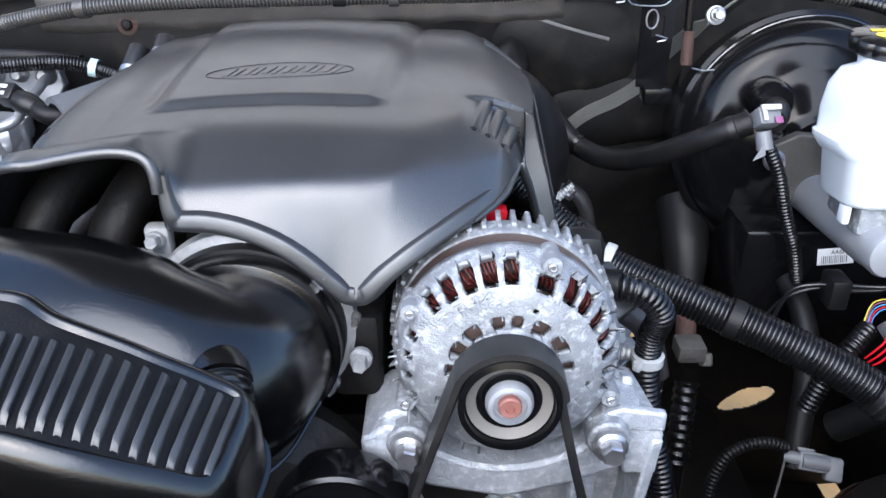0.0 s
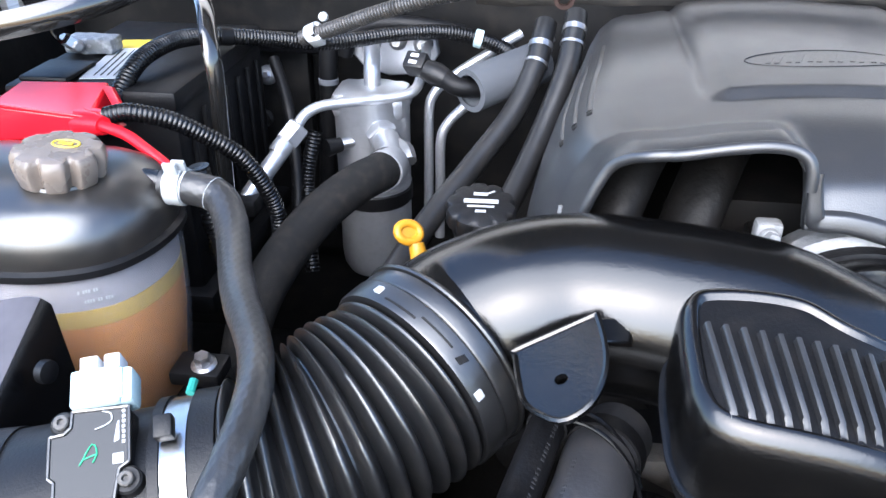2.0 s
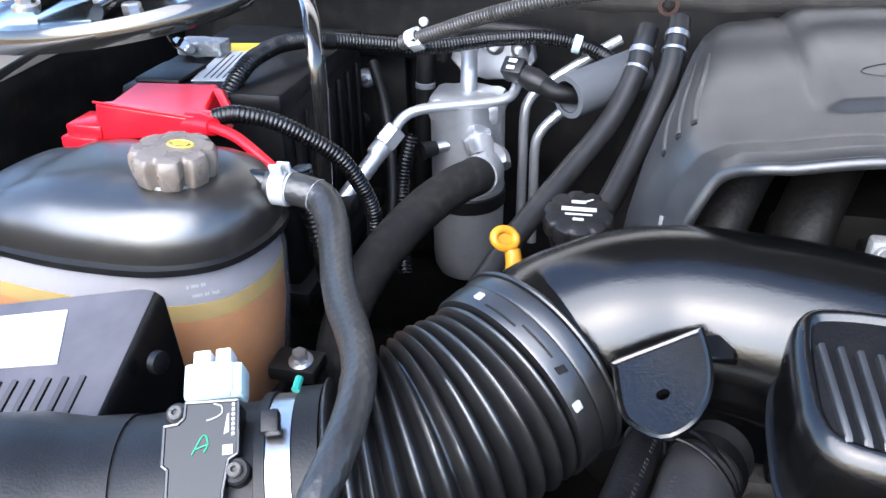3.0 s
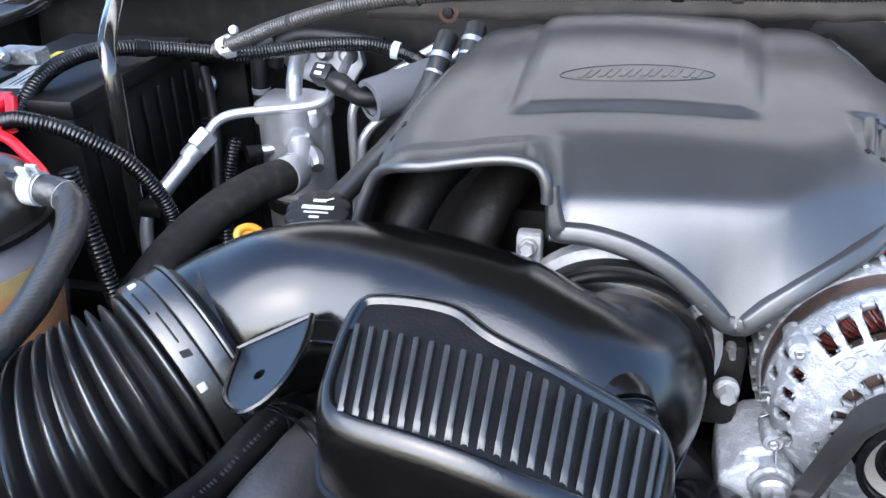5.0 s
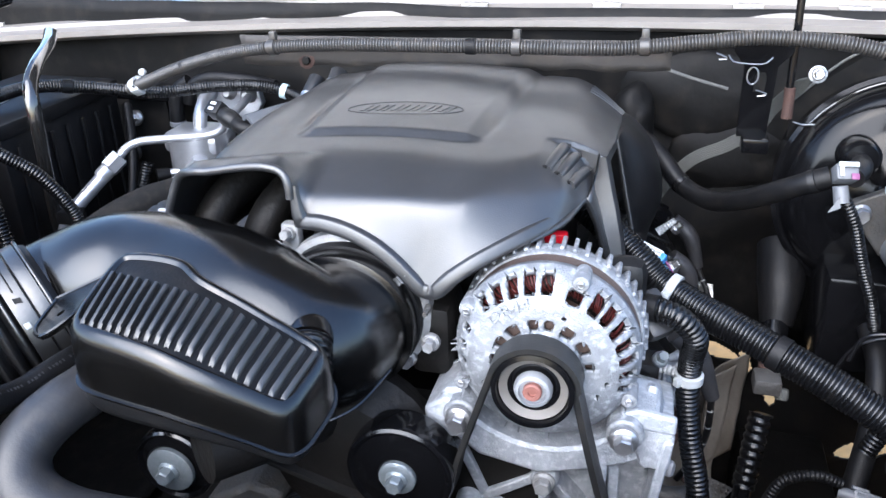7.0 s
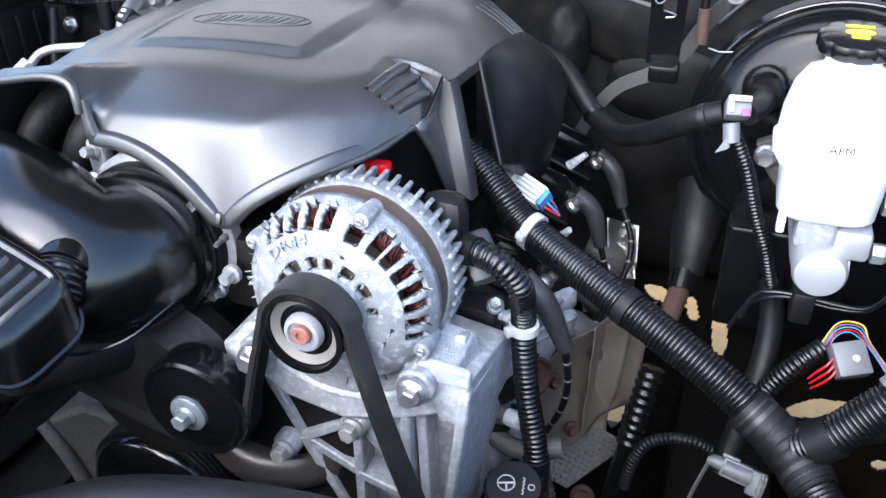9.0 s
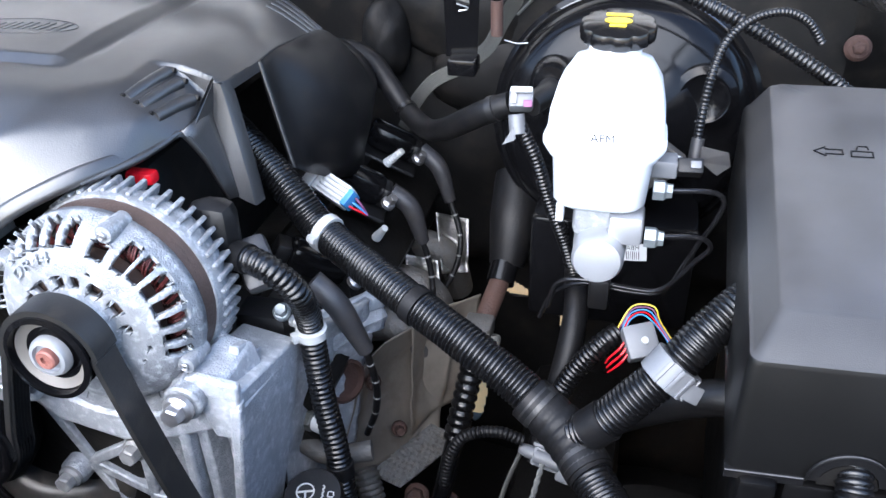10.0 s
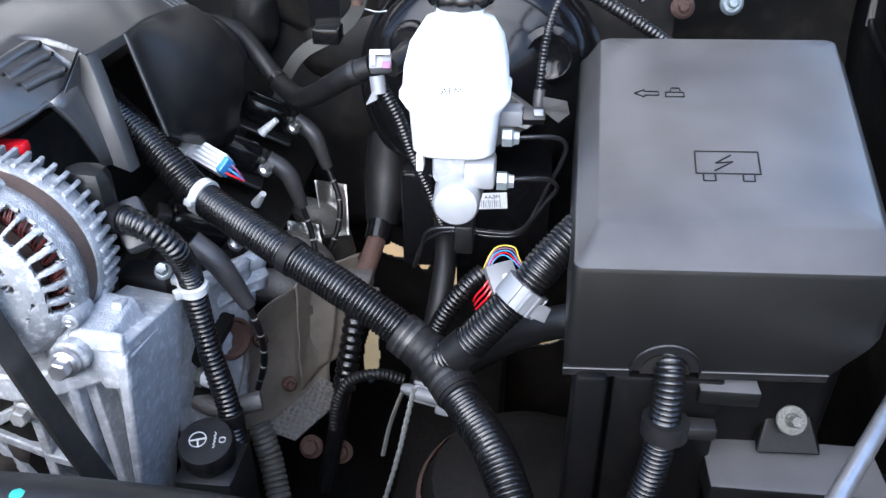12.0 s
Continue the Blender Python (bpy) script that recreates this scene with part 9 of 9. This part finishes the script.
def airflow_sensor():
    t = thing("airflow_sensor", (-0.50, 0.27, 1.0), "black air mass sensor with a pale plug on the intake tube", "air mass sensor")
    part("tube", turned([(0.0495, -0.05), (0.0505, -0.048), (0.0505, 0.050), (0.0495, 0.052)], SENSOR, SENSOR_WAY, 56), MATTE, t)
    up = Vector((0.0857, -0.5010, 0.8612))
    m = basis(SENSOR + up * 0.058, up, SENSOR_WAY)
    top = m.to_3x3() @ Vector((0, 0, 1))
    edge = [(-0.0171, 0.0240), (-0.0171, 0.0055), (-0.0145, 0.0030), (-0.0145, -0.0240), (0.0105, -0.0240), (0.0113, -0.0097), (0.0136, 0.0046), (0.0179, 0.0071), (0.0178, 0.0330), (-0.0074, 0.0345), (-0.0078, 0.0270), (-0.0105, 0.0245)]
    body = part("housing", slab([m @ Vector((u, v, 0.0)) for u, v in edge], -top * 0.016), SENSORBLK, t, "flat black sensor housing", 20, 0, 0.0008)
    lip = [m @ Vector((u, v, 0.0002)) for u, v in edge]
    bm = bmesh.new()
    for p, q in zip(lip, lip[1:] + lip[:1]):
        tube([p, q], 0.0009, 6, 0.05, bm=bm)
    part("rim", bm, TANKTOP, body, "", 40)
    for u, v, r in ((-0.0121, 0.0303, 0.0058), (0.0165, -0.0005, 0.0066)):
        at = m @ Vector((u, v, -0.001))
        part("ear", turned([(r, -0.012), (r, -0.001), (r - 0.001, 0.0)], at, top, 24), MATTE, t)
        part("screw", turned([(0.0036, 0.0), (0.0036, 0.0022), (0.0030, 0.0028), (0.0016, 0.0028), (0.0014, 0.0010)], at, top, 16), CASTDARK, t, "dull steel screw")
    plug = part("plug", block((-0.0080, 0.0350, -0.012), (0.0150, 0.0535, 0.004), 0.002, m), PALEBLUE, t, "white and pale blue electrical plug")
    part("plug_side", block((0.0120, 0.0352, -0.014), (0.0200, 0.0530, 0.002), 0.0025, m), PALEBLUE, plug)
    for u0, u1 in ((-0.0040, 0.0045), (0.0070, 0.0145)):
        part("plug_latch", block((u0, 0.0520, -0.010), (u1, 0.0600, 0.003), 0.001, m), PAPER, plug)
    for k in range(3):
        part("plug_rib", block((0.0145 + 0.0020 * k, 0.0370, 0.0015 - 0.001 * k), (0.0155 + 0.0020 * k, 0.0520, 0.0030 - 0.001 * k), 0.0004, m), PALEBLUE, plug)
    pen = lambda name, pts, mat, label="": part(name, tube([m @ Vector((u, v, 0.0004)) for u, v in pts], 0.00035, 5, 0.002), mat, body, label)
    pen("letter", [(-0.0035, 0.0088), (0.0018, 0.0178), (0.0040, 0.0135), (0.0022, 0.0092)], GREEN, "green hand-drawn letter")
    pen("letter", [(-0.0022, 0.0112), (0.0036, 0.0128)], GREEN)
    pen("letter", [(0.0060, 0.0325), (0.0098, 0.0310), (0.0102, 0.0275), (0.0070, 0.0255), (0.0030, 0.0245)], PRINT, "pale hand-drawn letter")
    part("print_square", box((0.0108, 0.0070, 0.0), (0.0155, 0.0118, 0.0003), None, m), PRINT, body, "", 0)
    part("print_mark", slab([m @ Vector(q) for q in ((0.0112, 0.0170, 0), (0.0136, 0.0180, 0), (0.0136, 0.0270, 0), (0.0126, 0.0265, 0))], top * 0.0003), PRINT, body, "", 0)
    for k in range(7):
        part("print_bar", box((0.0148, 0.0160 + 0.0024 * k, 0.0), (0.0162, 0.0176 + 0.0024 * k, 0.0003), None, m), PRINT, body, "", 0)
    # steel clamp and rubber end
    c = SENSOR + SENSOR_WAY * 0.035
    part("clamp", turned([(0.0505, -0.0058), (0.0530, -0.0058), (0.0530, 0.0058), (0.0505, 0.0058)], c, SENSOR_WAY, 64), BRIGHT, t, "bright stainless band clamp", 20)
    part("clamp_edge", turned([(0.051, -0.012), (0.0542, -0.011), (0.0542, -0.0062), (0.051, -0.0060)], c, SENSOR_WAY, 64), MATTE, t, "", 20)
    part("clamp_lock", block((0.0285, 0.0150, -0.006), (0.0372, 0.0262, 0.002), 0.0012, m), MATTE, t)
    part("pin", tube([m @ Vector((0.0445, 0.036, -0.004)), m @ Vector((0.0462, 0.043, -0.006))], 0.0022, 8, 0.003), TEAL, t, "small green pin")


airflow_sensor()


def bellows():
    t = thing("intake_bellows", (-0.42, 0.32, 1.0), "black ribbed rubber intake bellows", "bellows")
    pts = [SENSOR + SENSOR_WAY * 0.043, SENSOR + SENSOR_WAY * 0.060, Vector((-0.426, 0.309, 1.050)), Vector((-0.404, 0.336, 1.058)), RING_AT - RING_WAY * 0.032, RING_AT - RING_WAY * 0.017]
    line, length = curve(pts, 0.0010)
    rings = []
    turns = 12
    for i, p in enumerate(line):
        f = i / (len(line) - 1)
        way = SENSOR_WAY.lerp(RING_WAY, smooth_step(0.0, 1.0, f)).normalized()
        u = Vector((0, 0, 1))
        u = (u - way * u.dot(way)).normalized()
        v = way.cross(u)
        if f < 0.08:
            r = 0.0525
        elif f > 0.985:
            r = 0.0560
        else:
            c = 0.5 - 0.5 * math.cos(2 * math.pi * turns * (f - 0.08) / 0.905)
            r = 0.0478 + 0.0110 * c ** 0.6
        rings.append([p + (u * math.cos(a) + v * math.sin(a)) * r for a in (2 * math.pi * k / 56 for k in range(56))])
    part("sleeve", skin(rings), BELLOWS, t, "", 60)
    part("end_cuff", turned([(0.050, -0.006), (0.0552, -0.005), (0.0552, 0.007), (0.050, 0.008)], SENSOR + SENSOR_WAY * 0.047, SENSOR_WAY, 56), MATTE, t, "smooth rubber cuff")


bellows()

# ---- radiator hoses in front ----
thick = [(-0.262, 0.352, 1.050), (-0.272, 0.325, 1.057), (-0.277, 0.303, 1.057), (-0.282, 0.285, 1.056), (-0.2885, 0.264, 1.050), (-0.2900, 0.246, 1.040), (-0.2800, 0.233, 1.024), (-0.256, 0.230, 1.010), (-0.225, 0.238, 0.998), (-0.185, 0.255, 0.985)]
t1 = hose("radiator_hose", thick, [0.0195, 0.0195, 0.0195, 0.0197, 0.0205, 0.0225, 0.0235, 0.0235, 0.023, 0.023], BOOT, "thick black radiator hose curving in front of the resonator", "hose", "radiator hoses", step=0.006, seg=26)
part("collar", tube([(-0.268, 0.335, 1.056), (-0.2715, 0.326, 1.0572)], 0.0207, 26, 0.004), RUBBER, t1, "rounded rubber collar")
thin = [(-0.295, 0.358, 1.058), (-0.301, 0.334, 1.065), (-0.308, 0.305, 1.065), (-0.313, 0.284, 1.064), (-0.317, 0.249, 1.074), (-0.320, 0.228, 1.077), (-0.324, 0.18, 1.074), (-0.326, 0.12, 1.05)]
t2 = hose("vent_hose", thin, 0.0098, RUBBER, "thinner black hose with pale printing", "hose", "radiator hoses", step=0.006, seg=20)
part("collar", tube([(-0.2985, 0.343, 1.0635), (-0.3005, 0.336, 1.0648)], 0.0112, 20, 0.003), RUBBER, t2, "rounded rubber collar")
for way, at, up, owner in ((thick[1:5], Vector((-0.0108, -0.0015, 0.0163)), (-0.55, -0.05, 0.83), t1), (thin[1:6], Vector((0.0058, -0.0012, 0.0079)), (0.58, -0.1, 0.8), t2)):
    line, _ = curve(way, 0.0030)
    for k, (a, b) in enumerate(list(zip(line, line[1:]))[1:]):
        if k % 6 != 4:
            w = (0.0008, 0.0011, 0.0006)[k % 3]
            part("print_bar", block((-w, -0.0011, 0), (w, 0.0011, 0.0003), 0.0001, basis(a + at, up, b - a)), INK, owner)
t = thing("hose_bracket", (-0.285, 0.335, 1.06), "dark wire bracket joining two hoses", "bracket")
part("wire", tube([(-0.302, 0.333, 1.077), (-0.292, 0.326, 1.081), (-0.280, 0.322, 1.081), (-0.268, 0.315, 1.077), (-0.258, 0.308, 1.066), (-0.252, 0.303, 1.05)], 0.0013, 8, 0.004), PAINT, t)
part("wire", tube([(-0.300, 0.338, 1.076), (-0.288, 0.332, 1.082), (-0.274, 0.328, 1.080), (-0.260, 0.318, 1.070), (-0.253, 0.310, 1.055)], 0.0013, 8, 0.004), PAINT, t)
